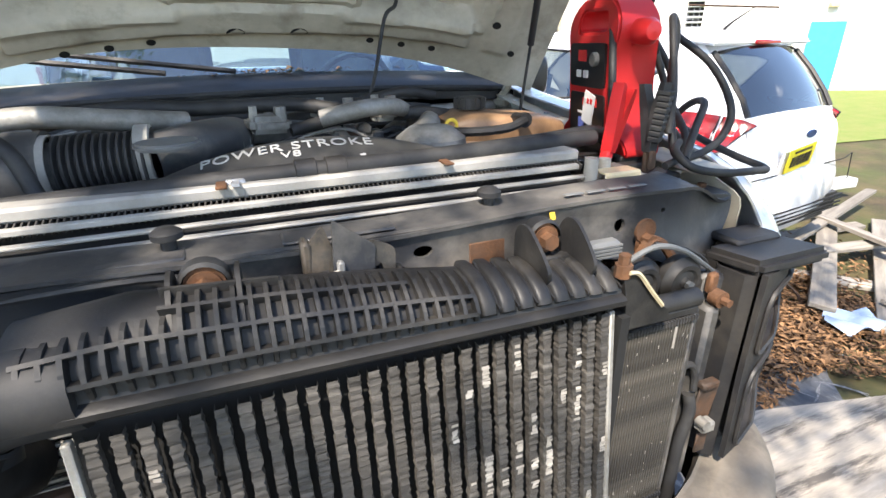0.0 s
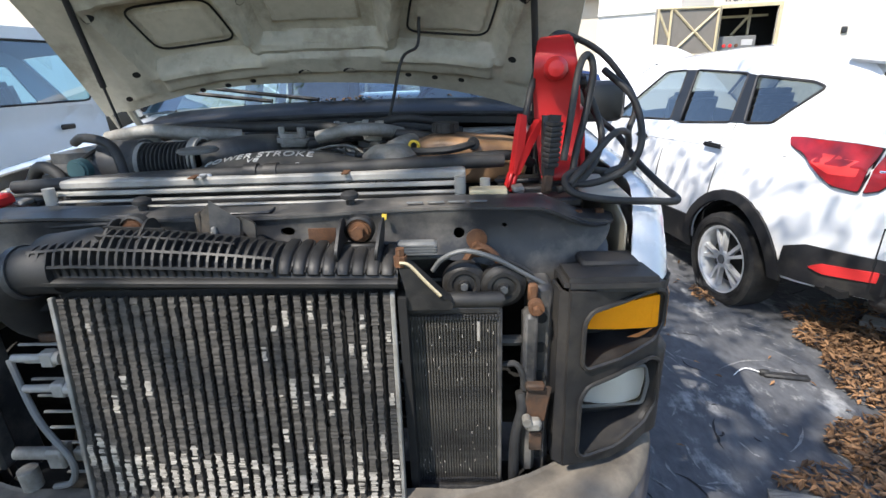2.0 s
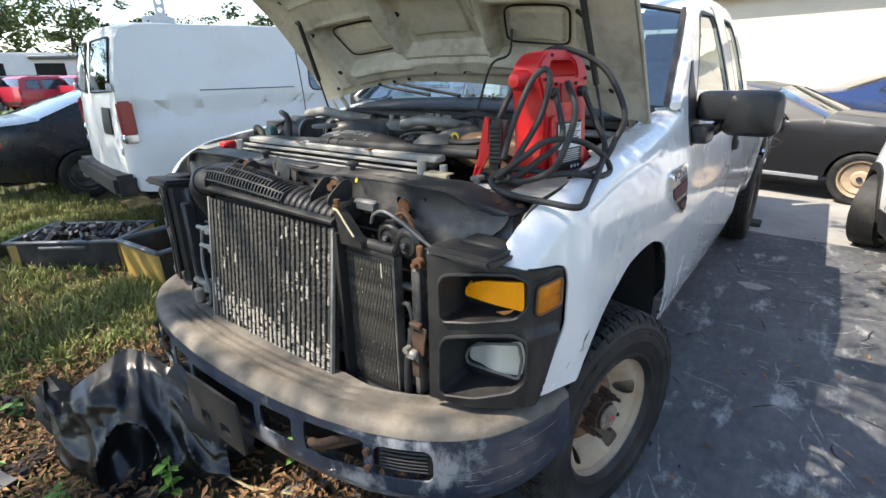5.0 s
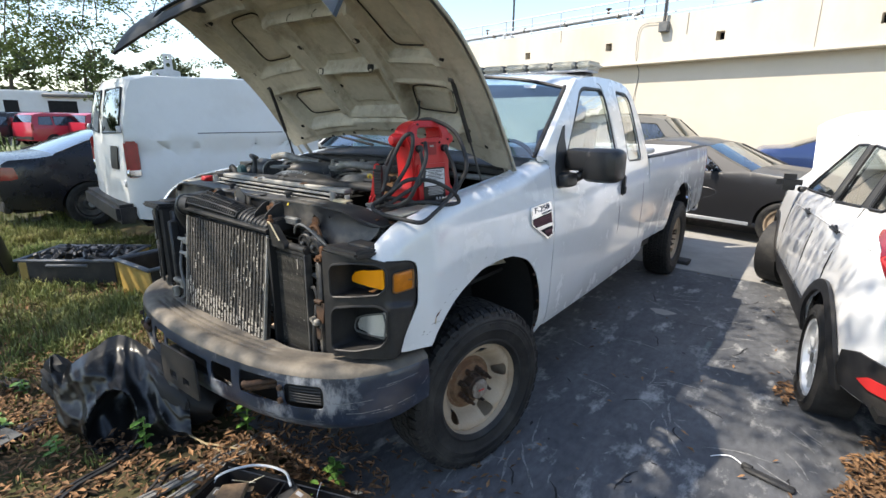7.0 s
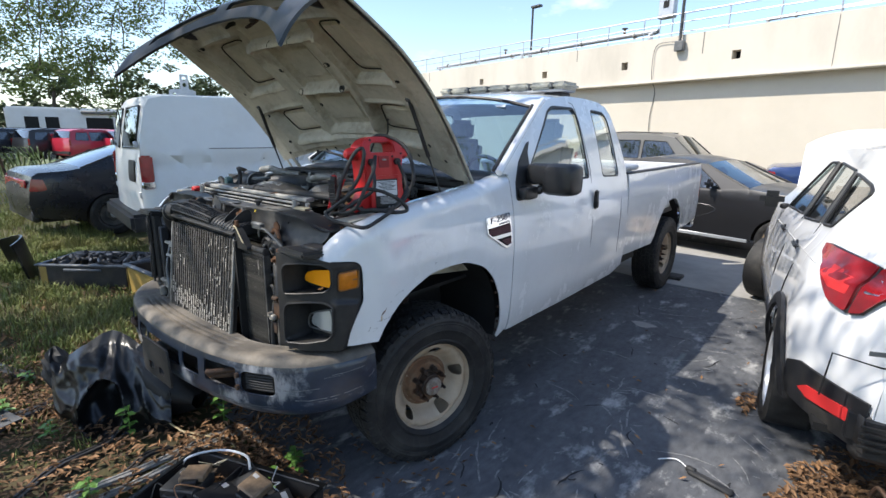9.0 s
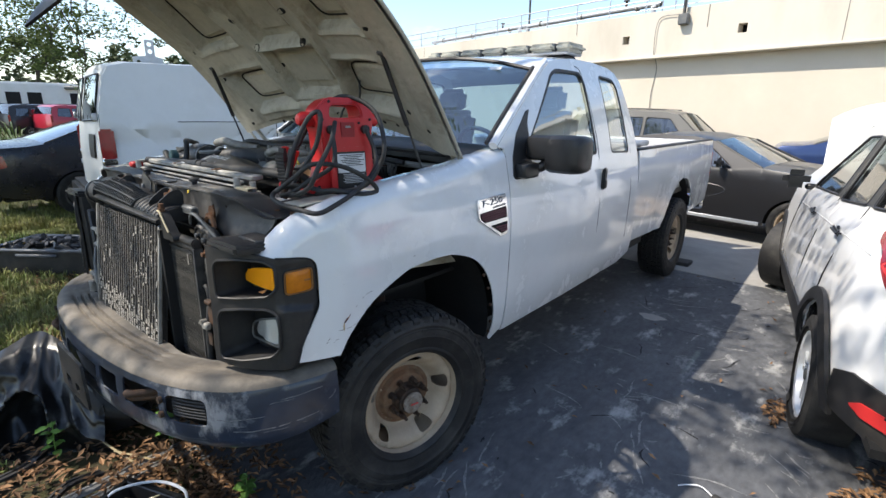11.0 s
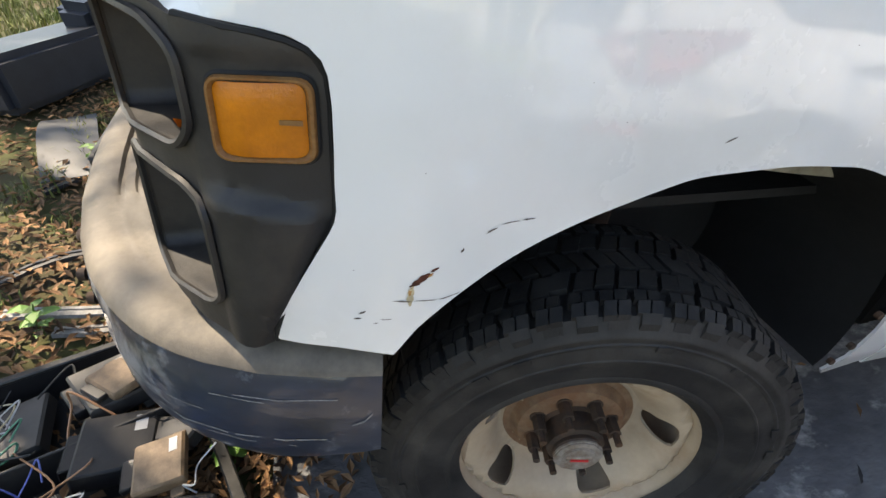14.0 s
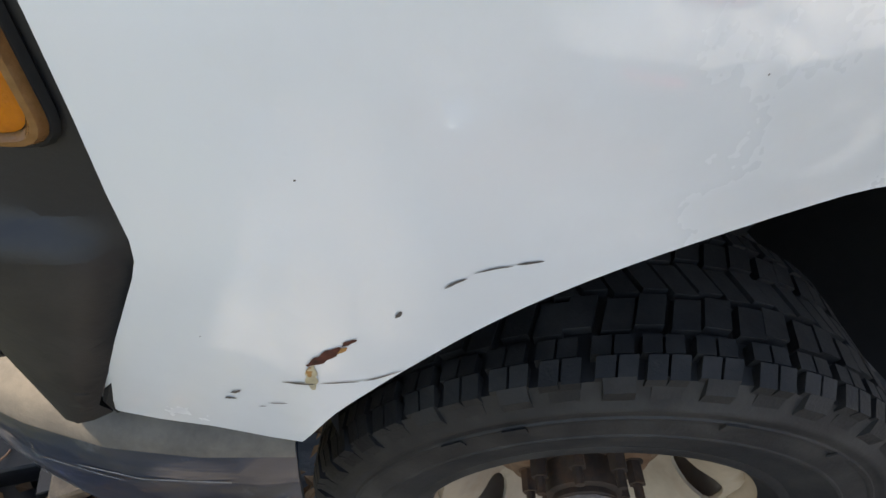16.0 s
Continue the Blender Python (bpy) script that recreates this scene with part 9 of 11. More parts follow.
def sedan(name, label, paint, place, kind, metal, group="", open_win=False):
    car, V, sx, sds = vehicle(name, label, "car", paint, SEDAN_TOP, 0.945, 1.02, [(0.0, 0.39), (3.05, 0.39)], sed_win, [(6, 9), (11, 13)], sill=0.30, tumble=0.42, crown=0.05, ends=(0.5, 0.7), glass_m=clear_glass if open_win else dark_glass, group=group)
    for s, sd in zip((1, -1), sds):
        V("tail_lamp", skin(rr([(-1.04, 0.80), (-1.00, 0.985), (-0.86, 0.975), (-0.83, 0.82), (-0.90, 0.80)], 0.02), lambda u, v: (s * (sx(u, v) + 0.008), u, v), step=0.08, thick=0.012), red_lens, "red tail lamp", parent=sd)
        V("headlamp", skin(rr([(3.55, 0.72), (3.93, 0.68), (3.90, 0.80), (3.50, 0.88)], 0.02), lambda u, v: (s * (sx(u, v) + 0.006), u, v), step=0.1, thick=0.01), chrome, parent=sd)
        for y in (0.96, 2.24):
            V("door_gap", tube([(s * (sx(y, z) + 0.001), y, z) for z in (0.36, 0.6, 0.85, 1.03)], 0.004, 5, 2), dark_void, parent=sd)
        for y in (0.32, 1.2):
            V("door_handle", box(0.03, 0.17, 0.03, (s * (sx(y, 0.9) + 0.018), y, 0.92), 0.01), paint, parent=sd)
        V("side_scoop", tube([(s * (sx(y, z) + 0.002), y, z) for y, z in ((0.55, 0.62), (1.2, 0.72), (1.9, 0.80), (2.1, 0.70), (1.5, 0.50), (0.9, 0.46))], 0.008, 5, 4), paint, parent=sd)
        V("center_cap", cyl(0.055, 0.03, (s * 0.935, 0.0, 0.35), "x", 16, bevel=0.008), galvanised, "bright hub cap", parent=sd) if paint is black_paint else None
        V("sill_strip", box(0.02, 2.2, 0.05, (s * (0.935), 1.52, 0.31), 0.006), galvanised, parent=sd)
        V("mirror", moved(bm_join(box(0.19, 0.10, 0.13, (0, 0, 0), 0.045, (0, 0, 0), 3), box(0.09, 0.05, 0.03, (-s * 0.1, 0, -0.04), 0.01)), pose(s * 1.02, 2.0, 1.13)), label_black if paint is grey_paint else paint, parent=sd)
        spoked_wheel(V, (s * 0.82, 0.0, 0.35), s, 0.355, 0.235, 0.235, metal, kind)
        spoked_wheel(V, (s * 0.82, 3.05, 0.35), s, 0.355, 0.235, 0.235, metal, kind)
    V("lamp_band", box(1.45, 0.03, 0.12, (0, -1.045, 0.90), 0.02), red_lens)
    V("lower_bumper", box(1.7, 0.1, 0.2, (0, -1.0, 0.42), 0.03), black_plastic)
    car.matrix_basis = place
    return car, V


sedan("black_sedan", "glossy black police-style sedan with steel wheels", black_paint, pose(-7.80, 0.88, 0, 0, 0, 0), "steel", support_black)
gs, GV = sedan("grey_sedan", "dark grey sedan with dusty steel wheels and writing on the windscreen", grey_paint, pose(-0.71, 7.47, 0, 0, 0, -102.5) @ Matrix.Scale(0.93, 4), "steel", wheel_paint, open_win=True)
GV("windscreen_mark", bm_join(*[moved(box(0.05, 0.10, 0.004, (0, 0, 0)), pose(-0.30 + 0.09 * k, 2.02 - 0.05 * (k % 2), 1.355, 30, 0, 0)) for k in range(5)]), label_white, "white grease-pencil marks", smooth=False)
GV("windscreen_tag", moved(box(0.16, 0.10, 0.003), pose(0.28, 2.16, 1.285, 30, 0, 0)), plate_y, "yellow tag in the windscreen", smooth=False)
sedan("blue_sedan", "dark blue sedan parked along the wall", blue_paint, pose(1.9, 12.2, 0, 0, 0, -84), "ten", alloy)
sedan("white_car_far", "white sedan parked beyond the grey one", white_suv, pose(5.6, 13.6, 0, 0, 0, -80), "ten", alloy)

# boxy SUVs: one by the wall, a row far off on the grass
BOX_TOP = [(-0.90, 0.40), (-0.95, 0.65), (-0.93, 1.0), (-0.86, 1.30), (-0.74, 1.66), (-0.60, 1.73), (0.4, 1.77), (1.4, 1.75), (1.75, 1.68), (2.25, 1.24), (2.7, 1.14), (3.3, 1.04), (3.62, 0.92), (3.68, 0.62), (3.64, 0.40)]
box_win = [rr([(-0.62, 1.20), (0.05, 1.17), (0.05, 1.60), (-0.50, 1.60)], 0.05), rr([(0.14, 1.165), (0.92, 1.14), (0.92, 1.61), (0.14, 1.61)], 0.05), rr([(1.0, 1.135), (1.95, 1.10), (1.92, 1.18), (1.58, 1.58), (1.0, 1.61)], 0.05)]


def boxy(name, label, paint, place, group=""):
    car, V, sx, sds = vehicle(name, label, "suv", paint, BOX_TOP, 0.94, 1.08, [(0.0, 0.40), (2.75, 0.40)], box_win, [(3, 4), (8, 9)], sill=0.38, tumble=0.26, crown=0.05, ends=(0.25, 0.6), group=group)
    for s, sd in zip((1, -1), sds):
        V("tail_lamp", box(0.06, 0.10, 0.34, (s * 0.86, -0.89, 1.08), 0.02, (0, 0, 0), 2), red_lens, parent=sd)
        V("roof_rail", tube([(s * 0.66, -0.4, 1.74), (s * 0.66, 0.4, 1.82), (s * 0.65, 1.4, 1.80)], 0.018, 6, 3), black_plastic, parent=sd)
        V("mirror", box(0.20, 0.10, 0.16, (s * 1.03, 1.95, 1.20), 0.04, (0, 0, 0), 3), black_plastic, parent=sd)
        spoked_wheel(V, (s * 0.82, 0.0, 0.36), s, 0.37, 0.22, 0.235, alloy, "ten")
        spoked_wheel(V, (s * 0.82, 2.75, 0.36), s, 0.37, 0.22, 0.235, alloy, "ten")
    V("rear_bumper", box(1.7, 0.12, 0.22, (0, -0.93, 0.55), 0.04, (0, 0, 0), 2), black_plastic)
    car.matrix_basis = place
    return car


boxy("tan_suv", "tan-grey SUV parked against the cream wall", tan_paint, pose(-2.9, 12.6, 0, 0, 0, -92))
for k, (x, y, pm, lb) in enumerate(((-29.6, 8.4, red_paint, "red SUV in a distant parked row"), (-30.6, 6.4, red_paint, "red SUV in a distant parked row"), (-32.2, 5.0, grey_paint, "dark grey SUV in a distant parked row"), (-33.8, 3.6, black_paint, "black SUV in a distant parked row"))):
    boxy("distant_suv", lb, pm, pose(x, y, 0, 0, 0, 14), "distant parked row")

# white travel trailer and shed far away
tr = thing("travel_trailer", "long white travel trailer with dark windows, far off", "trailer", (-34, 9, 0))
TRM = pose(-41, 10.0, 0, 0, 0, 76)
part("trailer_body", moved(box(9.5, 2.5, 2.7, (0, 0, 1.9), 0.12, (0, 0, 0), 2), TRM), white_van, tr)
for x in (-3.4, -2.3, 0.4, 2.9):
    part("trailer_window", moved(box(0.75 if abs(x) > 2 else 1.6, 0.03, 1.0, (x, 1.26, 2.1), 0.03), TRM), dark_void, tr)
    part("trailer_window", moved(box(0.75 if abs(x) > 2 else 1.6, 0.03, 1.0, (x, -1.26, 2.1), 0.03), TRM), dark_void, tr)
part("awning", moved(box(4.5, 0.25, 0.22, (1.6, -1.38, 2.95), 0.05), TRM), grey_plastic, tr)
for x in (-1.0, 0.2):
    part("trailer_wheel", moved(cyl(0.36, 0.22, (x, -1.15, 0.36), "y", 20), TRM), tyre_rubber, tr)
sh = thing("white_shed", "white building behind the distant cars", "building", (-46, 2, 0))
part("shed_wall", moved(box(12, 6, 4.4, (0, 0, 2.2)), pose(-50, -1, 0, 0, 0, 76)), white_wall, sh, smooth=False)
part("shed_roof", moved(box(12.6, 6.6, 0.25, (0, 0, 4.5)), pose(-50, -1, 0, 0, 0, 76)), galvanised, sh, smooth=False)

# ======== yard clutter ========
# crumpled black plastic panel by the bumper
glossy_black = surface("glossy_black_plastic", (0.007, 0.0075, 0.008), 0.30, var=0.3, scale=7, bump=0.12, fine=25, coat=0.1, dirt=(0.20, 0.205, 0.21), amount=0.25, dirt_scale=7, dirt_rough=0.4, lo=0.53, hi=0.72)
dull_sheet = surface("dull_black_sheet", (0.009, 0.009, 0.010), 0.6, var=0.3, bump=0.1)


def barrel(stations, axis, seed, fold):
    """A crumpled shell of rings along an axis; stations: (centre, half width, half height)."""
    side, out = Vector((-axis[1], axis[0], 0)).normalized(), []
    for j, (c, w, h) in enumerate(stations):
        ring = []
        for i in range(40):
            t = 2 * math.pi * i / 40
            n = 1 + fold * noise.noise((math.cos(t) * 1.6 + seed, math.sin(t) * 1.6, j * 0.35)) + 0.5 * fold * abs(noise.noise((math.cos(t) * 4 + seed, math.sin(t) * 4, j * 0.6)))
            p = Vector(c) + side * w * n * math.cos(t) + Vector((0, 0, h * n * math.sin(t)))
            ring.append((p.x, p.y, max(0.004, p.z)))
        out.append(ring)
    return loft(out, True, False)


def liner_at(a, b):
    """The crushed liner's sheet: a round its front, b up; a torn oval opening with a rolled lip low down."""
    x = lerp(((0, -1.02), (0.15, -0.93), (0.35, -0.66), (0.55, -0.50), (0.75, -0.44), (1, -0.28)), a)
    y = lerp(((0, -1.22), (0.15, -1.24), (0.35, -1.19), (0.55, -1.08), (0.75, -0.98), (1, -0.84)), a)
    top = lerp(((0, 0.36), (0.06, 0.43), (0.13, 0.41), (0.20, 0.36), (0.32, 0.43), (0.45, 0.485), (0.55, 0.49), (0.65, 0.47), (0.80, 0.43), (1, 0.30)), a)
    lean = lerp(((0, 0.03), (0.3, 0.20), (0.5, 0.34), (0.7, 0.28), (1, 0.12)), a) * b ** 0.8
    fold = 0.0
    for k, (fr_, am) in enumerate(((1.9, 0.050), (4.2, 0.021), (9.0, 0.006))):
        fold += am * (1 - 2.6 * abs(noise.noise((a * fr_ * 1.6 + b * fr_ * 0.5 + 3.1 * k, b * fr_ * 0.55 - a * fr_ * 0.3, 7.7 + k))))
    e = math.hypot((a - 0.50 - 0.10 * (b - 0.3)) / 0.15, (b - 0.30) / 0.30)
    hole = (-0.16 * math.sqrt(max(0.0, 1 - e * e)) if e < 1 else 0.0) + 0.040 * math.exp(-((e - 1.12) / 0.15) ** 2)
    rim = 0.030 * math.exp(-((a - 0.36 + 0.22 * (b - 0.5)) / 0.035) ** 2)
    o = 0.05 * math.sin(math.pi * b) + fold * min(1, 4 * b) + hole + rim - lean - 0.05 * max(0, b - 0.92) / 0.08
    return (x + 0.87 * o, y - 0.49 * o, max(0.004, 0.004 + top * b))


cl = thing("crumpled_liner", "crumpled glossy black plastic liner lying on the soil", "plastic panel", (-0.75, -0.98, 0))
lb_ = loft([[liner_at(i / 84, j / 54) for i in range(85)] for j in range(55)], False)
bmesh.ops.solidify(lb_, geom=lb_.faces[:], thickness=0.004)
part("liner_shell", lb_, glossy_black, cl)
ax = Vector((0.95, -0.30, 0))
part("liner_flap", barrel([(Vector((-0.92, -1.16, 0.20)), 0.03, 0.03), (Vector((-0.96, -1.17, 0.26)), 0.08, 0.10), (Vector((-1.04, -1.18, 0.30)), 0.09, 0.10), (Vector((-1.12, -1.19, 0.31)), 0.04, 0.03)], ax, 8.2, 0.5), dull_sheet, cl)
st = [(Vector((x, y, z)), w, h) for x, y, z, w, h in ((-0.88, -0.86, 0.14, 0.03, 0.05), (-0.80, -0.83, 0.20, 0.13, 0.17), (-0.66, -0.78, 0.23, 0.17, 0.21), (-0.50, -0.74, 0.22, 0.17, 0.19), (-0.36, -0.70, 0.18, 0.14, 0.13), (-0.28, -0.68, 0.14, 0.05, 0.05))]
solo("black_splash_guard", barrel(st, Vector((0.9, 0.3, 0)), 5.4, 0.25), dull_sheet, "dull black plastic splash guard fallen under the bumper", "plastic panel")

# lengths of black and grey trim on the ground
q = random.Random(11)
trim_grey = surface("striped_grey_trim", (0.30, 0.29, 0.27), 0.6, var=0.3, scale=5, bump=0.2, stretch=(1, 8, 8))
for k, (a, b, w, m, lb) in enumerate((((-0.92, -1.62), (-1.24, -1.18), 0.075, black_plastic, "long black plastic trim strip on the leaves"), ((-1.12, -1.70), (-1.12, -1.22), 0.11, black_plastic, "long black plastic trim strip on the leaves"),
        ((-0.04, -1.46), (-0.03, -0.52), 0.05, trim_grey, "grey ribbed aluminium trim length"), ((0.03, -1.30), (0.05, -0.56), 0.045, trim_grey, "grey ribbed aluminium trim length"), ((-0.07, -1.18), (-0.15, -0.92), 0.05, black_plastic, "black trim strip on the leaves"),
        ((-0.24, -1.56), (-0.45, -1.12), 0.05, black_plastic, "black trim strip on the leaves"), ((-2.3, -0.95), (-1.2, -0.35), 0.04, black_plastic, "black trim strip on the grass"), ((-2.6, -1.5), (-1.7, -1.25), 0.09, black_plastic, "broad black plastic strip"), ((-2.4, -0.2), (-1.3, -0.1), 0.03, rusty_dark, "rusty rod on the grass"))):
    A, B = Vector((*a, 0.012 + 0.012 * (k % 3))), Vector((*b, 0.015 + 0.012 * (k % 2)))
    d = (B - A).normalized()
    n = Vector((-d.y, d.x, 0))
    rows = []
    for i in range(9):
        p = A + (B - A) * i / 8 + n * 0.02 * math.sin(i * 0.8 + k) + Vector((0, 0, 0.008 * math.sin(i * 0.5)))
        rows.append([p + n * w * c + Vector((0, 0, h)) for c, h in ((-0.5, 0), (-0.42, 0.012), (-0.15, 0.013), (-0.1, 0.008), (0.1, 0.008), (0.15, 0.013), (0.42, 0.012), (0.5, 0))])
    solo("trim_strip", loft(rows, True, True), m, lb, "trim strip", group="trim lengths on the ground")

# tray of electronic modules in front of the bumper
TM = pose(0.634, -1.04, 0.0, 0, 0, 20) @ Matrix.Diagonal((0.80, 1, 1, 1))
ty = thing("parts_tray", "black drawer tray full of old control modules and wires", "tray", (0.634, -1.04, 0))
part("tray_floor", moved(box(0.92, 0.56, 0.010, (0, 0, 0.012)), TM), black_plastic, ty)
for sx_, sy_, x, y in ((0.92, 0.014, 0, 0.28), (0.92, 0.014, 0, -0.28), (0.014, 0.56, 0.455, 0), (0.014, 0.56, -0.455, 0), (0.012, 0.54, -0.10, 0)):
    part("tray_wall", moved(box(sx_, sy_, 0.13, (x, y, 0.072), 0.003), TM), black_plastic, ty)
part("tray_rim", moved(bm_join(box(0.96, 0.03, 0.012, (0, 0.285, 0.140), 0.004), box(0.96, 0.03, 0.012, (0, -0.285, 0.140), 0.004), box(0.03, 0.56, 0.012, (0.46, 0, 0.140), 0.004), box(0.03, 0.56, 0.012, (-0.46, 0, 0.140), 0.004)), TM), glossy_black, ty)
mod_grey = surface("grey_module_case", (0.075, 0.072, 0.068), 0.5, metal=0.3, var=0.2, scale=9, bump=0.08)
tan_card = surface("brown_circuit_card", (0.30, 0.20, 0.12), 0.6, var=0.3, scale=30, bump=0.2)
for k, (x, y, z, sx_, sy_, sz_, t, m) in enumerate(((-0.30, 0.10, 0.11, 0.20, 0.16, 0.06, 12, mod_grey), (-0.28, -0.12, 0.08, 0.22, 0.14, 0.05, -8, mod_grey), (-0.26, 0.12, 0.165, 0.13, 0.10, 0.03, 25, tan_card), (-0.05, 0.08, 0.10, 0.20, 0.17, 0.07, -15, black_plastic), (0.18, -0.08, 0.10, 0.22, 0.17, 0.06, 20, mod_grey),
        (0.05, -0.15, 0.07, 0.16, 0.13, 0.05, 5, black_plastic), (0.30, 0.12, 0.09, 0.20, 0.18, 0.06, -28, black_plastic), (-0.02, 0.20, 0.10, 0.17, 0.08, 0.05, 40, mod_grey), (0.36, -0.16, 0.08, 0.14, 0.12, 0.05, 33, mod_grey), (0.12, 0.16, 0.15, 0.15, 0.11, 0.04, -12, tan_card))):
    mo = thing("control_module", "grey metal control module with plug sockets, lying in the tray", "module", TM @ Vector((x, y, z)), group="modules in the tray")
    MM = TM @ pose(x, y, z, q.uniform(-14, 14), q.uniform(-14, 14), t)
    part("module_case", moved(box(sx_, sy_, sz_, (0, 0, 0), 0.006), MM), m, mo)
    part("module_socket", moved(box(sx_ * 0.6, 0.03, sz_ * 0.6, (0, -sy_ / 2 - 0.012, 0), 0.004), MM), label_black, mo)
    part("module_label", moved(box(sx_ * 0.28, sy_ * 0.16, 0.001, (-sx_ * 0.25, sy_ * 0.28, sz_ / 2 + 0.001)), MM), print_grey, mo, smooth=False) if k % 3 == 0 else None
    for e in (-1, 1):
        part("module_ear", moved(box(0.03, 0.03, 0.006, (e * (sx_ / 2 + 0.012), sy_ * 0.3, -sz_ / 2 + 0.004), 0.002), MM), m, mo)
wire_m = [rubber, print_grey, print_blue, surface("copper_brown_wire", (0.40, 0.20, 0.10), 0.5, bump=0), surface("green_wire", (0.06, 0.25, 0.16), 0.5, bump=0), rubber, rubber, cream_plastic]
for k in range(26):
    x, y = q.uniform(-0.40, 0.42), q.uniform(-0.24, 0.24)
    pts = [TM @ Vector((x + q.uniform(-0.10, 0.10), y + q.uniform(-0.08, 0.08), 0.10 + q.uniform(0, 0.09))) for _ in range(5)]
    solo("loose_wire", tube(pts, q.choice([0.0022, 0.003, 0.0022]), 5, 6), wire_m[k % 8], "loop of thin coloured wire among the modules", "wire", group="loose wires")
part("white_cord", tube([TM @ Vector(p) for p in ((-0.46, 0.16, 0.05), (-0.44, 0.20, 0.15), (-0.30, 0.30, 0.16), (-0.1, 0.30, 0.17), (0.0, 0.24, 0.16))], 0.006, 6, 6), label_white, ty, "white cord over the tray edge")
# second shallow tray and loose brackets
T2 = pose(1.10, -0.80, 0, 0, 0, 20)
t2 = thing("cracked_housing", "broken black plastic housing with metal tabs", "housing", (1.10, -0.80, 0))
part("housing_shell", moved(bm_join(box(0.34, 0.22, 0.02, (0, 0, 0.02), 0.006), box(0.34, 0.016, 0.10, (0, 0.10, 0.06), 0.004), box(0.016, 0.22, 0.10, (-0.165, 0, 0.06), 0.004), box(0.20, 0.10, 0.06, (0.04, -0.03, 0.055), 0.012)), T2), black_plastic, t2)
part("metal_tab", moved(bm_join(box(0.02, 0.004, 0.12, (-0.05, 0.10, 0.14), 0.001, (0, 12, 0)), box(0.05, 0.02, 0.004, (-0.04, 0.10, 0.20))), T2), rust, t2)
part("metal_tab", moved(box(0.016, 0.004, 0.12, (0.10, 0.09, 0.13), 0.001, (0, -6, 0)), T2), rusty_dark, t2)

# parts bins on the grass
trim_rim = surface("grey_bin_rim", (0.10, 0.11, 0.125), 0.4, var=0.2, bump=0.05)


def bin_of_parts(at, turn, size, lb, seed):
    B = Matrix.Translation(at) @ pose(0, 0, 0, 0, 0, turn)
    L, W, H = size
    t = thing("parts_bin", lb, "bin", at, group="parts bins")
    part("bin_floor", moved(box(L * 0.94, W * 0.94, 0.02, (0, 0, 0.02)), B), black_plastic, t)
    for x, y, sx_, sy_, m in ((0, W / 2, L, 0.02, black_plastic), (0, -W / 2, L, 0.02, black_plastic), (L / 2, 0, 0.02, W, yellow_bin), (-L / 2, 0, 0.02, W, yellow_bin)):
        part("bin_wall", moved(box(sx_, sy_, H, (x, y, H / 2 + 0.01), 0.006), B), m, t)
    for y in (-1, 1):
        part("bin_corner", moved(box(0.10, 0.05, H * 0.95, (-L / 2 + 0.055, y * (W / 2 - 0.01), H / 2 + 0.01), 0.015), B), yellow_bin, t, "yellow corner block")
        part("bin_handle", moved(box(0.42, 0.035, 0.03, (0.02, y * (W / 2 + 0.025), H - 0.035), 0.01), B), trim_rim, t)
    part("bin_rim", moved(bm_join(box(L + 0.06, 0.05, 0.025, (0, W / 2, H + 0.01), 0.008), box(L + 0.06, 0.05, 0.025, (0, -W / 2, H + 0.01), 0.008), box(0.05, W, 0.025, (L / 2, 0, H + 0.01), 0.008), box(0.05, W, 0.025, (-L / 2, 0, H + 0.01), 0.008)), B), trim_rim, t)
    r = random.Random(seed)
    bits = bmesh.new()
    junk = []
    for k in range(140):
        junk.append(moved(box(r.uniform(0.03, 0.13), r.uniform(0.02, 0.07), r.uniform(0.012, 0.04), (0, 0, 0), 0.004), B @ pose(r.uniform(-0.45, 0.45) * L, r.uniform(-0.45, 0.45) * W, H * 0.92 + r.uniform(-0.05, 0.07), r.uniform(-60, 60), r.uniform(-60, 60), r.uniform(0, 180))))
    solo("plug_heap", bm_join(*junk), surface("mixed_dark_plugs", (0.07, 0.07, 0.075), 0.5, var=0.3, per=0.95, bump=0.05), "heap of small black and grey plugs filling the bin", "plugs", kind="stuff", smooth=False)


bin_of_parts((-3.98, -0.13, 0), 38, (0.98, 0.60, 0.26), "low black parts bin with yellow ends, heaped with plugs", 3)
yb = thing("plastic_tote", "yellow plastic tote with black ends and a dark rim", "tote", (-2.83, 0.10, 0))
YB = pose(-2.83, 0.10, 0, 0, 0, 3)
for x, y, sx_, sy_ in ((0, 0.2, 0.62, 0.02), (0, -0.2, 0.62, 0.02), (0.3, 0, 0.02, 0.4), (-0.3, 0, 0.02, 0.4)):
    part("tote_wall", moved(box(sx_, sy_, 0.34, (x, y, 0.18), 0.006, (3 if y else 0, 0, 0)), YB), black_plastic if x else yellow_bin, yb)
part("tote_floor", moved(box(0.6, 0.4, 0.02, (0, 0, 0.015)), YB), yellow_bin, yb)
part("tote_rim", moved(bm_join(box(0.70, 0.05, 0.03, (0, 0.22, 0.355), 0.01), box(0.70, 0.05, 0.03, (0, -0.22, 0.355), 0.01), box(0.05, 0.44, 0.03, (0.33, 0, 0.355), 0.01), box(0.05, 0.44, 0.03, (-0.33, 0, 0.355), 0.01)), YB), trim_rim, yb)
bc = [[(-5.25 + 0.85 * u, -0.72 + 0.16 * math.sin(math.pi * u) - 0.10 * v, 0.02 + 0.40 * v + 0.08 * math.sin(math.pi * u) * v + 0.06 * u * u) for u in [k / 16 for k in range(17)]] for v in [0, 0.3, 0.7, 0.9, 1.0]]
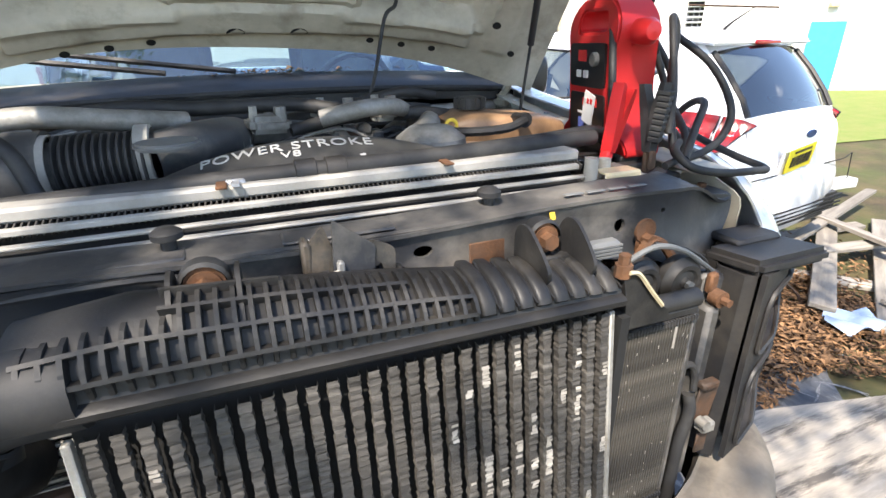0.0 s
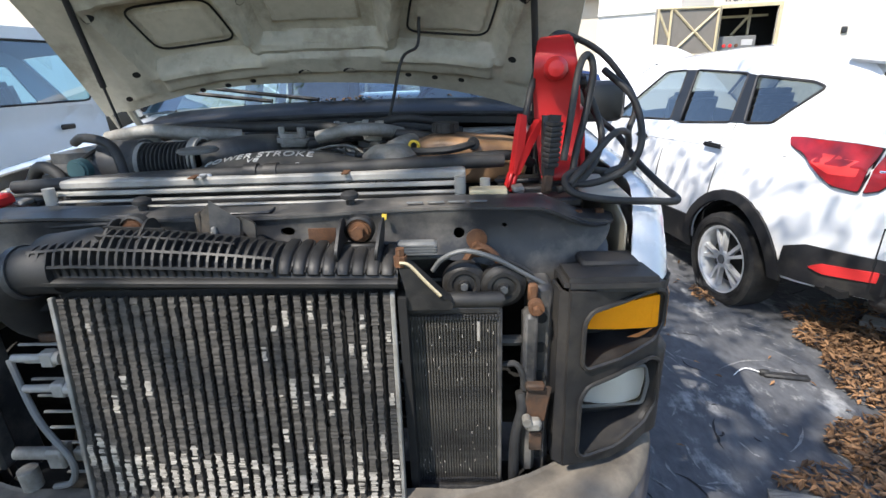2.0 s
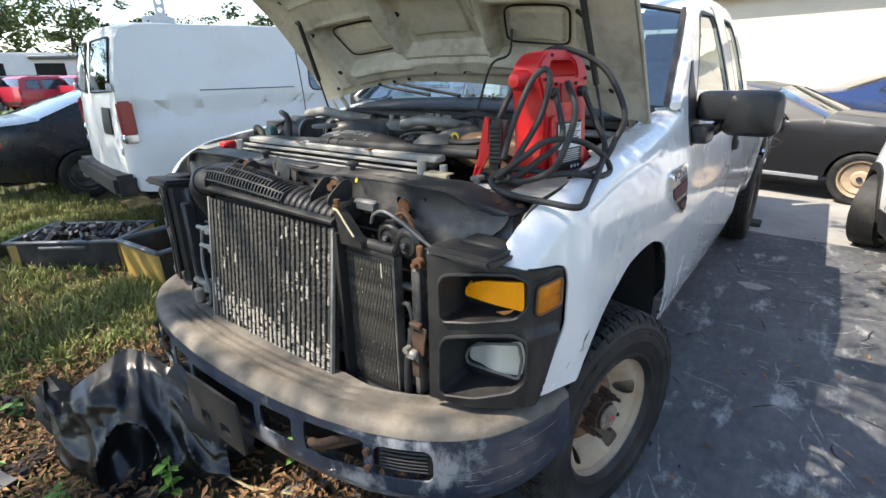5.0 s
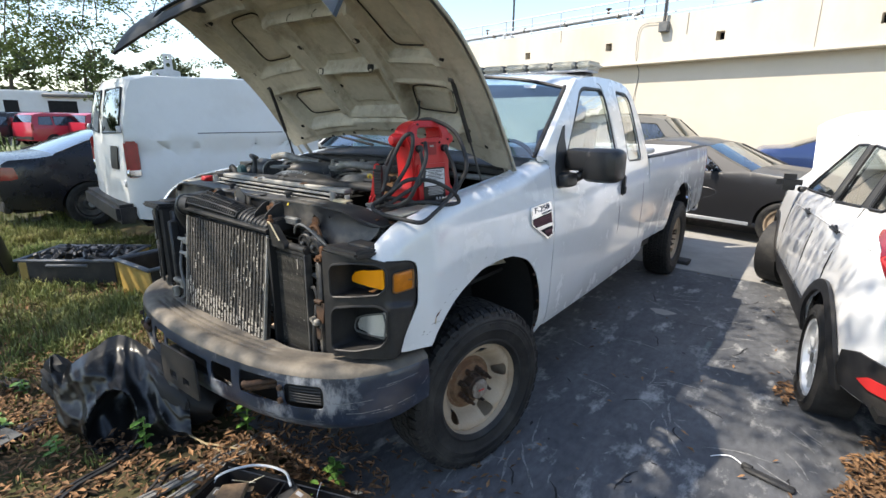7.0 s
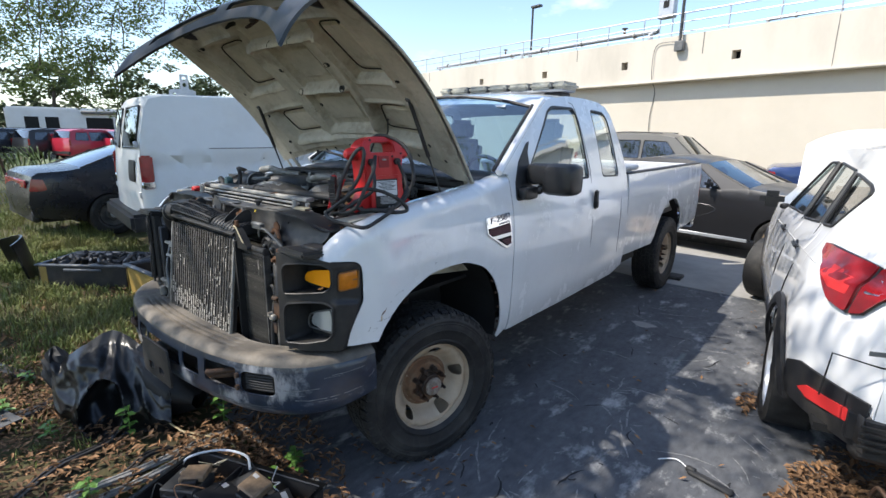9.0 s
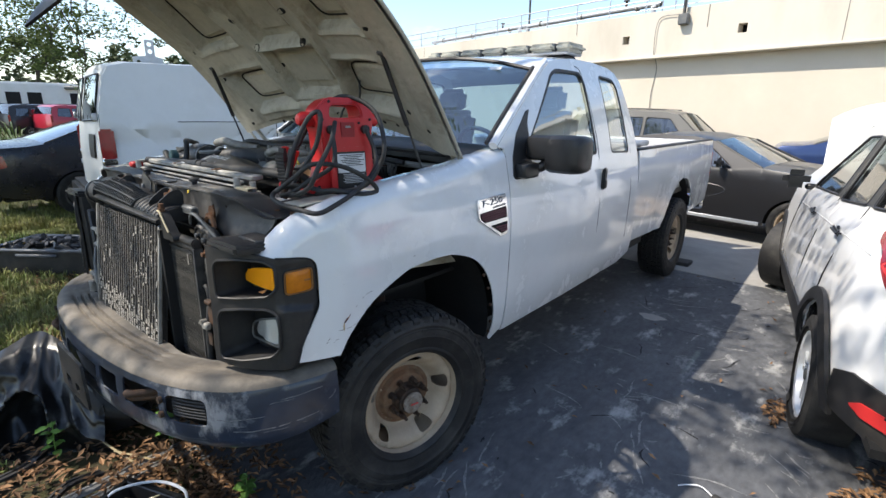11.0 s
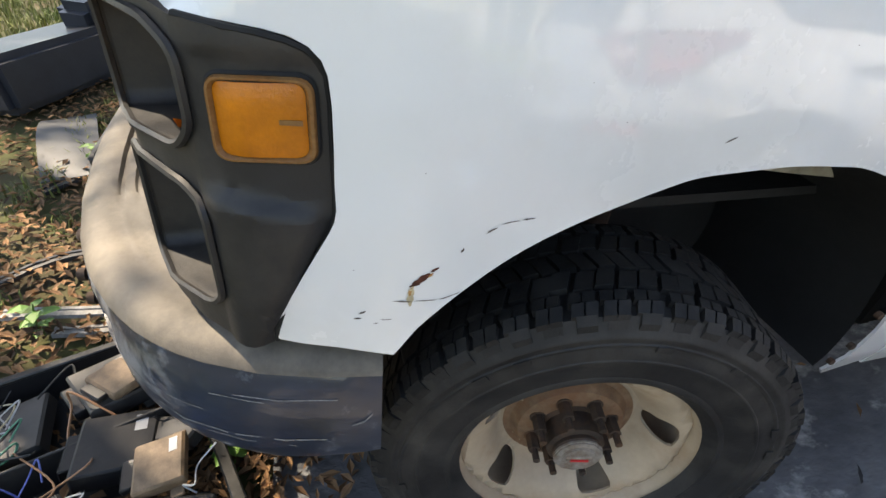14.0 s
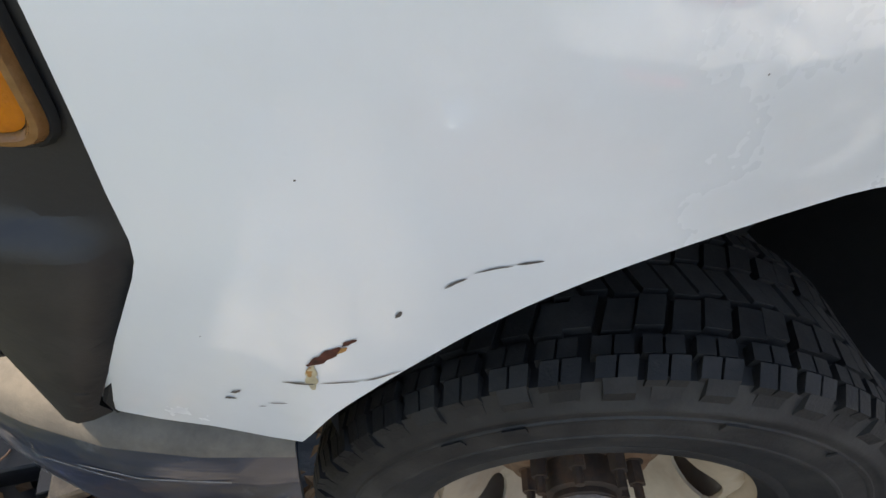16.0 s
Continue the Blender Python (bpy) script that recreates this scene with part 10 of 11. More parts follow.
bmx = loft(bc, False)
bmesh.ops.solidify(bmx, geom=bmx.faces[:], thickness=0.02)
solo("bumper_cover", bmx, glossy_black, "black plastic bumper cover standing on the grass", "bumper cover")
# dash parts behind the bumper end
dd = thing("dash_panel", "dark grey plastic dashboard carcass lying on leaves", "dashboard part", (-2.35, -1.95, 0))
DP = pose(-2.35, -1.95, 0, 0, 0, -25) @ Matrix.Scale(1.45, 4)
part("carcass", moved(bm_join(box(0.80, 0.34, 0.22, (0, 0, 0.12), 0.03, (8, 0, 0), 2), box(0.30, 0.20, 0.20, (-0.32, 0.02, 0.26), 0.04, (0, 12, 0), 2)), DP), surface("blue_black_plastic", (0.030, 0.035, 0.048), 0.4, var=0.2, bump=0.08), dd)
for k in range(4):
    part("slot", moved(box(0.12, 0.02, 0.012, (0.10 + 0.02 * k, -0.17, 0.09 + 0.04 * k)), DP), dark_void, dd, smooth=False)
for x in (-0.1, -0.02):
    part("amber_tab", moved(box(0.03, 0.006, 0.02, (x, -0.20, 0.05)), DP), yellow_bin, dd, smooth=False)
fl = [[(-1.75 + 0.75 * u, -1.85 + 0.26 * v + 0.20 * u, 0.02 + 0.10 * math.sin(math.pi * u) * (1 - v) + 0.04 * v) for u in [k / 12 for k in range(13)]] for v in [k / 6 for k in range(7)]]
bml = loft(fl, False)
bmesh.ops.solidify(bml, geom=bml.faces[:], thickness=0.006)
solo("fender_liner", bml, surface("dusty_grey_plastic", (0.10, 0.10, 0.10), 0.6, var=0.2, bump=0.05), "dusty grey plastic fender liner on the leaves", "plastic panel")

# ======== right side: plywood, planks, leaves, tanks ========
PLY = [(1.66, -0.03), (3.15, -0.42), (2.80, -1.55), (1.28, -1.05)]
pv = lambda u, v, w: (u, v, 0.030 + w + 0.015 * math.sin(u * 3 + v * 2))
PD = Vector((0.967, -0.253, 0))
solo("plywood_sheet", prism(PLY, 0.014, lambda u, v, w: (u, v, 0.020 + w + 0.02 * max(0, u - 1.9))), plywood, "weathered grey plywood sheet with black grain streaks", "plywood", smooth=False)
pk = thing("plank_pile", "heap of weathered grey timber planks", "timber pile", (3.6, 0.8, 0))
plank_list = [((3.05, 1.0), (5.4, 0.62), 0.13, 0.10), ((2.95, 0.35), (4.9, 1.55), 0.10, 0.14), ((3.1, 0.05), (5.2, 1.25), 0.06, 0.14), ((3.15, 1.45), (4.9, 1.25), 0.04, 0.10), ((3.35, 0.20), (5.1, 0.05), 0.10, 0.13),
              ((3.0, 1.30), (4.5, -0.35), 0.03, 0.12), ((3.3, 1.75), (5.3, 1.85), 0.05, 0.12), ((3.5, 1.0), (5.6, 1.6), 0.16, 0.09), ((3.2, -0.25), (5.0, 0.45), 0.04, 0.12), ((3.9, -0.3), (4.4, 1.4), 0.18, 0.10)]
for k, (a, b, z, w) in enumerate(plank_list):
    A, B = Vector((*a, z)), Vector((*b, z + 0.03 * math.sin(k * 2.1)))
    d = B - A
    M = Matrix.Translation((A + B) / 2) @ pose(0, 0, 0, 0, -math.degrees(math.atan2(d.z, math.hypot(d.x, d.y))), math.degrees(math.atan2(d.y, d.x)))
    ob = part("plank", box(d.length, w, 0.032, (0, 0, 0), 0.004, (q.uniform(-6, 6), 0, 0)), old_wood, pk, smooth=False)
    ob.matrix_basis = M
    ob.matrix_parent_inverse = Matrix.Translation(-pk.location)
solo("white_beam", moved(box(2.6, 0.14, 0.10, (0, 0, 0), 0.01), pose(4.6, 2.02, 0.16, 0, 0, -3)), surface("painted_white_beam", (0.55, 0.56, 0.52), 0.6, var=0.12, scale=4, bump=0.15), "chipped white painted beam", "beam")
solo("blue_foil", skin([(0, 0), (0.3, 0.02), (0.34, 0.2), (0.12, 0.26), (-0.02, 0.14)], lambda u, v: (2.86 + u, 0.12 + v - 0.2 * u, 0.05 + 0.05 * abs(math.sin(u * 17 + v * 9))), step=0.03), surface("pale_blue_foil", (0.42, 0.52, 0.66), 0.35, metal=0.4), "crumpled pale blue foil", "litter")
tn = thing("plastic_tank", "yellowed translucent plastic tank on its side", "tank", (4.75, 1.75, 0))
part("tank_body", moved(revolve([(0.0, -0.40), (0.16, -0.40), (0.26, -0.36), (0.31, -0.25), (0.31, 0.25), (0.26, 0.36), (0.16, 0.40), (0.0, 0.40)], 32, "y"), pose(5.0, 2.62, 0.44, 0, 0, -30)), surface("frosted_tank", (0.66, 0.64, 0.54), 0.4, var=0.15, scale=3, bump=0.05, dirt=(0.42, 0.30, 0.16), amount=0.5), tn)
part("tank_saddle", moved(box(0.5, 0.5, 0.16, (0, 0, 0.08), 0.02), pose(5.0, 2.62, 0, 0, 0, -30)), old_wood, tn)
bb = thing("blue_barrel", "pale blue plastic barrel lying on its side", "barrel", (6.0, 3.0, 0))
part("barrel_body", moved(revolve([(0.0, -0.46), (0.26, -0.46), (0.29, -0.42), (0.29, -0.15), (0.30, -0.13), (0.29, -0.11), (0.29, 0.42), (0.26, 0.46), (0.0, 0.46)], 32, "x"), pose(5.95, 2.75, 0.29, 0, 0, 15)), surface("pale_blue_plastic", (0.22, 0.45, 0.62), 0.4, var=0.1, bump=0.03), bb)
solo("rebar_hook", tube([(2.78, 0.78, 0.22), (2.80, 0.72, 0.30), (2.88, 0.62, 0.22), (2.98, 0.52, 0.10), (3.0, 0.48, 0.02)], 0.008, 6, 5), rusty_dark, "bent rusty steel rod in the timber", "rod")
# black strip with a string on the asphalt
solo("rubber_strip", moved(bm_join(box(0.22, 0.045, 0.022, (0.10, 0, 0.012), 0.008), box(0.05, 0.03, 0.03, (0.0, 0.01, 0.016), 0.006)), pose(2.10, 0.755, 0, 0, 0, -12)), rubber, "black rubber strip on the asphalt", "rubber strip")
solo("white_string", tube([(2.10, 0.76, 0.012), (2.03, 0.80, 0.02), (1.98, 0.79, 0.012), (1.94, 0.76, 0.006)], 0.003, 5, 6), label_white, "short white string tied to the strip", "string")
solo("wheel_chock", box(0.16, 0.20, 0.045, (1.0, 4.52, 0.024), 0.01), rubber, "flat black block beside the rear wheel", "chock")
solo("pale_patch", prism([(1.22 + 0.10 * math.cos(a) * (1 + 0.3 * math.sin(3 * a)), 2.70 + 0.07 * math.sin(a)) for a in [k * 0.4 for k in range(16)]], 0.0015, lambda u, v, w: (u, v, w + 0.0005)), concrete_mat, "pale spot of dried paint on the asphalt", "paint spot", kind="structure", smooth=False)

# ======== leaves, grass, weeds ========
leaf_m = surface("dry_oak_leaves", (0.29, 0.158, 0.075), 0.85, var=0.25, scale=30, bump=0.1, per=0.8)


def leaf_field(name, label, spots, seed, size=(0.025, 0.060)):
    """spots: (x, y, rx, ry, count, lift)."""
    r, vs, fs = random.Random(seed), [], []
    for cx, cy, rx, ry, n, lift in spots:
        for _ in range(int(n * 1.5)):
            d, a0 = math.sqrt(r.random()), r.uniform(0, 2 * math.pi)
            x, y = cx + rx * d * math.cos(a0), cy + ry * d * math.sin(a0)
            l, a, tl = r.uniform(*size), r.uniform(0, 2 * math.pi), r.uniform(-0.5, 0.5)
            w = l * r.uniform(0.32, 0.5)
            z = 0.006 + lift * r.random() ** 1.5
            c, s = math.cos(a), math.sin(a)
            k, cup = len(vs), l * r.uniform(0.05, 0.22)
            for u, v, h in ((-0.5, 0, 0.1), (-0.1, -0.5, 1), (0.5, 0, 0.3), (-0.1, 0.5, 1), (0.0, 0.0, 0)):
                vs.append((x + l * u * c - w * v * s, y + l * u * s + w * v * c, z + cup * h + l * abs(tl) * 0.5 + l * u * tl))
            fs += [(k, k + 1, k + 4), (k + 1, k + 2, k + 4), (k + 2, k + 3, k + 4), (k + 3, k, k + 4)]
    me = bpy.data.meshes.new(name)
    me.from_pydata(vs, [], fs)
    me.materials.append(leaf_m)
    return tagged(new(name, me), label, "leaves", kind="stuff")


leaf_field("leaf_litter", "dry brown oak leaves strewn over the soil", [(-0.4, -0.95, 1.6, 0.75, 2600, 0.05), (0.35, -0.78, 0.5, 0.25, 900, 0.05), (-1.8, -0.8, 1.3, 0.9, 1300, 0.04), (-2.8, -1.2, 1.8, 1.2, 900, 0.03), (-1.0, -1.9, 1.6, 0.7, 1500, 0.05), (-3.2, 0.3, 1.2, 0.8, 300, 0.03), (-2.6, -0.6, 1.1, 0.6, 1100, 0.03), (-2.2, 0.9, 0.6, 0.7, 500, 0.03)], 1)
leaf_field("leaf_drift", "drift of dry leaves along the edge of the asphalt", [(2.95, 0.62, 0.55, 0.50, 2300, 0.05), (2.42, 0.20, 0.36, 0.20, 700, 0.04), (1.98, 0.02, 0.26, 0.09, 140, 0.02), (3.0, 0.15, 0.6, 0.35, 1300, 0.05), (2.72, 1.10, 0.24, 0.18, 330, 0.03), (3.5, 0.7, 0.9, 0.9, 1000, 0.05), (2.20, 1.72, 0.05, 0.16, 50, 0.02), (2.95, 1.35, 0.4, 0.2, 250, 0.03)], 2)
leaf_field("stray_leaves", "single leaves scattered on the asphalt", [(1.2, 0.6, 1.2, 1.3, 30, 0.004), (0.9, -0.35, 0.5, 0.3, 40, 0.006), (1.6, 3.0, 1.0, 2.0, 20, 0.004), (1.05, 0.05, 0.2, 0.35, 22, 0.01)], 3, (0.03, 0.05))
cl = random.Random(9)
lv, lf = [], []
for k in range(60):
    x = cl.gauss(0.02, 0.2)
    y, a, l = 0.655 + cl.uniform(-0.03, 0.04), cl.uniform(0, 6.28), cl.uniform(0.02, 0.045)
    b = 1 - abs(x / 0.86) ** 2.2
    z = 1.472 + 0.03 * b + cl.uniform(0.0, 0.015)
    c, s, i = math.cos(a), math.sin(a), len(lv)
    for u, v, h in ((-0.5, 0, 0.0), (0, -0.25, 0.3), (0.5, 0, 0.1), (0, 0.25, 0.35)):
        lv.append((x + l * (u * c - v * s), y + l * (u * s + v * c), z + l * h))
    lf.append((i, i + 1, i + 2, i + 3))
me = bpy.data.meshes.new("cowl_leaves")
me.from_pydata(lv, [], lf)
me.materials.append(leaf_m)
tagged(new("cowl_leaves", me), "small heap of dry leaves on the truck cowl", "leaves", kind="stuff")

grass_m = surface("grass_blades", (0.12, 0.18, 0.035), 0.7, var=0.2, scale=1.5, bump=0.0, per=0.6, tint=(0.30, 0.27, 0.09))


def grass(name, label, spots, seed, material=None, blades=9):
    """spots: (x, y, rx, ry, tufts, height)."""
    r, vs, fs = random.Random(seed), [], []
    for cx, cy, rx, ry, n, hh in spots:
        for _ in range(int(n * 1.5)):
            d, a0 = math.sqrt(r.random()), r.uniform(0, 2 * math.pi)
            x, y = cx + rx * d * math.cos(a0), cy + ry * d * math.sin(a0)
            patch = noise.noise((x * 1.1, y * 1.1, 4.2)) + 0.5 * noise.noise((x * 3.3, y * 3.3, 1.2))
            if patch < -0.05 and r.random() < 0.8:
                continue
            for _ in range(blades):
                a, h, w, lean = r.uniform(0, 6.28), hh * r.uniform(0.4, 1.2) * (1 + 0.9 * max(0, patch)), r.uniform(0.002, 0.005), r.uniform(0.1, 0.8)
                bx, by = x + r.gauss(0, 0.025), y + r.gauss(0, 0.025)
                c, s, k = math.cos(a), math.sin(a), len(vs)
                vs += [(bx - w * s, by + w * c, 0), (bx + w * s, by - w * c, 0), (bx + c * lean * h * 0.4 + w * s * 0.8, by + s * lean * h * 0.4 - w * c * 0.8, h * 0.65), (bx + c * lean * h * 0.4 - w * s * 0.8, by + s * lean * h * 0.4 + w * c * 0.8, h * 0.65), (bx + c * lean * h, by + s * lean * h, h * (1 - 0.3 * lean))]
                fs += [(k, k + 1, k + 2, k + 3), (k + 3, k + 2, k + 4)]
    me = bpy.data.meshes.new(name)
    me.from_pydata(vs, [], fs)
    me.materials.append(material or grass_m)
    return tagged(new(name, me), label, "grass", kind="stuff")


grass("grass", "uneven grass and weeds beside the parking bay", [(-3.0, -0.4, 1.6, 0.8, 700, 0.10), (-4.6, 0.1, 2.4, 1.0, 1400, 0.12), (-7.5, -0.8, 3.5, 1.6, 1700, 0.13), (-2.2, -1.0, 1.0, 0.6, 220, 0.09), (-2.2, 1.2, 0.8, 1.6, 500, 0.11), (-12, -1, 5, 3, 1600, 0.16), (-1.4, -1.3, 0.7, 0.4, 90, 0.08), (-0.7, -1.45, 0.6, 0.3, 70, 0.07), (-5.5, -2.2, 3.0, 1.0, 700, 0.12), (-3.0, 4.5, 1.0, 3.0, 300, 0.1)], 6)
straw_m = surface("dry_straw_blades", (0.46, 0.37, 0.19), 0.8, var=0.2, scale=4, bump=0.0, per=0.5)
grass("straw", "pale dry straw and dead fronds on the soil", [(-2.0, -0.52, 0.40, 0.16, 110, 0.05), (-1.3, -1.2, 0.6, 0.3, 40, 0.06), (-2.6, -0.9, 1.0, 0.5, 90, 0.06), (-3.4, -0.7, 1.2, 0.5, 90, 0.07), (-5, 0.3, 2.0, 0.6, 200, 0.10)], 16, straw_m, 7)
weed_m = surface("weed_leaves", (0.13, 0.27, 0.045), 0.55, var=0.2, scale=8, bump=0.1, per=0.3)


def weed(at, h, seed):
    r = random.Random(seed)
    t = thing("weed", "small bright green broad-leaved weed growing from the soil", "weed", at, group="weeds")
    part("stem", tube([at, (at[0] + 0.01, at[1], at[2] + h * 0.5), (at[0], at[1] + 0.01, at[2] + h)], 0.003, 5, 3), weed_m, t)
    bm = bmesh.new()
    for k in range(11):
        a, z, l = k * 2.4, h * (0.25 + 0.75 * k / 11), r.uniform(0.04, 0.075)
        c, s = math.cos(a), math.sin(a)
        pts = [(0, 0, 0), (0.35, 0.28, 0.10), (0.75, 0.22, 0.10), (1.0, 0.0, 0.0), (0.75, -0.22, 0.10), (0.35, -0.28, 0.10)]
        bm.faces.new([bm.verts.new((at[0] + l * (u * c - v * s), at[1] + l * (u * s + v * c), at[2] + z + l * w)) for u, v, w in pts])
    part("leaves", bm, weed_m, t, smooth=False)


for k, (x, y, h) in enumerate(((-0.42, -1.02, 0.20), (-0.12, -0.62, 0.22), (0.55, -0.58, 0.14), (-1.6, -1.25, 0.10), (0.02, -1.33, 0.14), (-1.2, -1.45, 0.12), (0.60, -0.72, 0.12), (-0.72, -1.32, 0.12))):
    weed((x, y, 0), h, k)
vine = thing("dry_vine", "dry straw-coloured vine trailing from the bumper", "vine", (-0.35, -0.8, 0))
for pts in ([(-1.02, -0.72, 0.50), (-0.80, -0.78, 0.38), (-0.62, -0.86, 0.22), (-0.40, -0.88, 0.10), (-0.05, -0.80, 0.03)], [(-0.80, -0.78, 0.38), (-0.66, -0.90, 0.26), (-0.62, -0.98, 0.10), (-0.66, -1.02, 0.02)], [(-0.62, -0.86, 0.22), (-0.50, -0.95, 0.14), (-0.52, -1.0, 0.04)], [(-0.20, -0.84, 0.05), (0.10, -0.70, 0.04), (0.22, -0.72, 0.02)]):
    part("vine_stem", tube(pts, 0.005, 5, 6), surface("dry_straw", (0.42, 0.33, 0.19), 0.8, bump=0.1) if pts[0][0] < -1 else bpy.data.materials["dry_straw"], vine)

# ======== trees ========
leaf_green = leafy("oak_foliage", (0.075, 0.115, 0.035), (0.17, 0.21, 0.085))


def foliage(name, parent, clumps, per, size, seed, material=None, label=""):
    """Leaf-shaped faces round clump centres (x, y, z, radius)."""
    r, vs, fs = random.Random(seed), [], []
    for cx, cy, cz, cr_ in clumps:
        for _ in range(per):
            d = cr_ * r.random() ** 0.45
            th, ph = r.uniform(0, 6.28), math.acos(r.uniform(-1, 1))
            p = Vector((cx + d * math.sin(ph) * math.cos(th), cy + d * math.sin(ph) * math.sin(th), cz + 0.6 * d * math.cos(ph)))
            a = Vector((r.uniform(-1, 1), r.uniform(-1, 1), r.uniform(-0.6, 0.4))).normalized()
            b = a.cross(Vector((r.uniform(-1, 1), r.uniform(-1, 1), r.uniform(-1, 1)))).normalized()
            l = r.uniform(*size)
            w, k = l * 0.24, len(vs)
            vs += [tuple(p - a * l * 0.5), tuple(p + b * w), tuple(p + a * l * 0.5), tuple(p - b * w)]
            fs.append((k, k + 1, k + 2, k + 3))
    me = bpy.data.meshes.new(name)
    me.from_pydata(vs, [], fs)
    me.materials.append(material or leaf_green)
    ob = new(name, me)
    ob.parent = parent
    if parent:
        ob.matrix_parent_inverse = Matrix.Translation(-parent.location)
    return tagged(ob, label, kind="stuff")


oak = thing("oak_tree", "spreading live oak with small dark leaves over the bay", "tree", (-5.2, -7.2, 0))
part("trunk", tube([(-5.2, -7.2, -0.1), (-5.1, -7.1, 1.2), (-4.9, -6.8, 2.6), (-4.4, -6.2, 4.0)], 0.3, 14, 5, radii=lambda t: 0.42 - 0.16 * t), bark, oak)
r_ = random.Random(31)
ends = [(-7.2, -2.6, 6.3), (-6.2, -1.5, 6.1), (-5.8, 2.6, 5.6), (-7.5, -4.5, 6.0), (-3.2, -4.8, 6.6), (-1.2, -4.4, 6.4), (-5.6, -2.6, 6.2), (-2.6, -2.2, 6.6), (-1.0, -3.0, 6.3), (-6.6, 0.2, 5.4), (-3.9, 0.0, 6.0), (1.0, -5.2, 6.2), (-8.6, -1.4, 5.2), (-1.5, -0.9, 6.6), (-9.5, 0.6, 4.9)]
for e in ends:
    m1 = Vector((-4.4, -6.2, 4.0)).lerp(Vector(e), 0.45) + Vector((0, 0, 0.6))
    part("limb", tube([(-4.5, -6.3, 3.8), m1, Vector(e)], 0.1, 8, 5, radii=lambda t: 0.15 - 0.12 * t), bark, oak)
clumps = []
for e in ends:
    for _ in range(15):
        clumps.append((e[0] + r_.gauss(0, 1.05), e[1] + r_.gauss(0, 1.05), e[2] + r_.gauss(0.1, 0.55), r_.uniform(0.35, 0.65)))
foliage("crown", oak, clumps, 150, (0.07, 0.12), 5, label="dense dark green oak leaves")
hang = []
for (x, y, z, n, sp) in ((-6.6, 0.4, 4.55, 16, 0.8), (-8.3, 0.6, 3.9, 16, 1.0), (-4.3, 0.7, 4.6, 9, 0.35), (-10.0, 0.9, 3.6, 12, 1.0), (-5.2, 0.9, 5.0, 10, 0.6), (-7.2, -0.1, 4.9, 12, 0.9)):
    for _ in range(n):
        hang.append((x + r_.gauss(0, sp), y + r_.gauss(0, 0.4), z + r_.gauss(0, 0.42), r_.uniform(0.25, 0.50)))
for x, y, z, n, sp in ((-6.7, 0.2, 3.1, 18, 0.35), (-6.7, 0.7, 2.55, 12, 0.22), (-6.3, 1.4, 3.3, 16, 0.30), (-5.85, 2.3, 3.6, 14, 0.30), (-5.2, 3.4, 3.75, 12, 0.30), (-5.6, 2.9, 3.1, 6, 0.18), (-6.9, 0.0, 2.3, 6, 0.2), (-7.2, 0.8, 3.3, 16, 0.4)):
    for _ in range(n):
        hang.append((x + r_.gauss(0, sp), y + r_.gauss(0, sp), z + r_.gauss(0, sp), r_.uniform(0.20, 0.42)))
foliage("hanging_twig", oak, hang, 150, (0.035, 0.065), 8, label="loose sprays of leaves at the crown's edge")
for k in range(70):
    c = Vector(hang[k * 2][:3])
    part("twig", tube([c + Vector((r_.uniform(-0.5, 0.5), r_.uniform(-0.3, 0.3), 0.55)), c + Vector((0.1, 0, 0.2)), c], 0.008, 5, 3), bark, oak)

far_green = surface("far_foliage", (0.060, 0.085, 0.030), 0.8, var=0.25, scale=2, bump=0.0, per=0.5, tint=(0.085, 0.11, 0.045))
for k, (x, y, h, w) in enumerate(((-60, 12, 9, 5), (-66, 20, 10, 6), (-58, 26, 8, 5), (-70, 2, 9, 6), (-62, -8, 8, 6), (-75, 32, 11, 7), (-50, 34, 8, 5), (-64, 40, 9, 6), (-48, -6, 6, 4))):
    ft = thing("far_tree", "distant broad-leaved tree behind the parked cars", "tree", (x, y, 0), group="distant trees")
    part("trunk", tube([(x, y, 0), (x + 0.2, y, h * 0.4), (x, y + 0.3, h * 0.7)], 0.25, 8, 3, radii=lambda t: 0.3 - 0.2 * t), bark, ft)
    rk = random.Random(100 + k)
    foliage("crown", ft, [(x + rk.gauss(0, w * 0.32), y + rk.gauss(0, w * 0.32), h * 0.68 + rk.gauss(0, h * 0.14), rk.uniform(0.7, 1.5)) for _ in range(26)], 60, (0.35, 0.7), 200 + k, far_green)
hedge = []
rk = random.Random(77)
for k in range(160):
    a = math.radians(rk.uniform(60, 118))
    d = rk.uniform(80, 105)
    hedge.append((2 - d * math.sin(a), d * math.cos(a), rk.uniform(0.5, 5.0), rk.uniform(1.5, 3.0)))
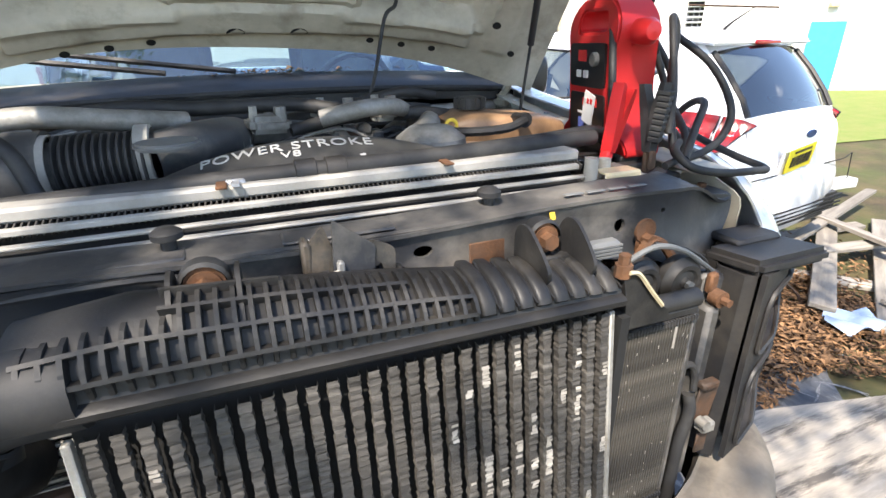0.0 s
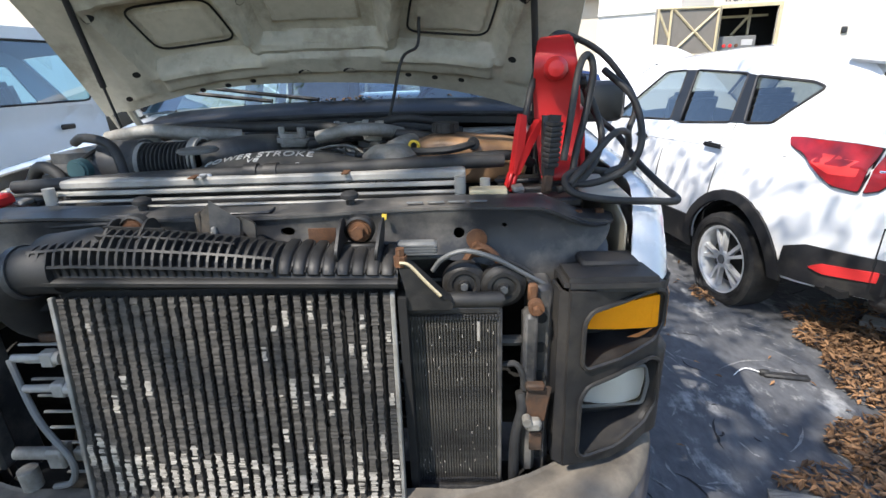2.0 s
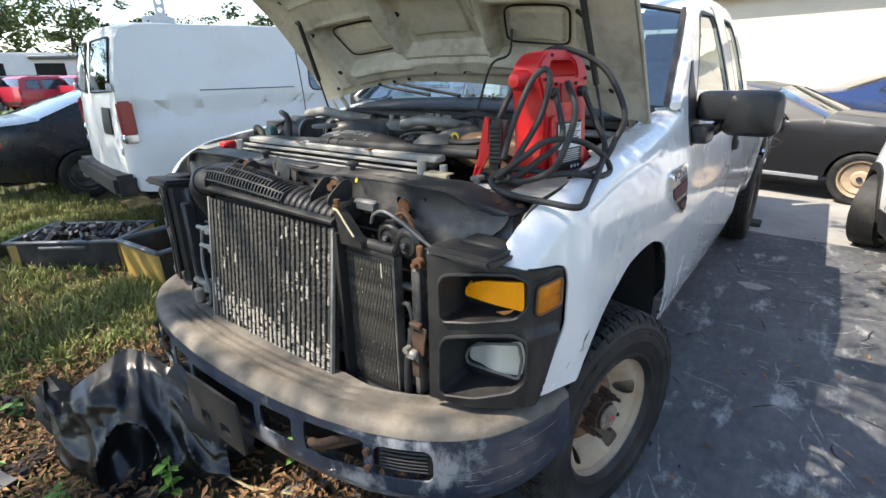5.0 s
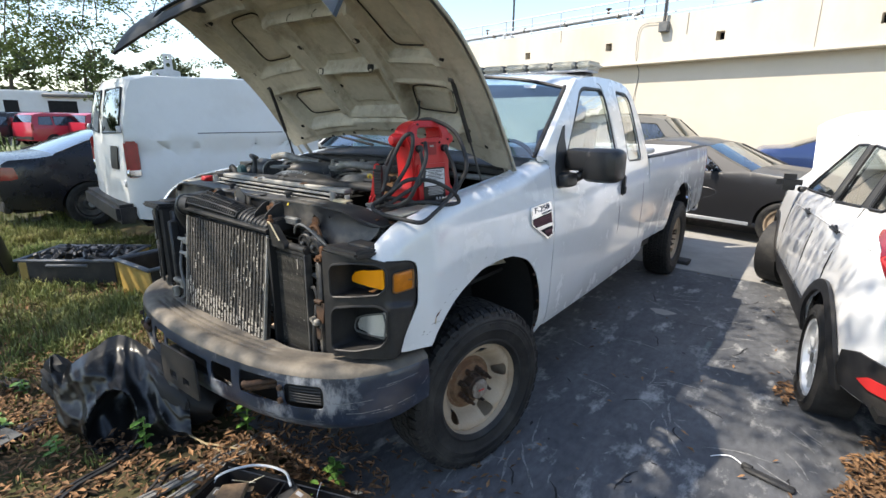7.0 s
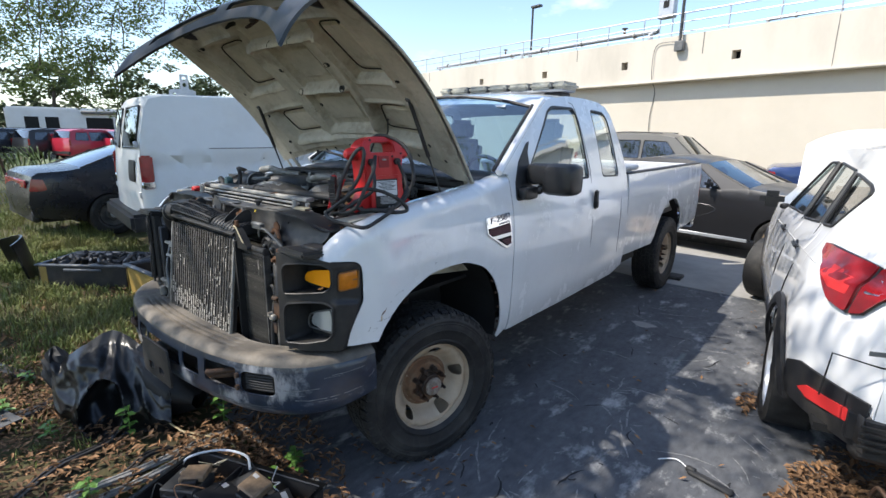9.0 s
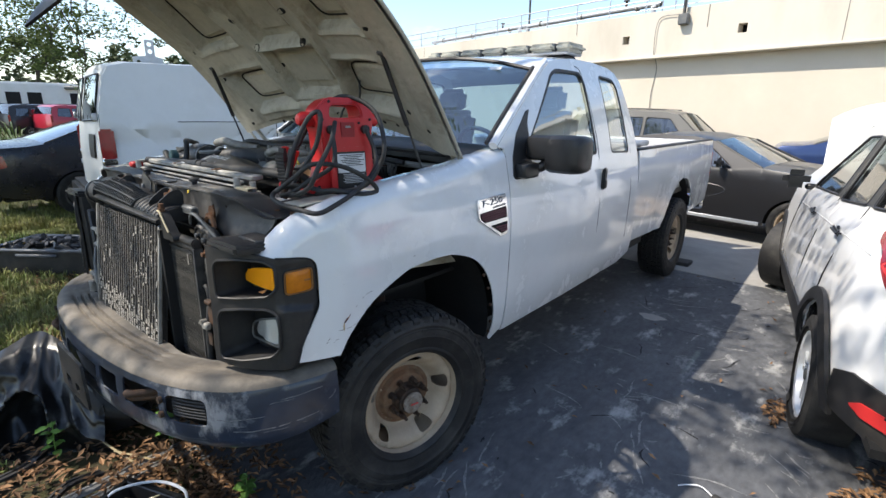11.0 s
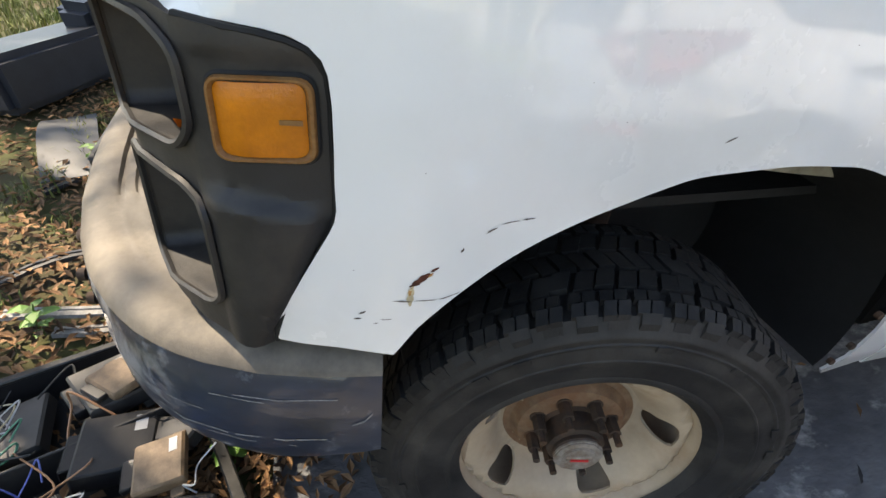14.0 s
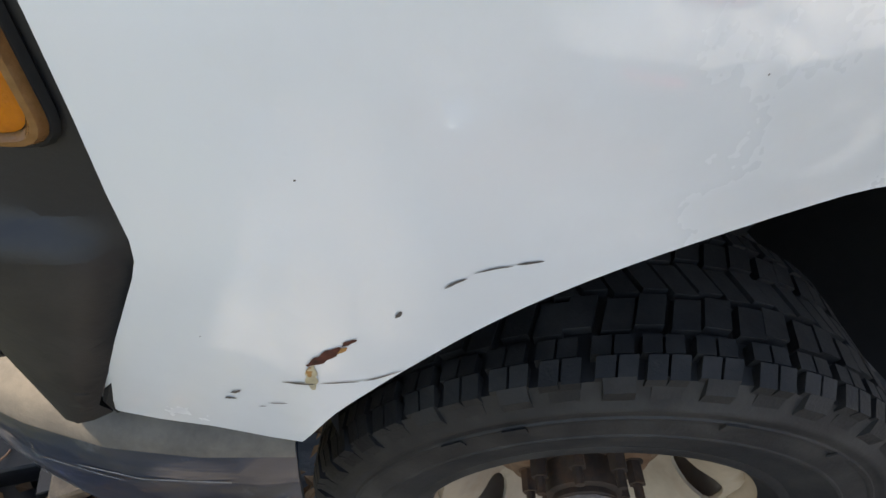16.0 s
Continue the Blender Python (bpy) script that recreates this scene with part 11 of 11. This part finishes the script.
foliage("far_woods", None, hedge, 40, (0.8, 1.6), 300, far_green, "band of far woods on the horizon")
# palmetto and tall weeds at the back of the lot
pm = thing("palmetto", "clump of spiky green palmetto fronds", "shrub", (-13.6, 1.0, 0))
fr = bmesh.new()
rk = random.Random(8)
for k in range(70):
    bx, by, a, l, up = -13.6 + rk.gauss(0, 0.9), 1.0 + rk.gauss(0, 0.55), rk.uniform(0, 6.28), rk.uniform(0.5, 1.1), rk.uniform(0.5, 1.3)
    for j in range(7):
        b = a + (j - 3) * 0.22
        fr.faces.new([fr.verts.new(p) for p in ((bx, by, 0.2 + 0.2 * up), (bx + l * 0.6 * math.cos(b + 0.03), by + l * 0.6 * math.sin(b + 0.03), 0.3 + l * up * 0.7), (bx + l * math.cos(b), by + l * math.sin(b), 0.3 + l * up * 0.75), (bx + l * 0.6 * math.cos(b - 0.03), by + l * 0.6 * math.sin(b - 0.03), 0.3 + l * up * 0.7))])
part("fronds", fr, surface("palmetto_green", (0.14, 0.20, 0.06), 0.6, var=0.2, per=0.4, bump=0), pm, smooth=False)
# wire fence panels leaning at the far side
wire_grey = surface("dull_fence_wire", (0.34, 0.34, 0.32), 0.6, metal=0.4, var=0.2, scale=4, bump=0.05)
for x, y, turn, lean in ((-12.3, -0.95, 4, -9), (-12.0, -0.02, -6, -14)):
    fe = thing("fence_panel", "grey wire fence panel leaning on a tilted post", "fence", (x, y, 0), group="leaning fence panels")
    FE = pose(x, y, 0, 0, lean, 90 + turn)
    mesh_ = [box(0.012, 0.008, 1.45, (-0.44 + 0.055 * k, 0, 0.75)) for k in range(17)] + [box(0.92, 0.008, 0.014, (0, 0, 0.05 + 0.24 * k)) for k in range(7)]
    part("wire_mesh", moved(bm_join(*mesh_), FE), wire_grey, fe, smooth=False)
    for k in (-1, 1):
        part("post", moved(cyl(0.028, 1.75, (0.47 * k, 0, 0.86), "z", 8), FE @ pose(0, 0, 0, 0, 6 * k, 0)), rusty_dark, fe)
    part("top_rail", moved(cyl(0.02, 0.95, (0, 0, 1.52), "x", 8), FE), wire_grey, fe)
